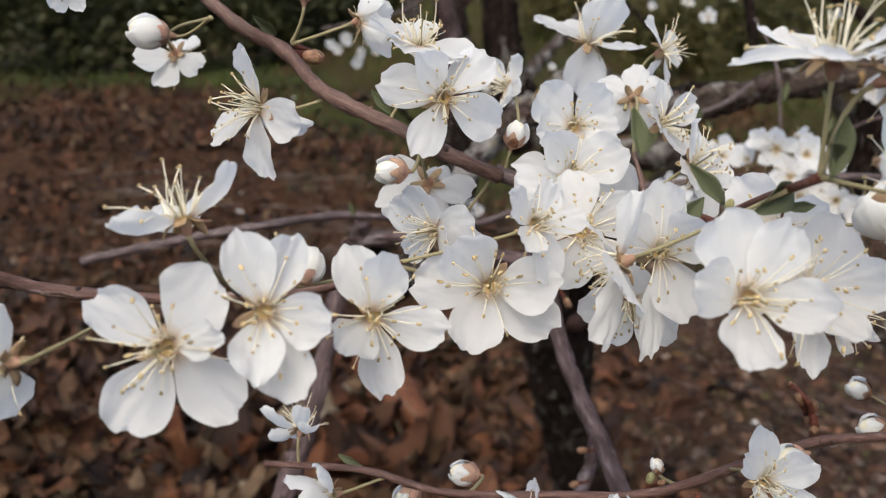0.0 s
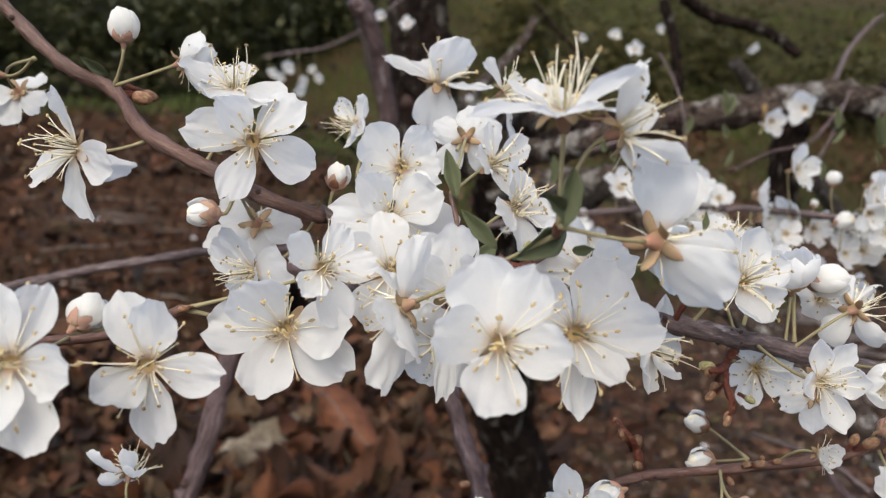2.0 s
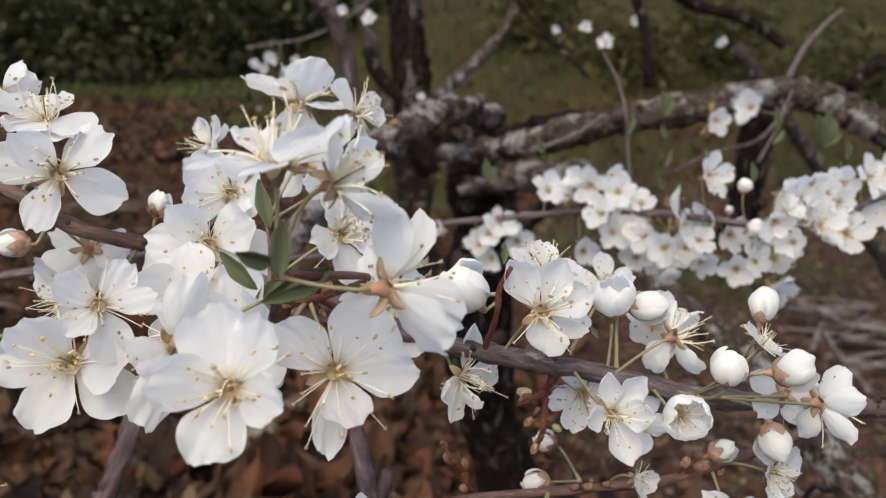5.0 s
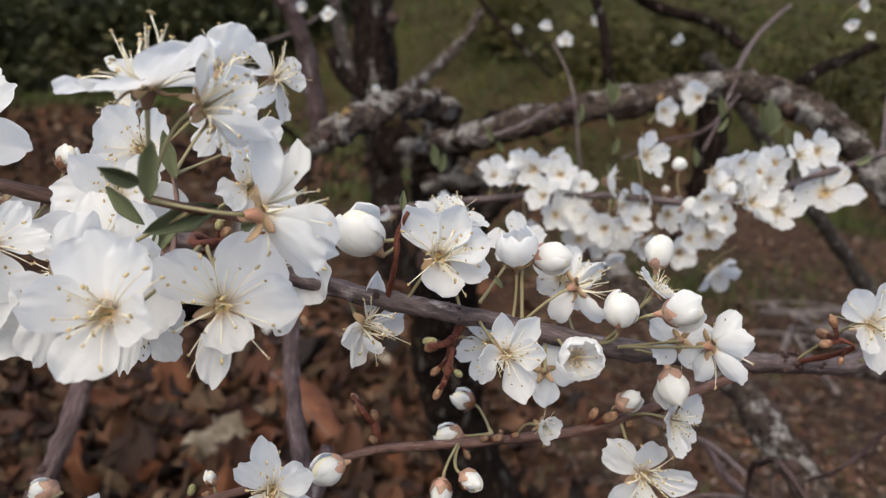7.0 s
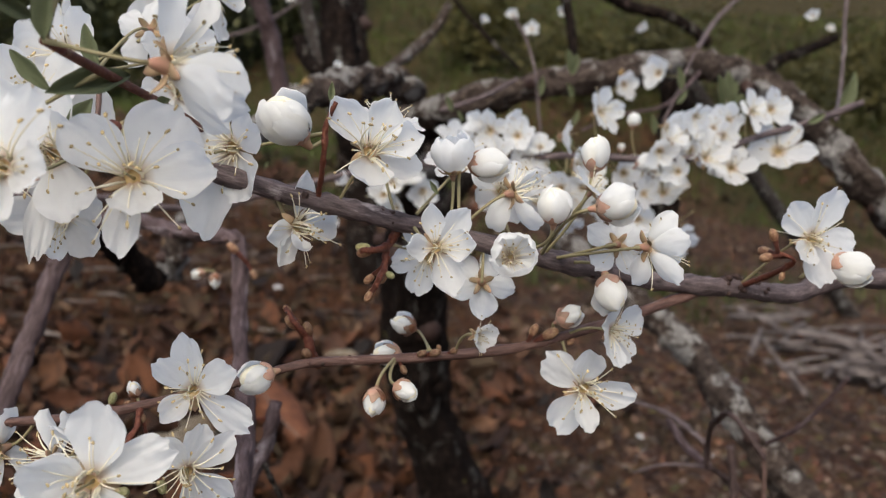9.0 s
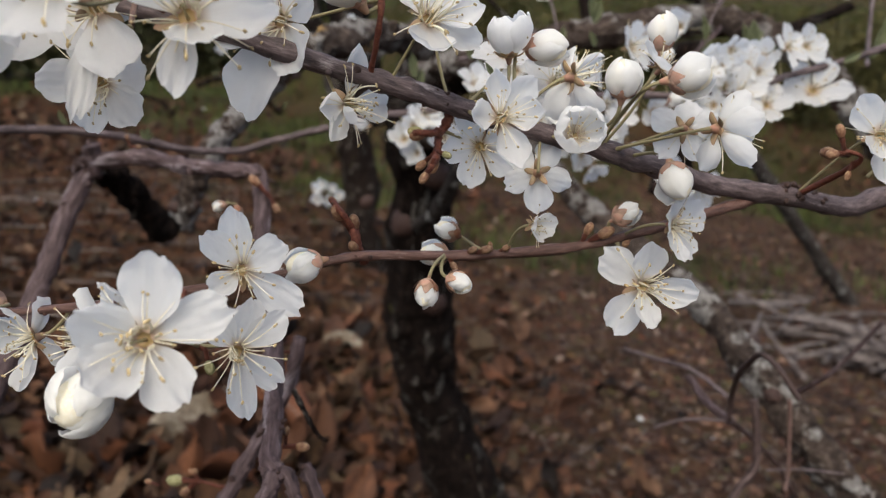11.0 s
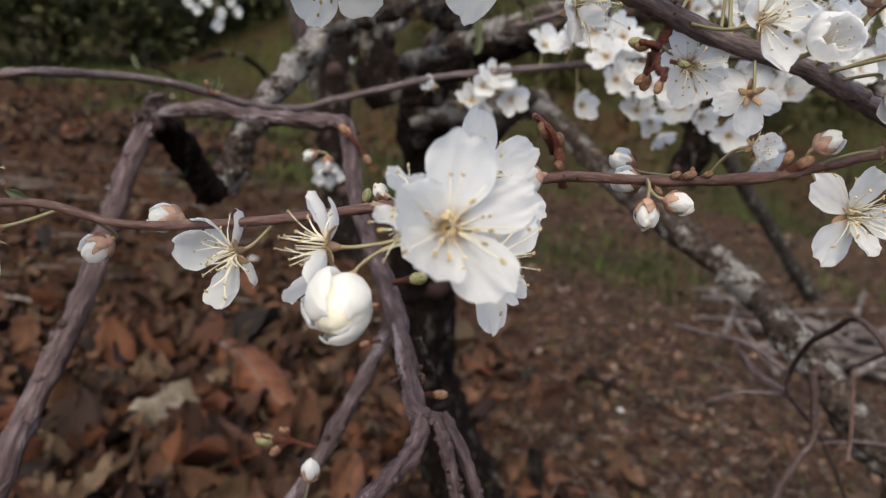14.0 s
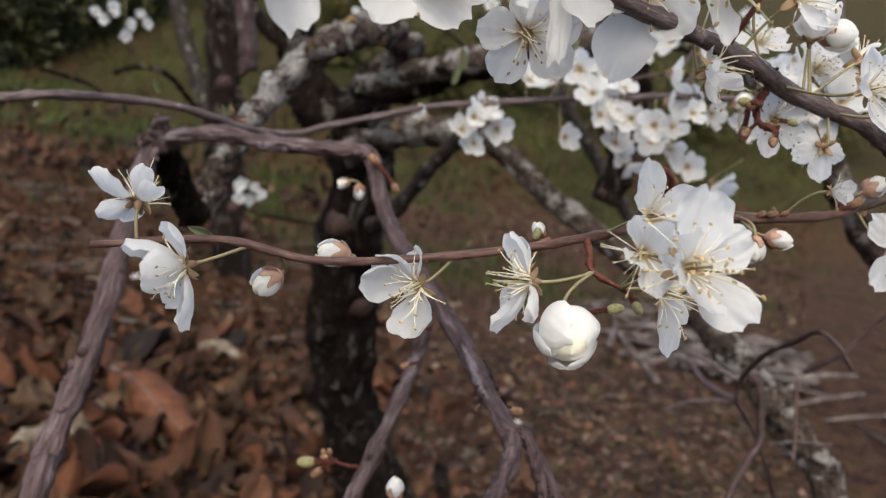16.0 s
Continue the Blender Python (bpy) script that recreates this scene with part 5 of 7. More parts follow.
blossom((0.1462, 1.3716, 0.4716), (-0.45, -0.76, 0.46), 29, 0.0281, (0.1577, 1.3910, 0.4485), near=False, opening=0.51)
blossom((0.1739, 1.3640, 0.4645), (-0.28, -0.93, 0.25), 41, 0.0281, (0.1810, 1.3876, 0.4468), near=False, opening=0.69)
blossom((0.0943, 0.1574, 0.5377), (-0.64, -0.72, 0.26), 0, 0.0196, (0.1007, 0.1724, 0.5260), petals=[(6, 42, 0.5, 0.23), (160, 80, 0.5, 0.26), (-140, 32, 0.5, 0.27), (-41, 40, 0.5, 0.27)])
blossom((0.1158, 0.2033, 0.5855), (-0.45, -0.88, 0.14), 0, 0.0281, (0.1366, 0.1927, 0.5904), petals=[(160, 17, 0.75, 0.42), (-138, 20, 0.5, 0.42), (-56, 37, 0.5, 0.35), (41, 3, 0.5, 0.35), (105, 22, 0.5, 0.35)])
blossom((0.1597, 0.2071, 0.5586), (-0.10, -0.99, 0.05), 20, 0.0200, (0.1504, 0.2032, 0.5629))
blossom((0.1793, 0.2175, 0.5721), (0.06, -0.83, 0.56), 50, 0.0188, (0.1803, 0.2040, 0.5606))
blossom((0.1698, 0.2304, 0.5778), (-0.19, -0.61, 0.76), 10, 0.0176, (0.1574, 0.2116, 0.5680))
blossom((0.1963, 0.4422, 0.5508), (0.30, -0.81, 0.51), 50, 0.0228, (0.1920, 0.4326, 0.5404), near=False, opening=0.79)
blossom((0.2038, 0.4267, 0.5520), (-0.32, -0.80, 0.51), 57, 0.0194, (0.2037, 0.4295, 0.5423), near=False, opening=0.65)
blossom((0.2124, 0.4154, 0.5600), (-0.32, -0.73, 0.60), 3, 0.0234, (0.2178, 0.4221, 0.5443), near=False, opening=0.87)
blossom((0.2250, 0.4101, 0.5581), (0.18, -0.87, 0.47), 56, 0.0213, (0.2277, 0.4150, 0.5456), near=False, opening=0.74)
blossom((0.2152, 0.4027, 0.5490), (-0.13, -0.74, 0.66), 32, 0.0209, (0.2244, 0.4174, 0.5452), near=False, opening=0.93)
blossom((0.2304, 0.4138, 0.5450), (-0.43, -0.79, 0.44), 28, 0.0250, (0.2290, 0.4136, 0.5460), near=False, opening=0.66)
blossom((0.2365, 0.4084, 0.5526), (0.26, -0.76, 0.59), 50, 0.0163, (0.2331, 0.4095, 0.5471), near=False, opening=0.90)
blossom((0.2372, 0.3985, 0.5383), (-0.38, -0.83, 0.41), 23, 0.0211, (0.2385, 0.4041, 0.5486), near=False, opening=0.64)
blossom((0.2419, 0.3843, 0.5370), (-0.32, -0.90, 0.31), 56, 0.0205, (0.2467, 0.3940, 0.5507), near=False, opening=0.71)
blossom((0.2324, 0.4054, 0.5404), (-0.37, -0.88, 0.30), 55, 0.0182, (0.2331, 0.4095, 0.5471), near=False, opening=0.87)
blossom((0.2073, 0.4202, 0.5629), (-0.44, -0.87, 0.21), 59, 0.0164, (0.2128, 0.4256, 0.5436), near=False, opening=0.73)
blossom((0.2233, 0.4195, 0.5645), (0.03, -0.98, 0.19), 54, 0.0165, (0.2227, 0.4185, 0.5450), near=False, opening=0.73)
blossom((0.2363, 0.3696, 0.5640), (0.88, -0.28, 0.39), 30, 0.0182, (0.2537, 0.3840, 0.5523), near=False, opening=0.85)
blossom((0.2484, 0.3849, 0.5485), (0.80, -0.58, -0.17), 8, 0.0193, (0.2495, 0.3900, 0.5514), near=False, opening=0.85)
blossom((0.2522, 0.3835, 0.5371), (0.08, -0.95, 0.30), 53, 0.0175, (0.2509, 0.3880, 0.5517), near=False, opening=0.85)
blossom((0.2546, 0.3735, 0.5744), (0.01, -0.92, 0.38), 59, 0.0252, (0.2579, 0.3780, 0.5533), near=False, opening=0.85)
blossom((0.2612, 0.3807, 0.5508), (-0.85, -0.32, 0.43), 39, 0.0230, (0.2593, 0.3765, 0.5535), near=False, opening=0.85)
blossom((0.2696, 0.3779, 0.5456), (0.18, -0.98, 0.01), 40, 0.0199, (0.2607, 0.3751, 0.5536), near=False, opening=0.85)
blossom((0.2510, 0.3676, 0.5459), (-0.46, -0.88, 0.10), 17, 0.0161, (0.2579, 0.3780, 0.5533), near=False, opening=0.85)
blossom((0.2718, 0.3424, 0.5619), (0.28, -0.95, 0.16), 0, 0.0181, (0.2754, 0.3614, 0.5549), near=False, opening=0.67)
blossom((0.2790, 0.3547, 0.5705), (0.14, -0.99, 0.08), 59, 0.0194, (0.2796, 0.3601, 0.5554), near=False, opening=0.78)
blossom((0.2908, 0.3600, 0.5677), (-0.38, -0.73, 0.57), 49, 0.0199, (0.2921, 0.3563, 0.5567), near=False, opening=0.98)
blossom((0.2906, 0.3522, 0.5754), (0.05, -0.99, 0.16), 20, 0.0153, (0.2921, 0.3563, 0.5567), near=False, opening=0.97)
blossom((0.3047, 0.3634, 0.5682), (-0.36, -0.86, 0.37), 15, 0.0179, (0.3105, 0.3600, 0.5604), near=False, opening=0.77)
blossom((0.3137, 0.3673, 0.5717), (-0.21, -0.97, 0.14), 52, 0.0201, (0.3191, 0.3630, 0.5623), near=False, opening=0.84)
blossom((0.3210, 0.3611, 0.5763), (0.31, -0.84, 0.45), 5, 0.0206, (0.3219, 0.3640, 0.5630), near=False, opening=0.97)
blossom((0.3363, 0.3726, 0.5762), (0.19, -0.94, 0.29), 2, 0.0209, (0.3385, 0.3682, 0.5667), near=False, opening=0.89)
blossom((0.2970, 0.3521, 0.5570), (-0.25, -0.80, 0.55), 51, 0.0258, (0.2963, 0.3550, 0.5571), near=False, opening=0.70)
blossom((0.3123, 0.3564, 0.5515), (-0.33, -0.70, 0.64), 51, 0.0241, (0.3105, 0.3600, 0.5604), near=False, opening=0.98)
blossom((0.2819, 0.3583, 0.5400), (0.29, -0.72, 0.63), 3, 0.0278, (0.2796, 0.3601, 0.5554), near=False, opening=0.91)
blossom((0.2804, 0.3404, 0.5532), (-0.46, -0.76, 0.46), 57, 0.0160, (0.2859, 0.3582, 0.5560), near=False, opening=0.84)
blossom((0.3065, 0.3569, 0.5662), (-0.40, -0.84, 0.36), 28, 0.0171, (0.3105, 0.3600, 0.5604), near=False, opening=0.87)
blossom((0.2702, 0.3518, 0.5412), (0.28, -0.88, 0.38), 21, 0.0164, (0.2734, 0.3620, 0.5547), near=False, opening=0.98)
blossom((0.2930, 0.3588, 0.5594), (0.26, -0.82, 0.52), 8, 0.0182, (0.2900, 0.3569, 0.5565), near=False, opening=0.77)
blossom((0.2778, 0.3616, 0.5490), (0.11, -0.89, 0.44), 66, 0.0169, (0.2754, 0.3614, 0.5549), near=False, opening=0.70)
blossom((0.2765, 0.3418, 0.5661), (0.12, -0.79, 0.60), 23, 0.0170, (0.2817, 0.3595, 0.5556), near=False, opening=0.70)
blossom((0.3082, 0.3635, 0.5583), (0.07, -0.95, 0.29), 49, 0.0206, (0.3105, 0.3600, 0.5604), near=False, opening=0.93)
blossom((0.3403, 0.3680, 0.5571), (0.20, -0.91, 0.37), 37, 0.0328, (0.3385, 0.3682, 0.5667), near=False, opening=0.95)
blossom((0.3201, 0.4300, 0.4985), (0.12, -0.88, -0.46), 4, 0.0293, (0.3224, 0.4105, 0.5185), near=False, opening=0.80)
blossom((0.2993, 0.4300, 0.5094), (0.12, -0.88, -0.46), 19, 0.0234, (0.2783, 0.4189, 0.5243), near=False, opening=0.80)
blossom((0.2601, 0.4300, 0.5093), (0.12, -0.88, -0.46), 57, 0.0199, (0.2430, 0.4210, 0.5296), near=False, opening=0.80)
blossom((0.2533, 0.4300, 0.5159), (0.12, -0.88, -0.46), 15, 0.0176, (0.2362, 0.4200, 0.5357), near=False, opening=0.80)
bud((0.2674, 0.3640, 0.5721), (0.09, 0.09, 0.99), 0, 0.0058, (0.2705, 0.3649, 0.5545))
bud((0.2732, 0.3600, 0.5536), (0.61, -0.60, 0.52), 0, 0.0074, (0.2720, 0.3635, 0.5546))
bud((0.2668, 0.3750, 0.5580), (-0.01, 0.00, 1.00), 0, 0.0033, (0.2635, 0.3722, 0.5538))
bud((0.0844, 0.3450, 0.5065), (0.10, -0.30, -0.90), 0, 0.0046, (0.0806, 0.3450, 0.5112), label="small pale plum bud just opening from red scales")
bud((0.0774, 0.3450, 0.5098), (-0.80, -0.30, -0.20), 0, 0.0040, (0.0806, 0.3450, 0.5117), label="small pale plum bud just opening from red scales")
blossom((0.1591, 0.4386, 0.5220), (0.16, -0.75, 0.64), 29, 0.0218, (0.1570, 0.4419, 0.5350), near=False, opening=0.71)
blossom((0.1691, 0.4376, 0.5339), (-0.00, -0.84, 0.54), 5, 0.0219, (0.1687, 0.4388, 0.5368), near=False, opening=0.86)
blossom((0.1803, 0.4417, 0.5234), (0.18, -0.98, 0.09), 19, 0.0209, (0.1745, 0.4373, 0.5377), near=False, opening=0.74)
blossom((0.1663, 0.4364, 0.5154), (-0.40, -0.88, 0.26), 17, 0.0172, (0.1628, 0.4404, 0.5359), near=False, opening=0.72)
blossom((0.1632, 0.4339, 0.5298), (-0.45, -0.84, 0.31), 65, 0.0177, (0.1628, 0.4404, 0.5359), near=False, opening=0.69)
blossom((0.1761, 0.4409, 0.5297), (-0.09, -0.74, 0.67), 67, 0.0168, (0.1745, 0.4373, 0.5377), near=False, opening=0.82)
blossom((0.1402, 0.4470, 0.5279), (-0.67, -0.61, 0.41), 28, 0.0153, (0.1402, 0.4459, 0.5318), near=False, opening=0.50)
blossom((0.2367, 0.4101, 0.5235), (-0.46, -0.83, 0.32), 27, 0.0218, (0.2304, 0.4123, 0.5464), near=False, opening=0.92)
blossom((0.2603, 0.4114, 0.5257), (-0.42, -0.85, 0.32), 2, 0.0231, (0.2436, 0.4026, 0.5464), near=False, opening=0.93)
blossom((0.2690, 0.4069, 0.5225), (0.11, -0.94, 0.31), 22, 0.0191, (0.2507, 0.4004, 0.5426), near=False, opening=0.62)
blossom((0.2123, 0.4227, 0.5235), (0.11, -0.88, 0.47), 3, 0.0206, (0.2095, 0.4280, 0.5432), near=False, opening=0.69)
blossom((0.2222, 0.4061, 0.5383), (0.18, -0.93, 0.33), 69, 0.0206, (0.2260, 0.4162, 0.5454), near=False, opening=0.78)
blossom((0.3504, 0.5450, 0.5811), (-0.45, -0.80, 0.40), 10, 0.0256, (0.3564, 0.5177, 0.5808), near=False, opening=0.80)
blossom((0.3225, 0.5350, 0.5746), (-0.07, -0.98, 0.20), 60, 0.0221, (0.3055, 0.5134, 0.5694), near=False, opening=0.80)

# ---- young leaves at the shoot tips ----
def leaf_mesh(name, mat, length, width, fold, bend, seed, nu=8, nv=6, thick=0.012, wavy=0.03):
    """A pointed leaf along +y with a midrib, folded and bent, of real thickness."""
    rnd = random.Random(seed)
    k = [rnd.uniform(0, 6.28) for _ in range(4)]
    top = []
    for i in range(nu + 1):
        u = i / nu
        hw = width * max(0.02, math.sin(math.pi * u ** 0.85)) ** 0.85
        for j in range(nv + 1):
            v = 2 * j / nv - 1
            a = bend * u
            y = math.sin(a) / bend * length
            z = (1 - math.cos(a)) / bend * length + fold * hw * abs(v) + wavy * length * math.sin(6 * u + k[0]) * v * v + wavy * 0.6 * length * math.sin(9 * u * v + k[1])
            top.append(Vector((v * hw * (1 + 0.08 * math.sin(13 * u + k[2])), y, z)))
    m = len(top)
    verts = top + [p - Vector((0, 0, thick * length)) for p in top]
    faces = [(i * (nv + 1) + j, i * (nv + 1) + j + 1, (i + 1) * (nv + 1) + j + 1, (i + 1) * (nv + 1) + j) for i in range(nu) for j in range(nv)]
    faces += [tuple(m + q for q in f[::-1]) for f in faces]
    rim = [j for j in range(nv + 1)] + [i * (nv + 1) + nv for i in range(1, nu + 1)] + [nu * (nv + 1) + j for j in range(nv - 1, -1, -1)] + [i * (nv + 1) for i in range(nu - 1, 0, -1)]
    faces += [(a, a + m, b + m, b) for a, b in zip(rim, rim[1:] + rim[:1])]
    return mesh_of(name, verts, faces, [mat])


YOUNG_LEAVES = [leaf_mesh("leaf", LEAF, 1.0, 0.155 + 0.025 * i, 1.5 - 0.3 * i, 0.35 + 0.1 * i, 60 + i, nu=12, wavy=0.015) for i in range(3)]


def young_leaf(base, tip, kind, facing=(0.0, -1.0, 0.2), label="small green plum leaf just unfolding"):
    b, t = Vector(base), Vector(tip)
    y = (t - b)
    size = y.length
    y.normalize()
    z = (Vector(facing) - y * Vector(facing).dot(y)).normalized()
    x = y.cross(z)
    m = Matrix((x, y, z)).transposed().to_4x4()
    ob = new("young_leaf", YOUNG_LEAVES[kind])
    ob.matrix_world = Matrix.Translation(b) @ m @ Matrix.Diagonal((size, size, size, 1))
    return tagged(ob, label, "leaf", "young leaves on the twigs")


BUD_TAN = plain_material("bud_tan", [(0.3, (0.12, 0.05, 0.03)), (0.5, (0.21, 0.115, 0.065)), (0.7, (0.33, 0.23, 0.13))], 4, 0.55, relief=0.0004, by_object=True)
BUD_CORES = [mesh_of("bud_core", *blob((0, 0, 0.5), 0.43, 1.2, 8, 8), [mat]) for mat in (BUD_TAN, BUD_GREEN)]
BUD_SCALES = [BUD_SEPALS[1], sepal_mesh(0.58, 0.21, 1.4, BUD_GREEN, 5)]


def scale_bud(base, tip, width, green=False):
    """A plump scaly winter bud on a short stub: a core and scales that wrap it."""
    b, t = Vector(base), Vector(tip)
    d = t - b
    w = 0.82 * max(width, 0.5 * d.length)
    tall = min(d.length, 1.3 * w)
    foot = t - d.normalized() * tall
    e = new("winter_bud")
    e.matrix_world = Matrix.Translation(foot) @ d.to_track_quat("Z", "Y").to_matrix().to_4x4() @ Matrix.Diagonal((w, w, tall, 1))
    tagged(e, "plump olive green bud sitting on a short spur" if green else "small red-brown winter bud with overlapping scales", "bud", "winter buds on the twigs")
    child("bud_core", BUD_CORES[green], e)
    for k in range(4):
        child("bud_scale", BUD_SCALES[1 if green and k else 0], e, Matrix.Rotation(radians(144 * k), 4, "Z") @ Matrix.Translation((0, 0.10, 0.03 + 0.03 * k)) @ Matrix.Rotation(radians(28), 4, "X") @ Matrix.Diagonal((1.4, 0.85, 0.85, 1)))
    reach = (d.length - tall) / tall + 0.1
    v, f = tube([Vector((0, 0, -reach)), Vector((0.03, 0, -reach * 0.5)), Vector((0, 0, 0.08))], [0.24, 0.20, 0.26], 7, 0.2)
    child("stub", mesh_of("stub", v, f, [BARK_RED]), e)
    return e


young_leaf((0.1060, 0.1799, 0.5974), (0.1102, 0.1771, 0.5988), 2)
young_leaf((0.0922, 0.1638, 0.6010), (0.1013, 0.1760, 0.6020), 0)
young_leaf((0.0027, 0.2450, 0.6245), (-0.0025, 0.2405, 0.6299), 0)
young_leaf((0.0314, 0.2337, 0.6064), (0.0265, 0.2356, 0.6121), 0)
young_leaf((0.1666, 0.4700, 0.5511), (0.1643, 0.4700, 0.5656), 1)
young_leaf((0.3473, 0.5000, 0.5734), (0.3426, 0.5000, 0.5890), 0)
young_leaf((0.3453, 0.5000, 0.5653), (0.3508, 0.5000, 0.5752), 1)
young_leaf((0.3124, 0.4500, 0.5532), (0.3088, 0.4500, 0.5654), 0)
young_leaf((0.3642, 0.4500, 0.5653), (0.3601, 0.4500, 0.5774), 1)
young_leaf((0.2105, 0.5000, 0.5535), (0.2061, 0.5000, 0.5611), 0)
young_leaf((0.2637, 0.5300, 0.5658), (0.2654, 0.5300, 0.5804), 1)
young_leaf((0.3875, 0.4000, 0.5697), (0.3916, 0.4000, 0.5929), 0)
young_leaf((0.3538, 0.3700, 0.5700), (0.3618, 0.3700, 0.5747), 1)
young_leaf((0.2760, 0.5000, 0.5840), (0.2715, 0.5000, 0.5989), 1, label="small olive leaf just unfolding on a bare twig")
young_leaf((0.2762, 0.5000, 0.5823), (0.2787, 0.5000, 0.5963), 2, label="small olive leaf just unfolding on a bare twig")
young_leaf((0.2784, 0.5000, 0.5687), (0.2732, 0.5000, 0.5782), 1, label="small olive leaf just unfolding on a bare twig")
young_leaf((0.2790, 0.5000, 0.5513), (0.2820, 0.5000, 0.5625), 0, label="small olive leaf just unfolding on a bare twig")
young_leaf((0.2799, 0.5000, 0.5371), (0.2745, 0.5000, 0.5471), 1, label="small olive leaf just unfolding on a bare twig")
young_leaf((0.3765, 0.5000, 0.5647), (0.3680, 0.5000, 0.5844), 1, label="small olive leaf just unfolding on a bare twig")
young_leaf((0.3773, 0.5000, 0.5647), (0.3738, 0.5000, 0.5878), 2, label="small olive leaf just unfolding on a bare twig")
young_leaf((0.3780, 0.5000, 0.5647), (0.3822, 0.5000, 0.5810), 1, label="small olive leaf just unfolding on a bare twig")
young_leaf((0.3782, 0.5000, 0.5633), (0.3874, 0.5000, 0.5724), 0, label="small olive leaf just unfolding on a bare twig")
young_leaf((0.3782, 0.5000, 0.5513), (0.3736, 0.5000, 0.5612), 0, label="small olive leaf just unfolding on a bare twig")
young_leaf((0.2035, 0.5000, 0.5599), (0.1987, 0.5000, 0.5702), 1, label="small olive leaf just unfolding on a bare twig")
young_leaf((0.1717, 0.5000, 0.5409), (0.1736, 0.5000, 0.5548), 1, label="small olive leaf just unfolding on a bare twig")
young_leaf((0.0068, 0.3900, 0.5354), (0.0045, 0.3900, 0.5425), 1, label="small olive leaf just unfolding on a bare twig")
young_leaf((0.0340, 0.4100, 0.5260), (0.0332, 0.4100, 0.5313), 1, label="small olive leaf just unfolding on a bare twig")
young_leaf((0.0360, 0.4100, 0.5256), (0.0389, 0.4100, 0.5292), 0, label="small olive leaf just unfolding on a bare twig")
young_leaf((0.0350, 0.4100, 0.5255), (0.0370, 0.4100, 0.5325), 1, label="small olive leaf just unfolding on a bare twig")
young_leaf((0.0975, 0.4300, 0.5382), (0.0996, 0.4300, 0.5425), 0, label="small olive leaf just unfolding on a bare twig")
young_leaf((-0.0396, 0.3800, 0.5337), (-0.0382, 0.3800, 0.5363), 0, label="small olive leaf just unfolding on a bare twig")
scale_bud((0.0927, 0.1689, 0.5223), (0.0976, 0.1654, 0.5245), 0.0027, green=True)
young_leaf((0.1617, 0.2042, 0.5744), (0.1597, 0.2053, 0.5776), 0)
young_leaf((0.1377, 0.1953, 0.5961), (0.1380, 0.1967, 0.6006), 0)
young_leaf((0.0869, 0.2102, 0.6004), (0.0846, 0.2140, 0.6109), 0)
young_leaf((0.0871, 0.1860, 0.5908), (0.0927, 0.1885, 0.5975), 2)
young_leaf((0.0236, 0.2056, 0.5259), (0.0179, 0.2085, 0.5278), 0)
scale_bud((0.0054, 0.2401, 0.6210), (0.0147, 0.2380, 0.6191), 0.0031)
scale_bud((0.0081, 0.2410, 0.6223), (0.0147, 0.2428, 0.6188), 0.0031)
scale_bud((0.0357, 0.1823, 0.5866), (0.0325, 0.1800, 0.5870), 0.0012)
scale_bud((0.1323, 0.2038, 0.5332), (0.1298, 0.2001, 0.5379), 0.0019)
scale_bud((0.1316, 0.2044, 0.5366), (0.1304, 0.2032, 0.5437), 0.0022)
scale_bud((0.1300, 0.2049, 0.5392), (0.1260, 0.2024, 0.5457), 0.0019)
scale_bud((0.1283, 0.2040, 0.5440), (0.1251, 0.2058, 0.5471), 0.0017)
scale_bud((0.2498, 0.2049, 0.5579), (0.2429, 0.2029, 0.5578), 0.0027)
scale_bud((0.2488, 0.2053, 0.5587), (0.2463, 0.2052, 0.5648), 0.0027)
scale_bud((0.2505, 0.2060, 0.5574), (0.2489, 0.2144, 0.5564), 0.0024)
scale_bud((0.2514, 0.2051, 0.5556), (0.2500, 0.2042, 0.5513), 0.0021)
scale_bud((0.1490, 0.2005, 0.5630), (0.1427, 0.1972, 0.5624), 0.0021)
scale_bud((0.1497, 0.2052, 0.5606), (0.1482, 0.2032, 0.5531), 0.0018)
scale_bud((0.1472, 0.1909, 0.5586), (0.1451, 0.1900, 0.5544), 0.0017)
scale_bud((0.1642, 0.2041, 0.5338), (0.1671, 0.2025, 0.5360), 0.0022)
scale_bud((0.1631, 0.2040, 0.5337), (0.1622, 0.2031, 0.5369), 0.0018)
scale_bud((0.1850, 0.2058, 0.5348), (0.1874, 0.2055, 0.5407), 0.0029)
scale_bud((0.1859, 0.2061, 0.5350), (0.1928, 0.2048, 0.5394), 0.0026)
scale_bud((0.0980, 0.1800, 0.5288), (0.0967, 0.1817, 0.5331), 0.0016)
scale_bud((0.0892, 0.1906, 0.5291), (0.0926, 0.1900, 0.5313), 0.0018)
scale_bud((0.1095, 0.2446, 0.4603), (0.1101, 0.2443, 0.4663), 0.0030)
scale_bud((0.1093, 0.2425, 0.4604), (0.1170, 0.2392, 0.4619), 0.0018)
scale_bud((0.1076, 0.2489, 0.4604), (0.1051, 0.2490, 0.4575), 0.0029)
scale_bud((0.0039, 0.4259, 0.5128), (-0.0032, 0.4288, 0.5106), 0.0041)
scale_bud((0.0039, 0.4252, 0.5115), (0.0012, 0.4224, 0.5027), 0.0041)
scale_bud((0.0967, 0.3513, 0.5128), (0.0890, 0.3533, 0.5206), 0.0026)
scale_bud((0.0967, 0.3513, 0.5128), (0.1009, 0.3467, 0.5063), 0.0037)
young_leaf((0.0905, 0.1712, 0.6005), (0.0843, 0.1742, 0.6070), 0)
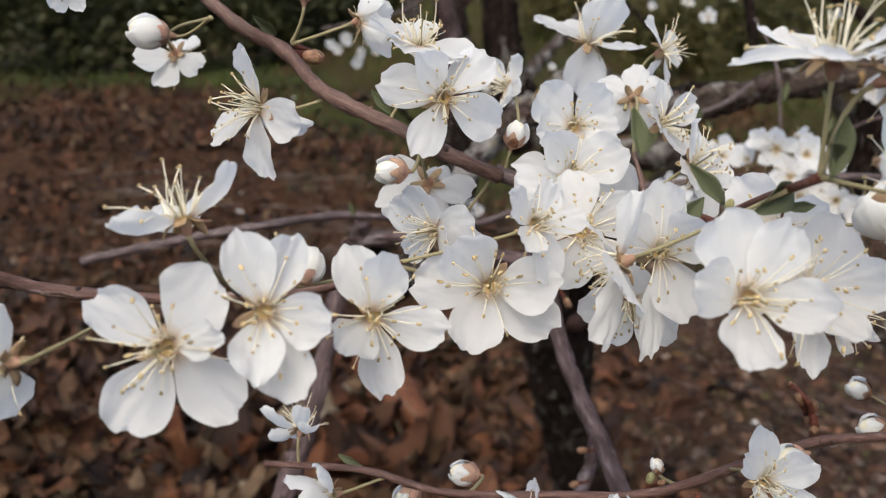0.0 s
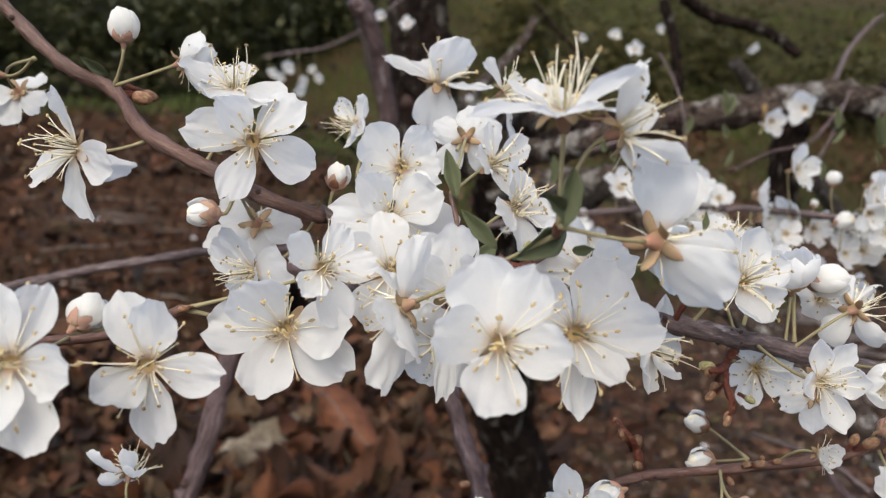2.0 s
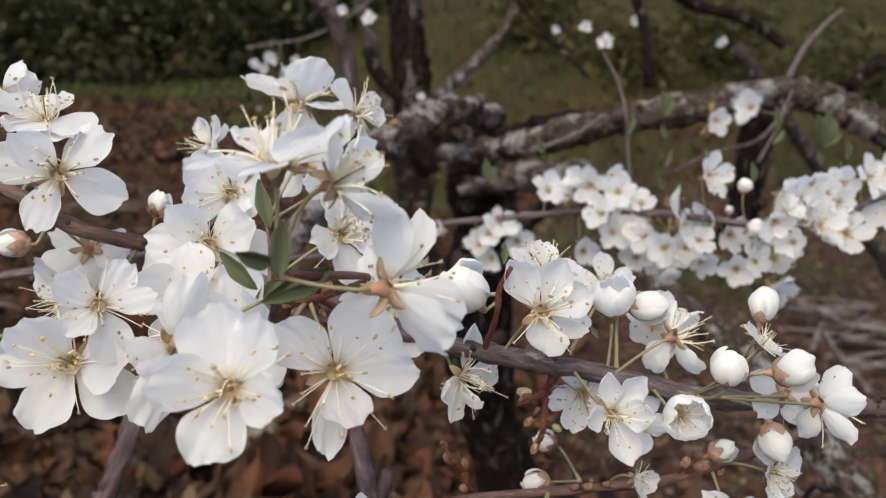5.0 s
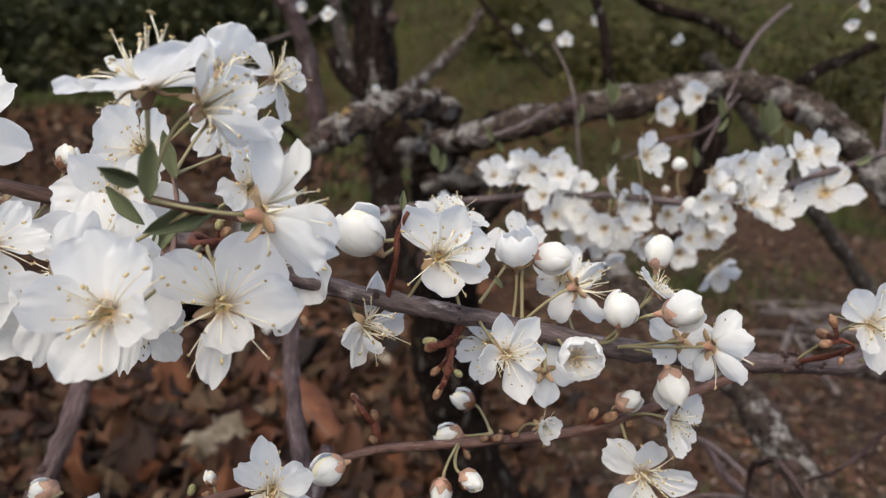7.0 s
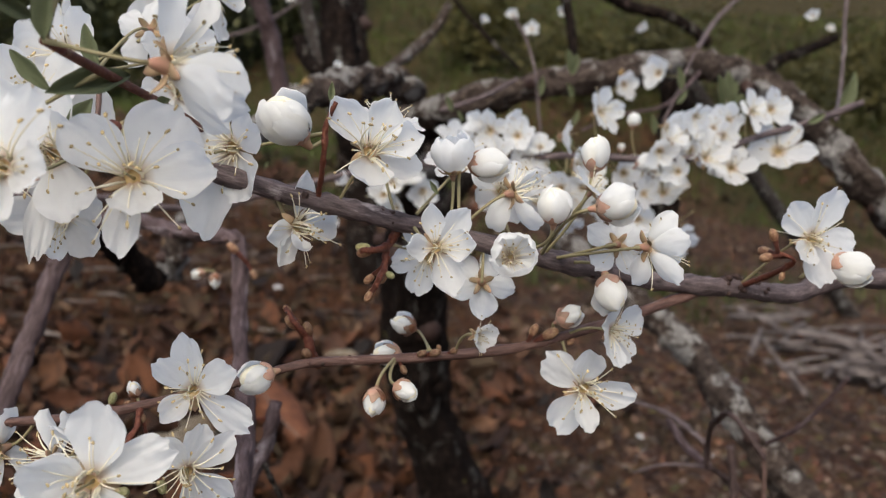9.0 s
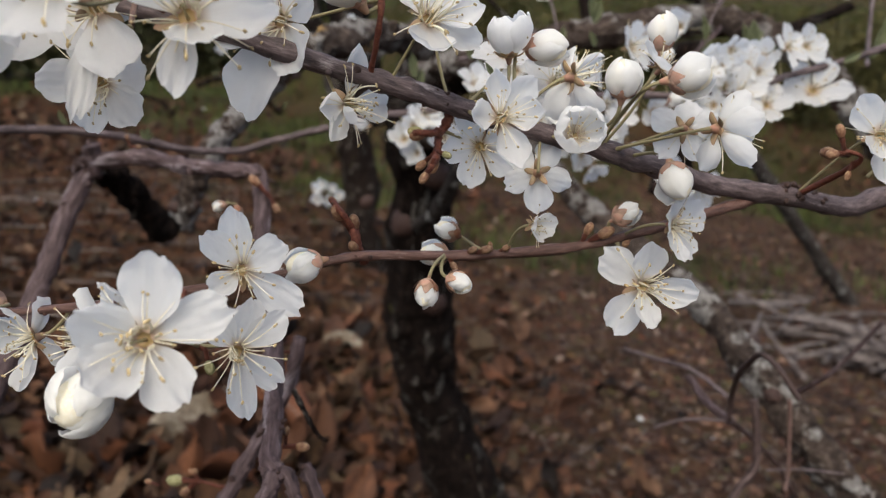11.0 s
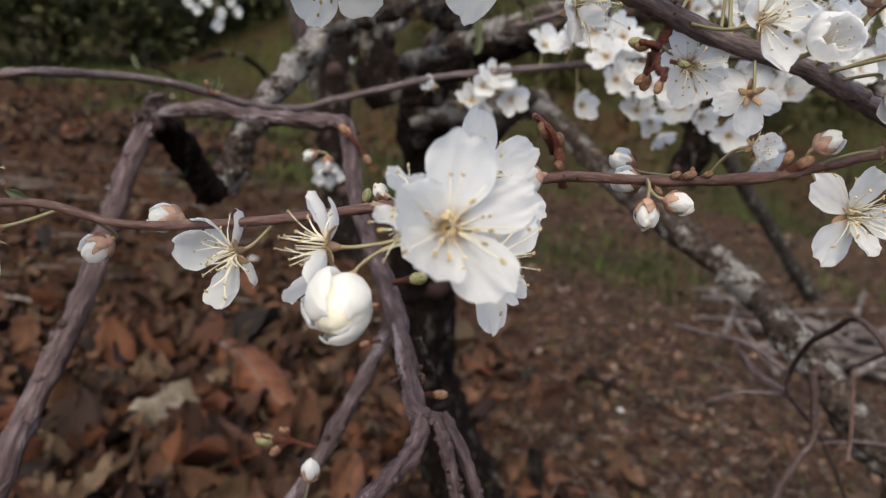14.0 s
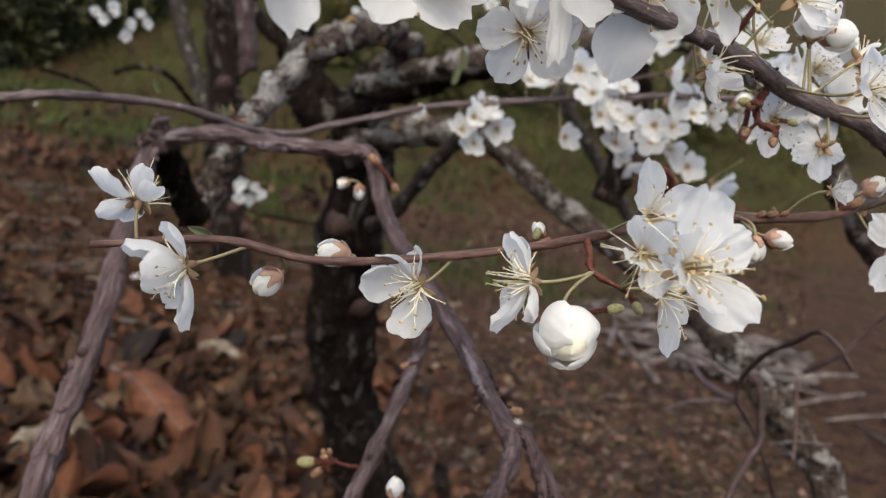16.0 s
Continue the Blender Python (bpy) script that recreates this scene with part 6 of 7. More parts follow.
young_leaf((0.0975, 0.1514, 0.6097), (0.0987, 0.1543, 0.6185), 1)
young_leaf((0.0969, 0.1496, 0.6128), (0.0919, 0.1456, 0.6168), 1)
scale_bud((0.0048, 0.4221, 0.5086), (-0.0043, 0.4214, 0.5049), 0.0031)
scale_bud((0.0048, 0.4221, 0.5086), (0.0017, 0.4246, 0.5161), 0.0031)
scale_bud((0.0049, 0.4220, 0.5089), (-0.0010, 0.4185, 0.4995), 0.0034)
scale_bud((0.0364, 0.3765, 0.5283), (0.0352, 0.3767, 0.5338), 0.0024)
scale_bud((0.0364, 0.3765, 0.5283), (0.0415, 0.3742, 0.5288), 0.0024)
scale_bud((0.1474, 0.1997, 0.5626), (0.1424, 0.2004, 0.5632), 0.0035, green=True)
scale_bud((0.1484, 0.1996, 0.5585), (0.1443, 0.1989, 0.5548), 0.0027)
scale_bud((0.1483, 0.1917, 0.5601), (0.1505, 0.1884, 0.5597), 0.0024, green=True)
scale_bud((0.1463, 0.1898, 0.5572), (0.1443, 0.1883, 0.5541), 0.0026)
scale_bud((0.1565, 0.2036, 0.5335), (0.1591, 0.2020, 0.5358), 0.0026)
scale_bud((0.1576, 0.2037, 0.5334), (0.1628, 0.2018, 0.5358), 0.0026)
scale_bud((0.1521, 0.2029, 0.5337), (0.1541, 0.1996, 0.5311), 0.0024)
scale_bud((0.1020, 0.1718, 0.5254), (0.1035, 0.1680, 0.5220), 0.0028, green=True)
scale_bud((0.0877, 0.1890, 0.5290), (0.0893, 0.1898, 0.5338), 0.0027, green=True)
scale_bud((0.1996, 0.2094, 0.5369), (0.1963, 0.2070, 0.5341), 0.0027)
scale_bud((0.0708, 0.3000, 0.4116), (0.0581, 0.3027, 0.4109), 0.0025, green=True)
scale_bud((0.0708, 0.3000, 0.4123), (0.0669, 0.3020, 0.4158), 0.0025)
scale_bud((0.0708, 0.3000, 0.4119), (0.0634, 0.3000, 0.4056), 0.0026)
scale_bud((0.0708, 0.3000, 0.4119), (0.0694, 0.3000, 0.4173), 0.0024)
scale_bud((0.0651, 0.2657, 0.4336), (0.0601, 0.2684, 0.4337), 0.0019)
scale_bud((0.0977, 0.1924, 0.5897), (0.1018, 0.1908, 0.5942), 0.0020)
scale_bud((0.0971, 0.1924, 0.5892), (0.0935, 0.1892, 0.5881), 0.0019)
scale_bud((0.0966, 0.1928, 0.5903), (0.0925, 0.1918, 0.5911), 0.0016)
scale_bud((0.0983, 0.1922, 0.5892), (0.1002, 0.1884, 0.5877), 0.0019)
scale_bud((0.0944, 0.1938, 0.5868), (0.0911, 0.1927, 0.5886), 0.0018)
scale_bud((0.0987, 0.1912, 0.5915), (0.0999, 0.1906, 0.5962), 0.0017, green=True)
scale_bud((0.1031, 0.3042, 0.4495), (0.0957, 0.3037, 0.4479), 0.0023)
scale_bud((0.1064, 0.3066, 0.4623), (0.0985, 0.3067, 0.4621), 0.0021)

# ---- ground ----
GROUND_Z = -0.27


def ground_height(x, y):
    near = max(0.0, 1 - math.hypot(x, y) / 14)
    bank = 0.30 * max(0.0, min(y, 24) - 6.0 - 1.5 * max(0.0, 1.4 - x))
    slope = -0.12 * max(-1.2, min(6.0, x)) - 0.05 * max(-2.0, min(6.0, y))
    return GROUND_Z + slope + bank + (0.035 * noise.noise(Vector((x * 1.3, y * 1.3, 0))) + 0.012 * noise.noise(Vector((x * 7, y * 7, 3))) + 0.012 * noise.noise(Vector((x * 21, y * 21, 9))) + 0.006 * noise.noise(Vector((x * 47, y * 47, 5)))) * near


def grassy(x, y):
    """How far grass rather than leaf litter covers the ground."""
    g = (y - 5.0) * 0.22 + (0.3 * max(-3.0, x) if x < 0 else 0.12 * min(1.5, x)) + 0.8 * math.exp(-((x - 0.4) / 0.6) ** 2 - ((y - 4.6) / 1.3) ** 2) + 0.9 * math.exp(-((x + 0.6) / 0.7) ** 2 - ((y - 6.9) / 1.0) ** 2) + 0.9 * math.exp(-((x + 4.0) / 4.0) ** 4 - ((y - 9.4) / 0.8) ** 2) + 0.9 * noise.noise(Vector((x * 0.9, y * 0.7, 7))) + 0.4 * noise.noise(Vector((x * 4, y * 3, 2)))
    return min(1.0, max(0.0, g))


def dry(x, y):
    """How far fine dry moss and straw take the place of fallen leaves."""
    t = min(1.0, max(0.0, (x - 0.25 - 0.12 * (y - 1.5) + 0.45 * noise.noise(Vector((x * 1.6, y * 1.6, 4))) + 0.2 * noise.noise(Vector((x * 6, y * 6, 8)))) / 0.7))
    return t * t * (3 - 2 * t) * min(1.0, max(0.0, 7.0 - y))


def build_ground():
    m, n, l, b = material("soil_and_humus", 0.92, 0.15)
    fine = noise_tex(n, l, 75, 9, 0.78)
    mid = noise_tex(n, l, 24, 7, 0.72)
    soil = ramp(n, l, fine, [(0.34, (0.0100, 0.0047, 0.0024)), (0.45, (0.0486, 0.0199, 0.0084)), (0.56, (0.1030, 0.0457, 0.0186)), (0.72, (0.1810, 0.0966, 0.0468))])
    tone = ramp(n, l, mid, [(0.36, (0.30, 0.27, 0.23)), (0.5, (0.97, 0.93, 0.85)), (0.64, (1.55, 1.40, 1.15))])
    soil = mix(n, l, 1.0, soil, tone, "MULTIPLY")
    rust = ramp(n, l, noise_tex(n, l, 7, 7, 0.75), [(0.5, (0, 0, 0)), (0.6, (0.5, 0.5, 0.5))])
    red = ramp(n, l, fine, [(0.36, (0.0234, 0.0076, 0.0031)), (0.52, (0.0936, 0.0319, 0.0109)), (0.7, (0.1872, 0.0760, 0.0273))])
    soil = mix(n, l, rust, soil, red)
    crumb = ramp(n, l, noise_tex(n, l, 48, 9, 0.8), [(0.34, (0.0222, 0.0114, 0.0080)), (0.47, (0.0777, 0.0426, 0.0288)), (0.58, (0.1295, 0.0798, 0.0560)), (0.72, (0.2220, 0.1596, 0.1240))])
    blot = ramp(n, l, noise_tex(n, l, 11, 6, 0.7), [(0.38, (0.36, 0.29, 0.29)), (0.5, (0.85, 0.76, 0.72)), (0.62, (1.35, 1.10, 0.86))])
    crumb = mix(n, l, 1.0, crumb, blot, "MULTIPLY")
    bare = n.new("ShaderNodeAttribute")
    bare.attribute_name = "dry"
    soil = mix(n, l, bare.outputs["Fac"], soil, crumb)
    green = ramp(n, l, fine, [(0.3, (0.014, 0.012, 0.005)), (0.5, (0.042, 0.038, 0.013)), (0.7, (0.085, 0.072, 0.028))])
    at = n.new("ShaderNodeAttribute")
    at.attribute_name = "grass"
    sm = n.new("ShaderNodeMath")
    sm.operation = "MULTIPLY"
    l.new(at.outputs["Fac"], sm.inputs[0])
    sm.inputs[1].default_value = 0.8
    moss = ramp(n, l, noise_tex(n, l, 5.5, 7, 0.72), [(0.50, (0, 0, 0)), (0.64, (0.75, 0.75, 0.75))])
    soil = mix(n, l, moss, soil, green)
    straw = ramp(n, l, noise_tex(n, l, 9, 8, 0.75, stretch=(1.0, 1.6, 1.0)), [(0.53, (0, 0, 0)), (0.62, (0.8, 0.8, 0.8))])
    pale = ramp(n, l, noise_tex(n, l, 110, 5, 0.7), [(0.35, (0.0468, 0.0289, 0.0172)), (0.55, (0.1170, 0.0722, 0.0429)), (0.7, (0.2106, 0.1520, 0.1014))])
    soil = mix(n, l, straw, soil, pale)
    l.new(mix(n, l, sm.outputs[0], soil, green), b.inputs["Base Color"])
    bump(n, l, b, fine, 1.0, 0.03)
    xs = [-80, -40, -20, -10, -6] + [-4 + 0.1 * i for i in range(32)] + [-0.8 + 0.02 * i for i in range(151)] + [2.3 + 0.1 * i for i in range(24)] + [6, 10, 20, 40, 80]
    ys = [-40, -15, -5, -2] + [-1 + 0.1 * i for i in range(16)] + [0.6 + 0.02 * i for i in range(136)] + [3.4 + 0.1 * i for i in range(28)] + [6.5, 7, 7.5, 8, 9, 10, 11, 12, 13, 14, 16, 20, 24, 40, 90]
    verts = [(x, y, ground_height(x, y)) for y in ys for x in xs]
    w = len(xs)
    faces = [(j * w + i, j * w + i + 1, (j + 1) * w + i + 1, (j + 1) * w + i) for j in range(len(ys) - 1) for i in range(w - 1)]
    me = mesh_of("ground", verts, faces, [m], attrs={"grass": [grassy(x, y) for y in ys for x in xs], "dry": [dry(x, y) for y in ys for x in xs]})
    return tagged(new("ground", me), "brown soil under the trees, covered with humus and litter", "ground", kind="structure")


GROUND = build_ground()


def litter_material(per_island):
    m, n, l, b = material("dead_leaf_island" if per_island else "dead_leaf", 0.75, 0.3)
    if per_island:
        src = n.new("ShaderNodeNewGeometry").outputs["Random Per Island"]
    else:
        src = n.new("ShaderNodeObjectInfo").outputs["Random"]
    col = ramp(n, l, src, [(0.0, (0.0074, 0.0032, 0.0019)), (0.22, (0.0331, 0.0137, 0.0064)), (0.4, (0.0919, 0.0300, 0.0116)), (0.55, (0.0551, 0.0313, 0.0154)), (0.72, (0.1213, 0.0457, 0.0174)), (0.9, (0.0919, 0.0554, 0.0277)), (1.0, (0.1397, 0.0979, 0.0611))])
    if per_island:
        col = ramp(n, l, src, [(0.0, (0.0058, 0.0029, 0.0018)), (0.25, (0.0311, 0.0130, 0.0071)), (0.5, (0.0692, 0.0287, 0.0132)), (0.68, (0.0449, 0.0329, 0.0156)), (0.85, (0.1036, 0.0377, 0.0156)), (1.0, (0.1103, 0.0757, 0.0455))])
    spot = ramp(n, l, noise_tex(n, l, 45, 6, 0.7), [(0.3, (0.32, 0.29, 0.27)), (0.62, (1.15, 1.1, 1.05))])
    l.new(mix(n, l, 1.0, col, spot, "MULTIPLY"), b.inputs["Base Color"])
    bump(n, l, b, noise_tex(n, l, 120, 4), 0.6, 0.003)
    return m


LITTER = litter_material(False)
LITTER_ISLAND = litter_material(True)
DEAD_LEAVES = [leaf_mesh("dead_leaf", LITTER, 1.0, (0.22, 0.28, 0.18, 0.25, 0.3)[i], (0.5, 0.2, 1.2, 0.8, 0.1)[i], (0.9, -0.8, 1.8, 0.4, 1.3)[i], 80 + i, 6, 4, 0.015, 0.12) for i in range(5)]


def lay(rnd, x, y, size):
    return Matrix.Translation((x, y, ground_height(x, y) + size * rnd.uniform(0.02, 0.22))) @ Matrix.Rotation(rnd.uniform(0, 6.28), 4, "Z") @ Matrix.Rotation(rnd.gauss(0, 0.4), 4, "X") @ Matrix.Rotation(rnd.gauss(0, 0.5) + (math.pi if rnd.random() < 0.4 else 0), 4, "Y") @ Matrix.Diagonal((size, size, size, 1))


def spot(rnd, y0, y1):
    y = y0 + (y1 - y0) * rnd.random() ** 1.3
    return rnd.uniform(-0.75 * y - 0.25, 0.95 * y + 0.25), y


def leafy(x, y):
    """Whole leaves lie in a heap to the left of the trunk; crumbs elsewhere."""
    return math.exp(-((x + 0.18) / 0.40) ** 2 - ((y - 1.68) / 0.45) ** 2)


def litter():
    rnd = random.Random(5)
    laid = 0
    while laid < 290:
        if laid < 150:
            x, y, size = rnd.gauss(-0.20, 0.20), rnd.gauss(1.62, 0.20), rnd.uniform(0.06, 0.17)
        else:
            x, y, size = rnd.gauss(-0.08, 0.40), rnd.gauss(1.95, 0.4), rnd.uniform(0.04, 0.09)
        laid += 1
        child("dead_leaf", DEAD_LEAVES[rnd.randrange(5)], GROUND, lay(rnd, x, y, size))
    base = [np.array([tuple(v.co) for v in me.vertices]) for me in DEAD_LEAVES]
    polys = [[tuple(p.vertices) for p in me.polygons][:24] for me in DEAD_LEAVES]
    verts, faces, o = [], [], 0
    while len(faces) < 24 * 19000:
        x, y = spot(rnd, 0.8, 7.0)
        if rnd.random() < max(grassy(x, y) * 0.85, dry(x, y) * 0.85):
            continue
        size = rnd.uniform(0.010, 0.030) if rnd.random() < dry(x, y) else rnd.uniform(0.045, 0.12) if rnd.random() < 0.04 + 0.6 * leafy(x, y) else rnd.uniform(0.012, 0.06)
        m = np.array(lay(rnd, x, y, size))
        i = rnd.randrange(5)
        half = len(base[i]) // 2
        verts.append(base[i][:half] @ m[:3, :3].T + m[:3, 3])
        faces += [tuple(q + o for q in f) for f in polys[i]]
        o += half
    while len(faces) < 24 * 29000:
        x, y = spot(rnd, 5.0, 11.0) if len(faces) < 24 * 24000 else (rnd.uniform(-3.0, 2.0), rnd.uniform(-2.5, 2.2))
        if rnd.random() < max(grassy(x, y), dry(x, y)):
            continue
        m = np.array(lay(rnd, x, y, rnd.uniform(0.05, 0.13)))
        i = rnd.randrange(5)
        half = len(base[i]) // 2
        verts.append(base[i][:half] @ m[:3, :3].T + m[:3, 3])
        faces += [tuple(q + o for q in f) for f in polys[i]]
        o += half
    me = mesh_of("leaf_litter", np.concatenate(verts).tolist(), faces, [LITTER_ISLAND])
    tagged(new("leaf_litter", me), "brown and tan fallen leaves scattered over the soil", "leaf litter", kind="stuff")


litter()


def crumbs():
    """Fine dry moss, leaf scraps and straw that cover the open soil."""
    m, n, l, b = material("dry_moss_scrap", 0.85, 0.2)
    src = n.new("ShaderNodeNewGeometry").outputs["Random Per Island"]
    col = ramp(n, l, src, [(0.0, (0.0106, 0.0069, 0.0063)), (0.2, (0.0422, 0.0241, 0.0198)), (0.4, (0.0924, 0.0447, 0.0306)), (0.52, (0.0660, 0.0482, 0.0423)), (0.7, (0.0528, 0.0482, 0.0198)), (0.87, (0.1144, 0.0619, 0.0396)), (1.0, (0.1760, 0.1333, 0.1125))])
    tone = ramp(n, l, noise_tex(n, l, 6.5, 6, 0.72), [(0.37, (0.34, 0.32, 0.34)), (0.47, (0.85, 0.88, 0.80)), (0.55, (1.05, 0.95, 0.88)), (0.63, (1.45, 1.08, 0.80))])
    l.new(mix(n, l, 1.0, col, tone, "MULTIPLY"), b.inputs["Base Color"])
    rnd = random.Random(31)
    verts, faces = [], []
    while len(verts) < 6 * 15000:
        x, y = spot(rnd, 0.9, 6.5)
        if rnd.random() > dry(x, y) * (1 - 0.8 * grassy(x, y)):
            continue
        size = rnd.uniform(0.010, 0.034) * (0.8 + 0.14 * y)
        mt = lay(rnd, x, y, size)
        o = len(verts)
        w = rnd.uniform(0.12, 0.42)
        verts += [mt @ Vector(q) for q in ((0, -0.5, 0), (w, -0.1, 0.12), (w * 0.8, 0.3, 0.05), (0, 0.55, 0.15), (-w * 0.9, 0.2, 0.1), (-w * 0.8, -0.25, 0.16))]
        faces += [(o, o + 1, o + 2, o + 3), (o, o + 3, o + 4, o + 5)]
    tagged(new("dry_moss", mesh_of("dry_moss", verts, faces, [m], smooth=False)), "dry red-brown moss and leaf scraps on open soil", "moss", kind="stuff")


crumbs()

GRASS = plain_material("grass_blade", [(0.32, (0.020, 0.024, 0.007)), (0.48, (0.047, 0.060, 0.012)), (0.6, (0.080, 0.104, 0.020)), (0.72, (0.10, 0.08, 0.036))], 1.6, 0.6, share=0.25)


def grass():
    rnd = random.Random(8)
    verts, faces = [], []
    while len(faces) < 2 * 34000:
        y = 1.3 + 11.5 * rnd.random() ** 1.4
        x = rnd.uniform(-0.8 * y, 1.0 * y + 0.3)
        if rnd.random() > grassy(x, y) ** 1.4:
            continue
        z = ground_height(x, y)
        h, w = rnd.uniform(0.02, 0.075) * (1 + 0.06 * y), rnd.uniform(0.0015, 0.003) * (1 + 0.25 * y)
        a, lean = rnd.uniform(0, 6.28), rnd.uniform(0.1, 0.7) * h
        dx, dy = math.cos(a) * w, math.sin(a) * w
        lx, ly = -math.sin(a) * lean, math.cos(a) * lean
        o = len(verts)
        verts += [(x - dx, y - dy, z - 0.004), (x + dx, y + dy, z - 0.004), (x + dx * 0.7 + lx * 0.35, y + dy * 0.7 + ly * 0.35, z + h * 0.6), (x - dx * 0.7 + lx * 0.35, y - dy * 0.7 + ly * 0.35, z + h * 0.6), (x + lx, y + ly, z + h)]
        faces += [(o, o + 1, o + 2, o + 3), (o + 3, o + 2, o + 4)]
    tagged(new("grass", mesh_of("grass", verts, faces, [GRASS])), "short green grass growing through the litter", "grass", kind="stuff")


grass()

# ---- shrubs and trees in the distance ----
FOLIAGE_DARK = plain_material("dark_foliage", [(0.3, (0.012, 0.015, 0.006)), (0.5, (0.040, 0.046, 0.015)), (0.68, (0.12, 0.115, 0.040))], 2.2, 0.55, share=0.2, by_object=True)
FOLIAGE_OLIVE = plain_material("olive_foliage", [(0.3, (0.0300, 0.0306, 0.0085)), (0.5, (0.0660, 0.0632, 0.0170)), (0.7, (0.1320, 0.1071, 0.0340))], 5.0, 0.6, share=0.25, by_object=True)


def shrub(x, y, height, spread, mat, leaf, count, seed, label, trunk=0.03):
    """A bushy plant: bent stems and a crown of small leaf blades with gaps."""
    rnd = random.Random(seed)
    z0 = ground_height(x, y)
    e = new("shrub")
    e.location = (x, y, z0)
    tagged(e, label, "shrub", "shrubs behind the plum tree")
    tips = []
    for k in range(6):
        a = rnd.uniform(0, 6.28)
        r = spread * rnd.uniform(0.2, 0.75)
        top = Vector((math.cos(a) * r, math.sin(a) * r, height * rnd.uniform(0.55, 0.95)))
        line = smooth_line([(0.05 * math.cos(a), 0.05 * math.sin(a), -0.03), (top.x * 0.3, top.y * 0.3, top.z * 0.45), tuple(top)], 5)
        v, f = tube(line, [trunk * (1 - 0.75 * i / (len(line) - 1)) for i in range(len(line))], 6, 0.2, k)
        child("stem", mesh_of("stem", v, f, [BARK_DARK]), e)
        tips += line[4:]
    verts, faces = [], []
    for _ in range(count):
        c = rnd.choice(tips)
        d = Vector((rnd.gauss(0, 1), rnd.gauss(0, 1), rnd.gauss(0, 0.8)))
        p = c + d * spread * 0.24
        p.z = max(p.z, 0.03)
        m = Matrix.Translation(p) @ Euler((rnd.uniform(0, 6.28), rnd.uniform(0, 6.28), rnd.uniform(0, 6.28))).to_matrix().to_4x4()
        s = leaf * rnd.uniform(0.6, 1.4)
        o = len(verts)
        verts += [m @ Vector(q) for q in ((0, -s, 0), (s * 0.45, 0, s * 0.12), (0, s, 0), (-s * 0.45, 0, s * 0.12))]
        faces += [(o, o + 1, o + 2), (o, o + 2, o + 3)]
    child("crown", mesh_of("crown", verts, faces, [mat], smooth=False), e)
    return e


EVERGREEN = "dark green evergreen shrub at the edge of the litter"
for x, y, tall, wide, seed in ((-5.6, 10.4, 2.3, 1.6, 1), (-4.3, 10.2, 1.9, 1.4, 2), (-3.0, 10.5, 2.1, 1.4, 3), (-1.9, 11.0, 1.9, 1.2, 4), (-0.8, 11.4, 1.7, 1.0, 7), (-7.6, 10.4, 2.4, 2.0, 5), (-10.2, 10.8, 2.6, 2.4, 6)):
    shrub(x, y, tall, wide, FOLIAGE_DARK, 0.06, 4600, seed, EVERGREEN)
for x, y, tall, wide, seed in ((1.5, 8.9, 0.9, 0.8, 15), (2.7, 8.3, 0.7, 0.9, 16), (3.9, 8.9, 0.9, 1.0, 17), (5.1, 8.2, 0.8, 1.0, 18), (6.5, 8.9, 1.0, 1.2, 19), (8.2, 8.6, 0.9, 1.2, 20)):
    shrub(x, y, tall, wide, FOLIAGE_OLIVE, 0.05, 1700, seed, "low olive green bush on the grassy bank", 0.012)


# ---- loose wood and single large leaves on the ground ----
def sticks():
    """Pale dry sticks and straw in the litter."""
    rnd = random.Random(12)
    bits = []
    for k in range(2400):
        if k < 80:
            x, y = rnd.gauss(-0.7, 0.6), rnd.uniform(2.2, 4.6)
            size, thick = rnd.uniform(0.12, 0.45), rnd.uniform(0.002, 0.005)
        else:
            x, y = spot(rnd, 0.9, 4.2)
            if k > 700:
                x = rnd.uniform(0.35, 0.9 * y + 0.3)
            size, thick = rnd.uniform(0.02, 0.09), rnd.uniform(0.0006, 0.0018)
        a = rnd.gauss(0, 0.35) if k < 80 else rnd.uniform(0, 6.28)
        d = Vector((math.cos(a), math.sin(a), rnd.uniform(-0.1, 0.25) * (0.3 if size > 0.22 else 1))) * size
        z = ground_height(x, y) + thick + max(0.0, -d.z * 0.5)
        m = Vector((rnd.gauss(0, 0.06), rnd.gauss(0, 0.06), 0.03)) * size
        p = Vector((x, y, z))
        bits.append(tube([p - d * 0.5, p + m, p + d * 0.5], [thick, thick * 0.9, thick * 0.6], 4))
    v, f, _ = joined(*bits)
    tagged(new("dry_sticks", mesh_of("dry_sticks", v, f, [STRAW])), "pale dry sticks and straw lying in the litter", "sticks", kind="stuff")


STRAW = plain_material("dry_straw", [(0.3, (0.06, 0.045, 0.037)), (0.5, (0.14, 0.11, 0.095)), (0.7, (0.24, 0.20, 0.175))], 9, 0.8)
sticks()


GREY_STICK = plain_material("grey_stick", [(0.3, (0.035, 0.027, 0.025)), (0.5, (0.10, 0.083, 0.078)), (0.7, (0.20, 0.175, 0.165))], 18, 0.8, relief=0.002, by_object=True)


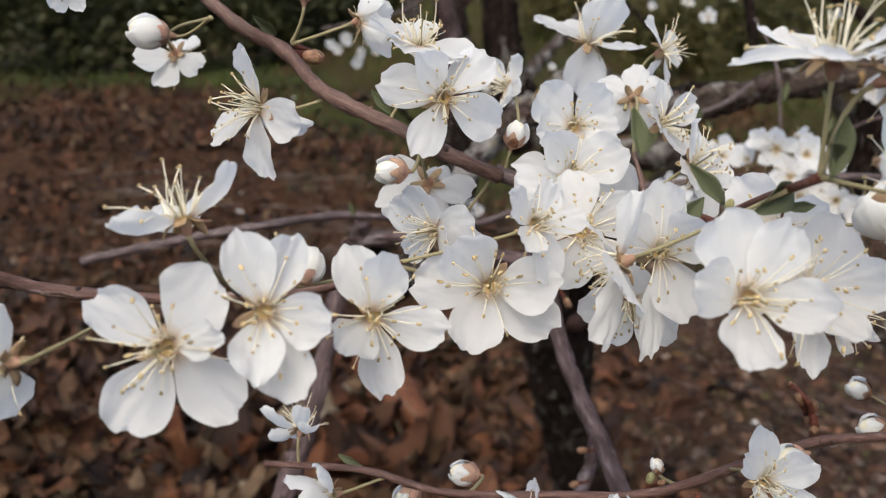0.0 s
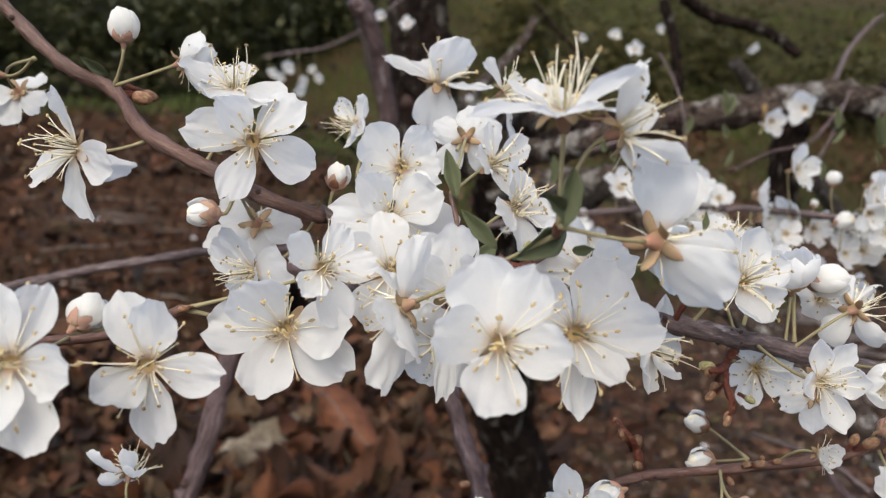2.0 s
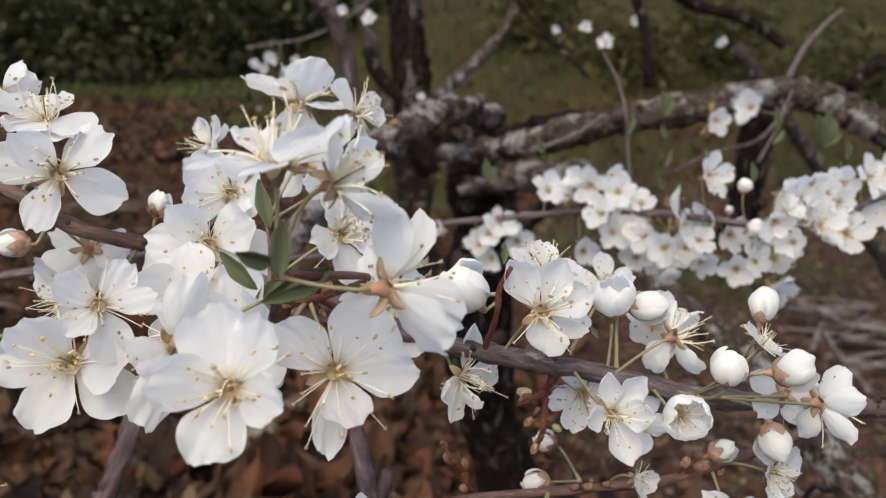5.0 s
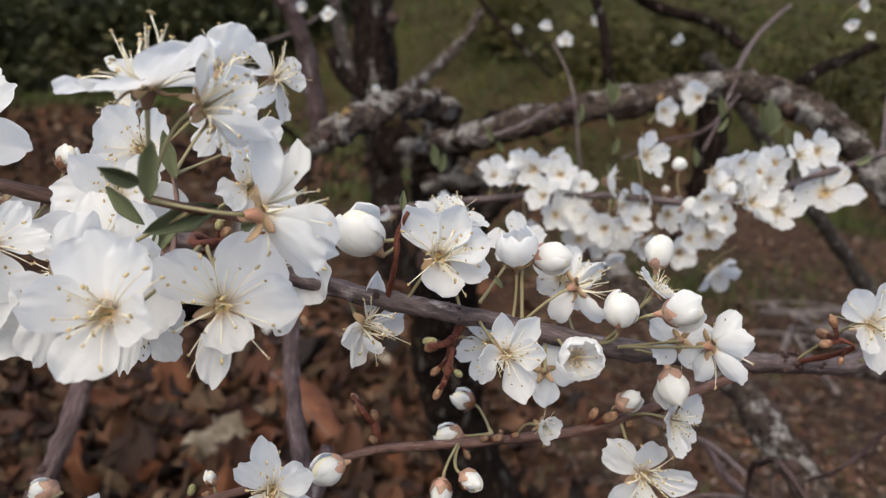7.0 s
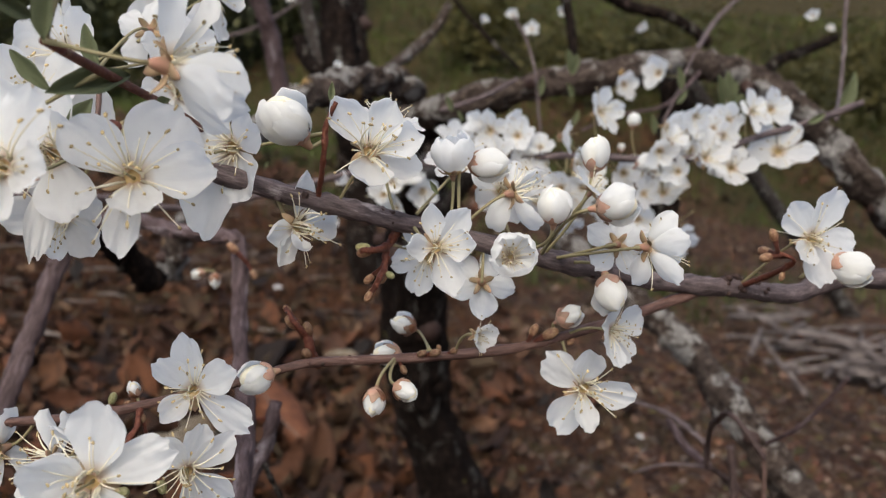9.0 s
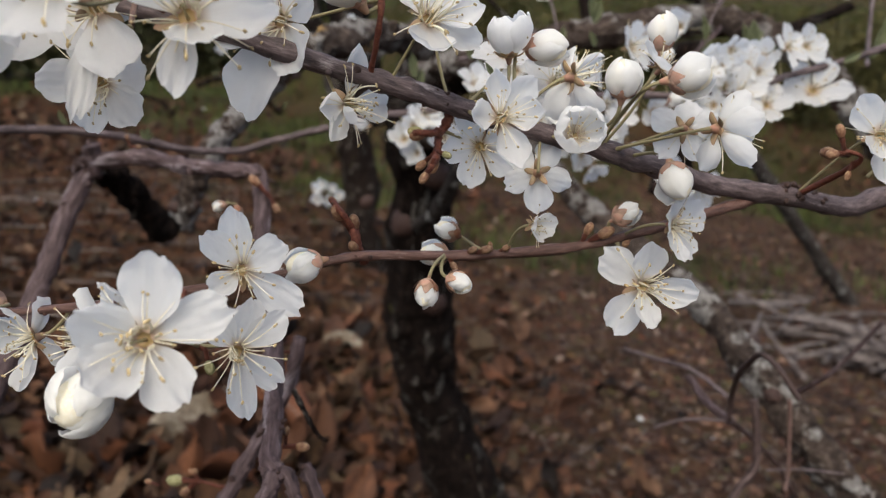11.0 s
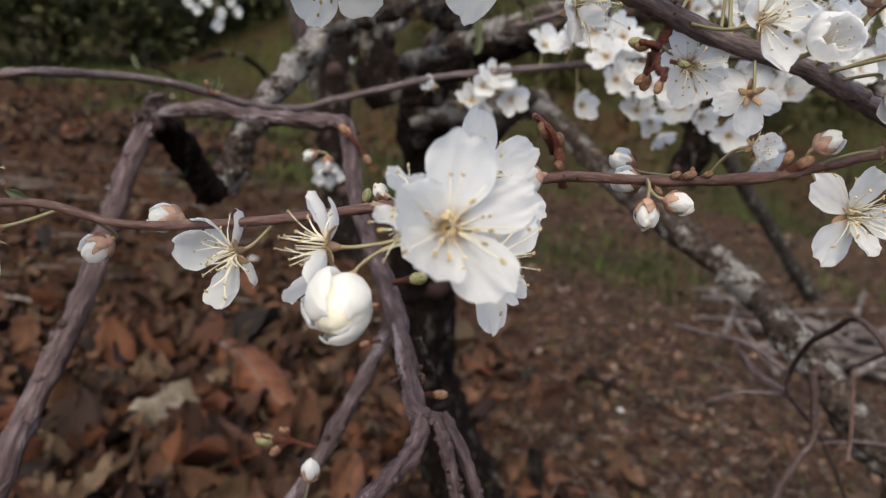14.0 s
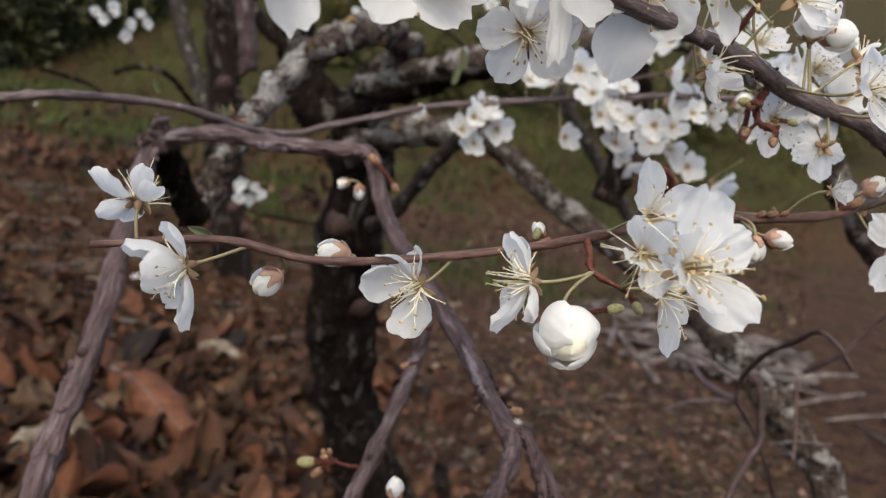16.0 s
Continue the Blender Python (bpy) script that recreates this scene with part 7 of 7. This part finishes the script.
def stick_pile(x, y, count):
    """Cut grey sticks heaped criss-cross, each one bent a little."""
    rnd = random.Random(21)
    e = new("stick_pile")
    e.location = (x, y, ground_height(x, y))
    tagged(e, "heap of pale grey dry sticks lying on the litter", "stick pile")
    for k in range(count):
        px, py = rnd.gauss(0, 0.22), rnd.gauss(0, 0.24)
        size, thick, a = rnd.uniform(0.12, 0.42), rnd.uniform(0.005, 0.016), rnd.gauss(0.1, 0.6)
        p = Vector((px, py, ground_height(x + px, y + py) - e.location.z + thick + 0.10 * k / count))
        d = Vector((math.cos(a), math.sin(a), rnd.uniform(-0.06, 0.10))) * size
        line = smooth_line([p - d * 0.5, p + Vector((rnd.gauss(0, 0.03), rnd.gauss(0, 0.03), 0.02)) * size, p + d * 0.5], 4)
        child("stick", mesh_of("stick", *tube(line, [thick * (1 - 0.3 * i / 8) for i in range(len(line))], 7, 0.3, k), [GREY_STICK]), e)


stick_pile(2.10, 2.45, 85)


def big_leaf(x, y, size, kind, turn, label):
    ob = new("curled_leaf", DEAD_LEAVES[kind])
    ob.matrix_world = Matrix.Translation((x, y, ground_height(x, y) + size * 0.10)) @ Matrix.Rotation(radians(turn), 4, "Z") @ Matrix.Rotation(radians(12), 4, "X") @ Matrix.Diagonal((size, size, size, 1))
    tagged(ob, label, "leaf", "large dead leaves on the ground")


big_leaf(-0.350, 1.800, 0.16, 4, 40, "large red-brown dead leaf lying on the litter")
big_leaf(-0.172, 1.936, 0.20, 3, -60, "large tan dead leaf curled at its edges")
big_leaf(-0.048, 1.384, 0.14, 4, 100, "large tan dead leaf lying on the litter")
big_leaf(-0.356, 1.414, 0.15, 4, 15, "large tan dead leaf lying on the litter")
big_leaf(0.224, 1.477, 0.16, 2, -140, "large red-brown dead leaf curled into a tube")


def rolled_leaf(start, end, radius, sweep, seed, label):
    """A large dead leaf rolled round its midrib, of real thickness, resting on the litter."""
    a, b = Vector(start), Vector(end)
    d = (b - a).normalized()
    side = d.cross(Vector((0, 0, 1))).normalized()
    up = side.cross(d)
    verts, nu, nv = [], 16, 14
    for skin in (0.0, 0.0035):
        for i in range(nu + 1):
            u = i / nu
            r = radius * (0.35 + 0.65 * math.sin(math.pi * (0.1 + 0.85 * u)) ** 0.7) - skin
            c = a.lerp(b, u) + up * 0.012 * math.sin(3 * u + seed)
            for j in range(nv + 1):
                v = j / nv - 0.5
                t = v * sweep * (0.75 + 0.25 * math.sin(math.pi * u)) + 0.5 + 0.08 * math.sin(9 * u + seed)
                q = r * (1 + 0.05 * math.sin(7 * u + 5 * v + seed) + 0.03 * math.sin(23 * u * v + seed) + 0.25 * v * v)
                verts.append(c + side * q * math.sin(t) + up * q * math.cos(t))
    m = (nu + 1) * (nv + 1)
    faces = [(i * (nv + 1) + j, i * (nv + 1) + j + 1, (i + 1) * (nv + 1) + j + 1, (i + 1) * (nv + 1) + j) for i in range(nu) for j in range(nv)]
    faces += [tuple(m + q for q in f[::-1]) for f in faces]
    rim = [j for j in range(nv + 1)] + [i * (nv + 1) + nv for i in range(1, nu + 1)] + [nu * (nv + 1) + j for j in range(nv - 1, -1, -1)] + [i * (nv + 1) for i in range(nu - 1, 0, -1)]
    faces += [(p, p + m, q + m, q) for p, q in zip(rim, rim[1:] + rim[:1])]
    ob = tagged(new("curled_leaf", mesh_of("curled_leaf", verts, faces, [RUSSET])), label, "leaf", "large dead leaves on the ground")
    rib = [verts[i * (nv + 1) + nv // 2] for i in range(nu + 1)]
    child("midrib", mesh_of("midrib", *tube(rib, [0.0032 - 0.00013 * i for i in range(nu + 1)], 6, 0.2, seed), [STRAW]), ob)
    for k in range(2, nu - 2, 2):
        for edge in (1, nv - 1):
            line = [verts[min(nu, k + q // 2) * (nv + 1) + nv // 2 + round((edge - nv // 2) * q / 4)] for q in range(5)]
            child("vein", mesh_of("vein", *tube(line, [0.0016, 0.0014, 0.0012, 0.0010, 0.0008], 5), [RUSSET]), ob)


RUSSET = plain_material("russet_dead_leaf", [(0.3, (0.0429, 0.0152, 0.0070)), (0.5, (0.0975, 0.0342, 0.0140)), (0.7, (0.1560, 0.0646, 0.0296))], 30, 0.7, 0.3, relief=0.002, detail=8)
G = ground_height
rolled_leaf((-0.13, 1.86, G(-0.13, 1.86) + 0.055), (0.035, 1.60, G(0.035, 1.60) + 0.035), 0.052, 3.6, 1, "large russet dead leaf rolled into a tube on the litter")
rolled_leaf((-0.185, 1.43, G(-0.185, 1.43) + 0.03), (-0.10, 1.60, G(-0.10, 1.60) + 0.045), 0.036, 2.4, 4, "large red-brown dead leaf curled up at its edges")


def bark_chip(x, y, length, turn, seed):
    line = [Vector((math.cos(turn) * length * (t - 0.5), math.sin(turn) * length * (t - 0.5), 0.01 * math.sin(5 * t))) for t in [i / 10 for i in range(11)]]
    v, f = tube(line, [length * 0.16 * math.sin(math.pi * (0.08 + 0.84 * i / 10)) ** 0.6 for i in range(11)], 12, 0.9, seed)
    ob = new("bark_chip", mesh_of("bark_chip", v, f, [CHIP]))
    ob.location = (x, y, ground_height(x, y) + length * 0.09)
    tagged(ob, "pale crumbling piece of lichened bark on the litter", "bark piece")


CHIP = bark_material("pale_rotten_bark", [(0.3, (0.09, 0.07, 0.05)), (0.55, (0.21, 0.17, 0.125)), (0.8, (0.36, 0.31, 0.24))], [(0.4, (0.24, 0.20, 0.15)), (0.7, (0.42, 0.38, 0.31))], 0.5, 40, 0.006, 0.95, None, 0.05)
bark_chip(-0.225, 1.62, 0.27, 0.85, 3)
bark_chip(-0.125, 1.77, 0.13, 0.4, 9)
bark_chip(-0.287, 1.324, 0.13, 0.9, 5)
bark_chip(0.120, 2.168, 0.13, -0.3, 8)


def fallen_petal(x, y, size, turn):
    ob = new("fallen_petal", OPEN_PETALS[int(turn) % 7])
    ob.matrix_world = Matrix.Translation((x, y, ground_height(x, y) + 0.012)) @ Matrix.Rotation(radians(turn), 4, "Z") @ Matrix.Rotation(radians(14), 4, "X") @ Matrix.Diagonal((size * 2, size * 2, size * 2, 1))
    tagged(ob, "single white plum petal fallen on the litter", "petal", "petals lying on the ground")


for x, y, size, turn in ((-1.21, 3.49, 0.045, 20), (-0.78, 3.43, 0.036, 75), (-0.11, 2.86, 0.051, 110), (-0.88, 3.81, 0.033, 200), (-1.26, 7.62, 0.075, 310), (0.90, 1.77, 0.021, 40), (1.06, 1.70, 0.018, 160)):
    fallen_petal(x, y, size, turn)
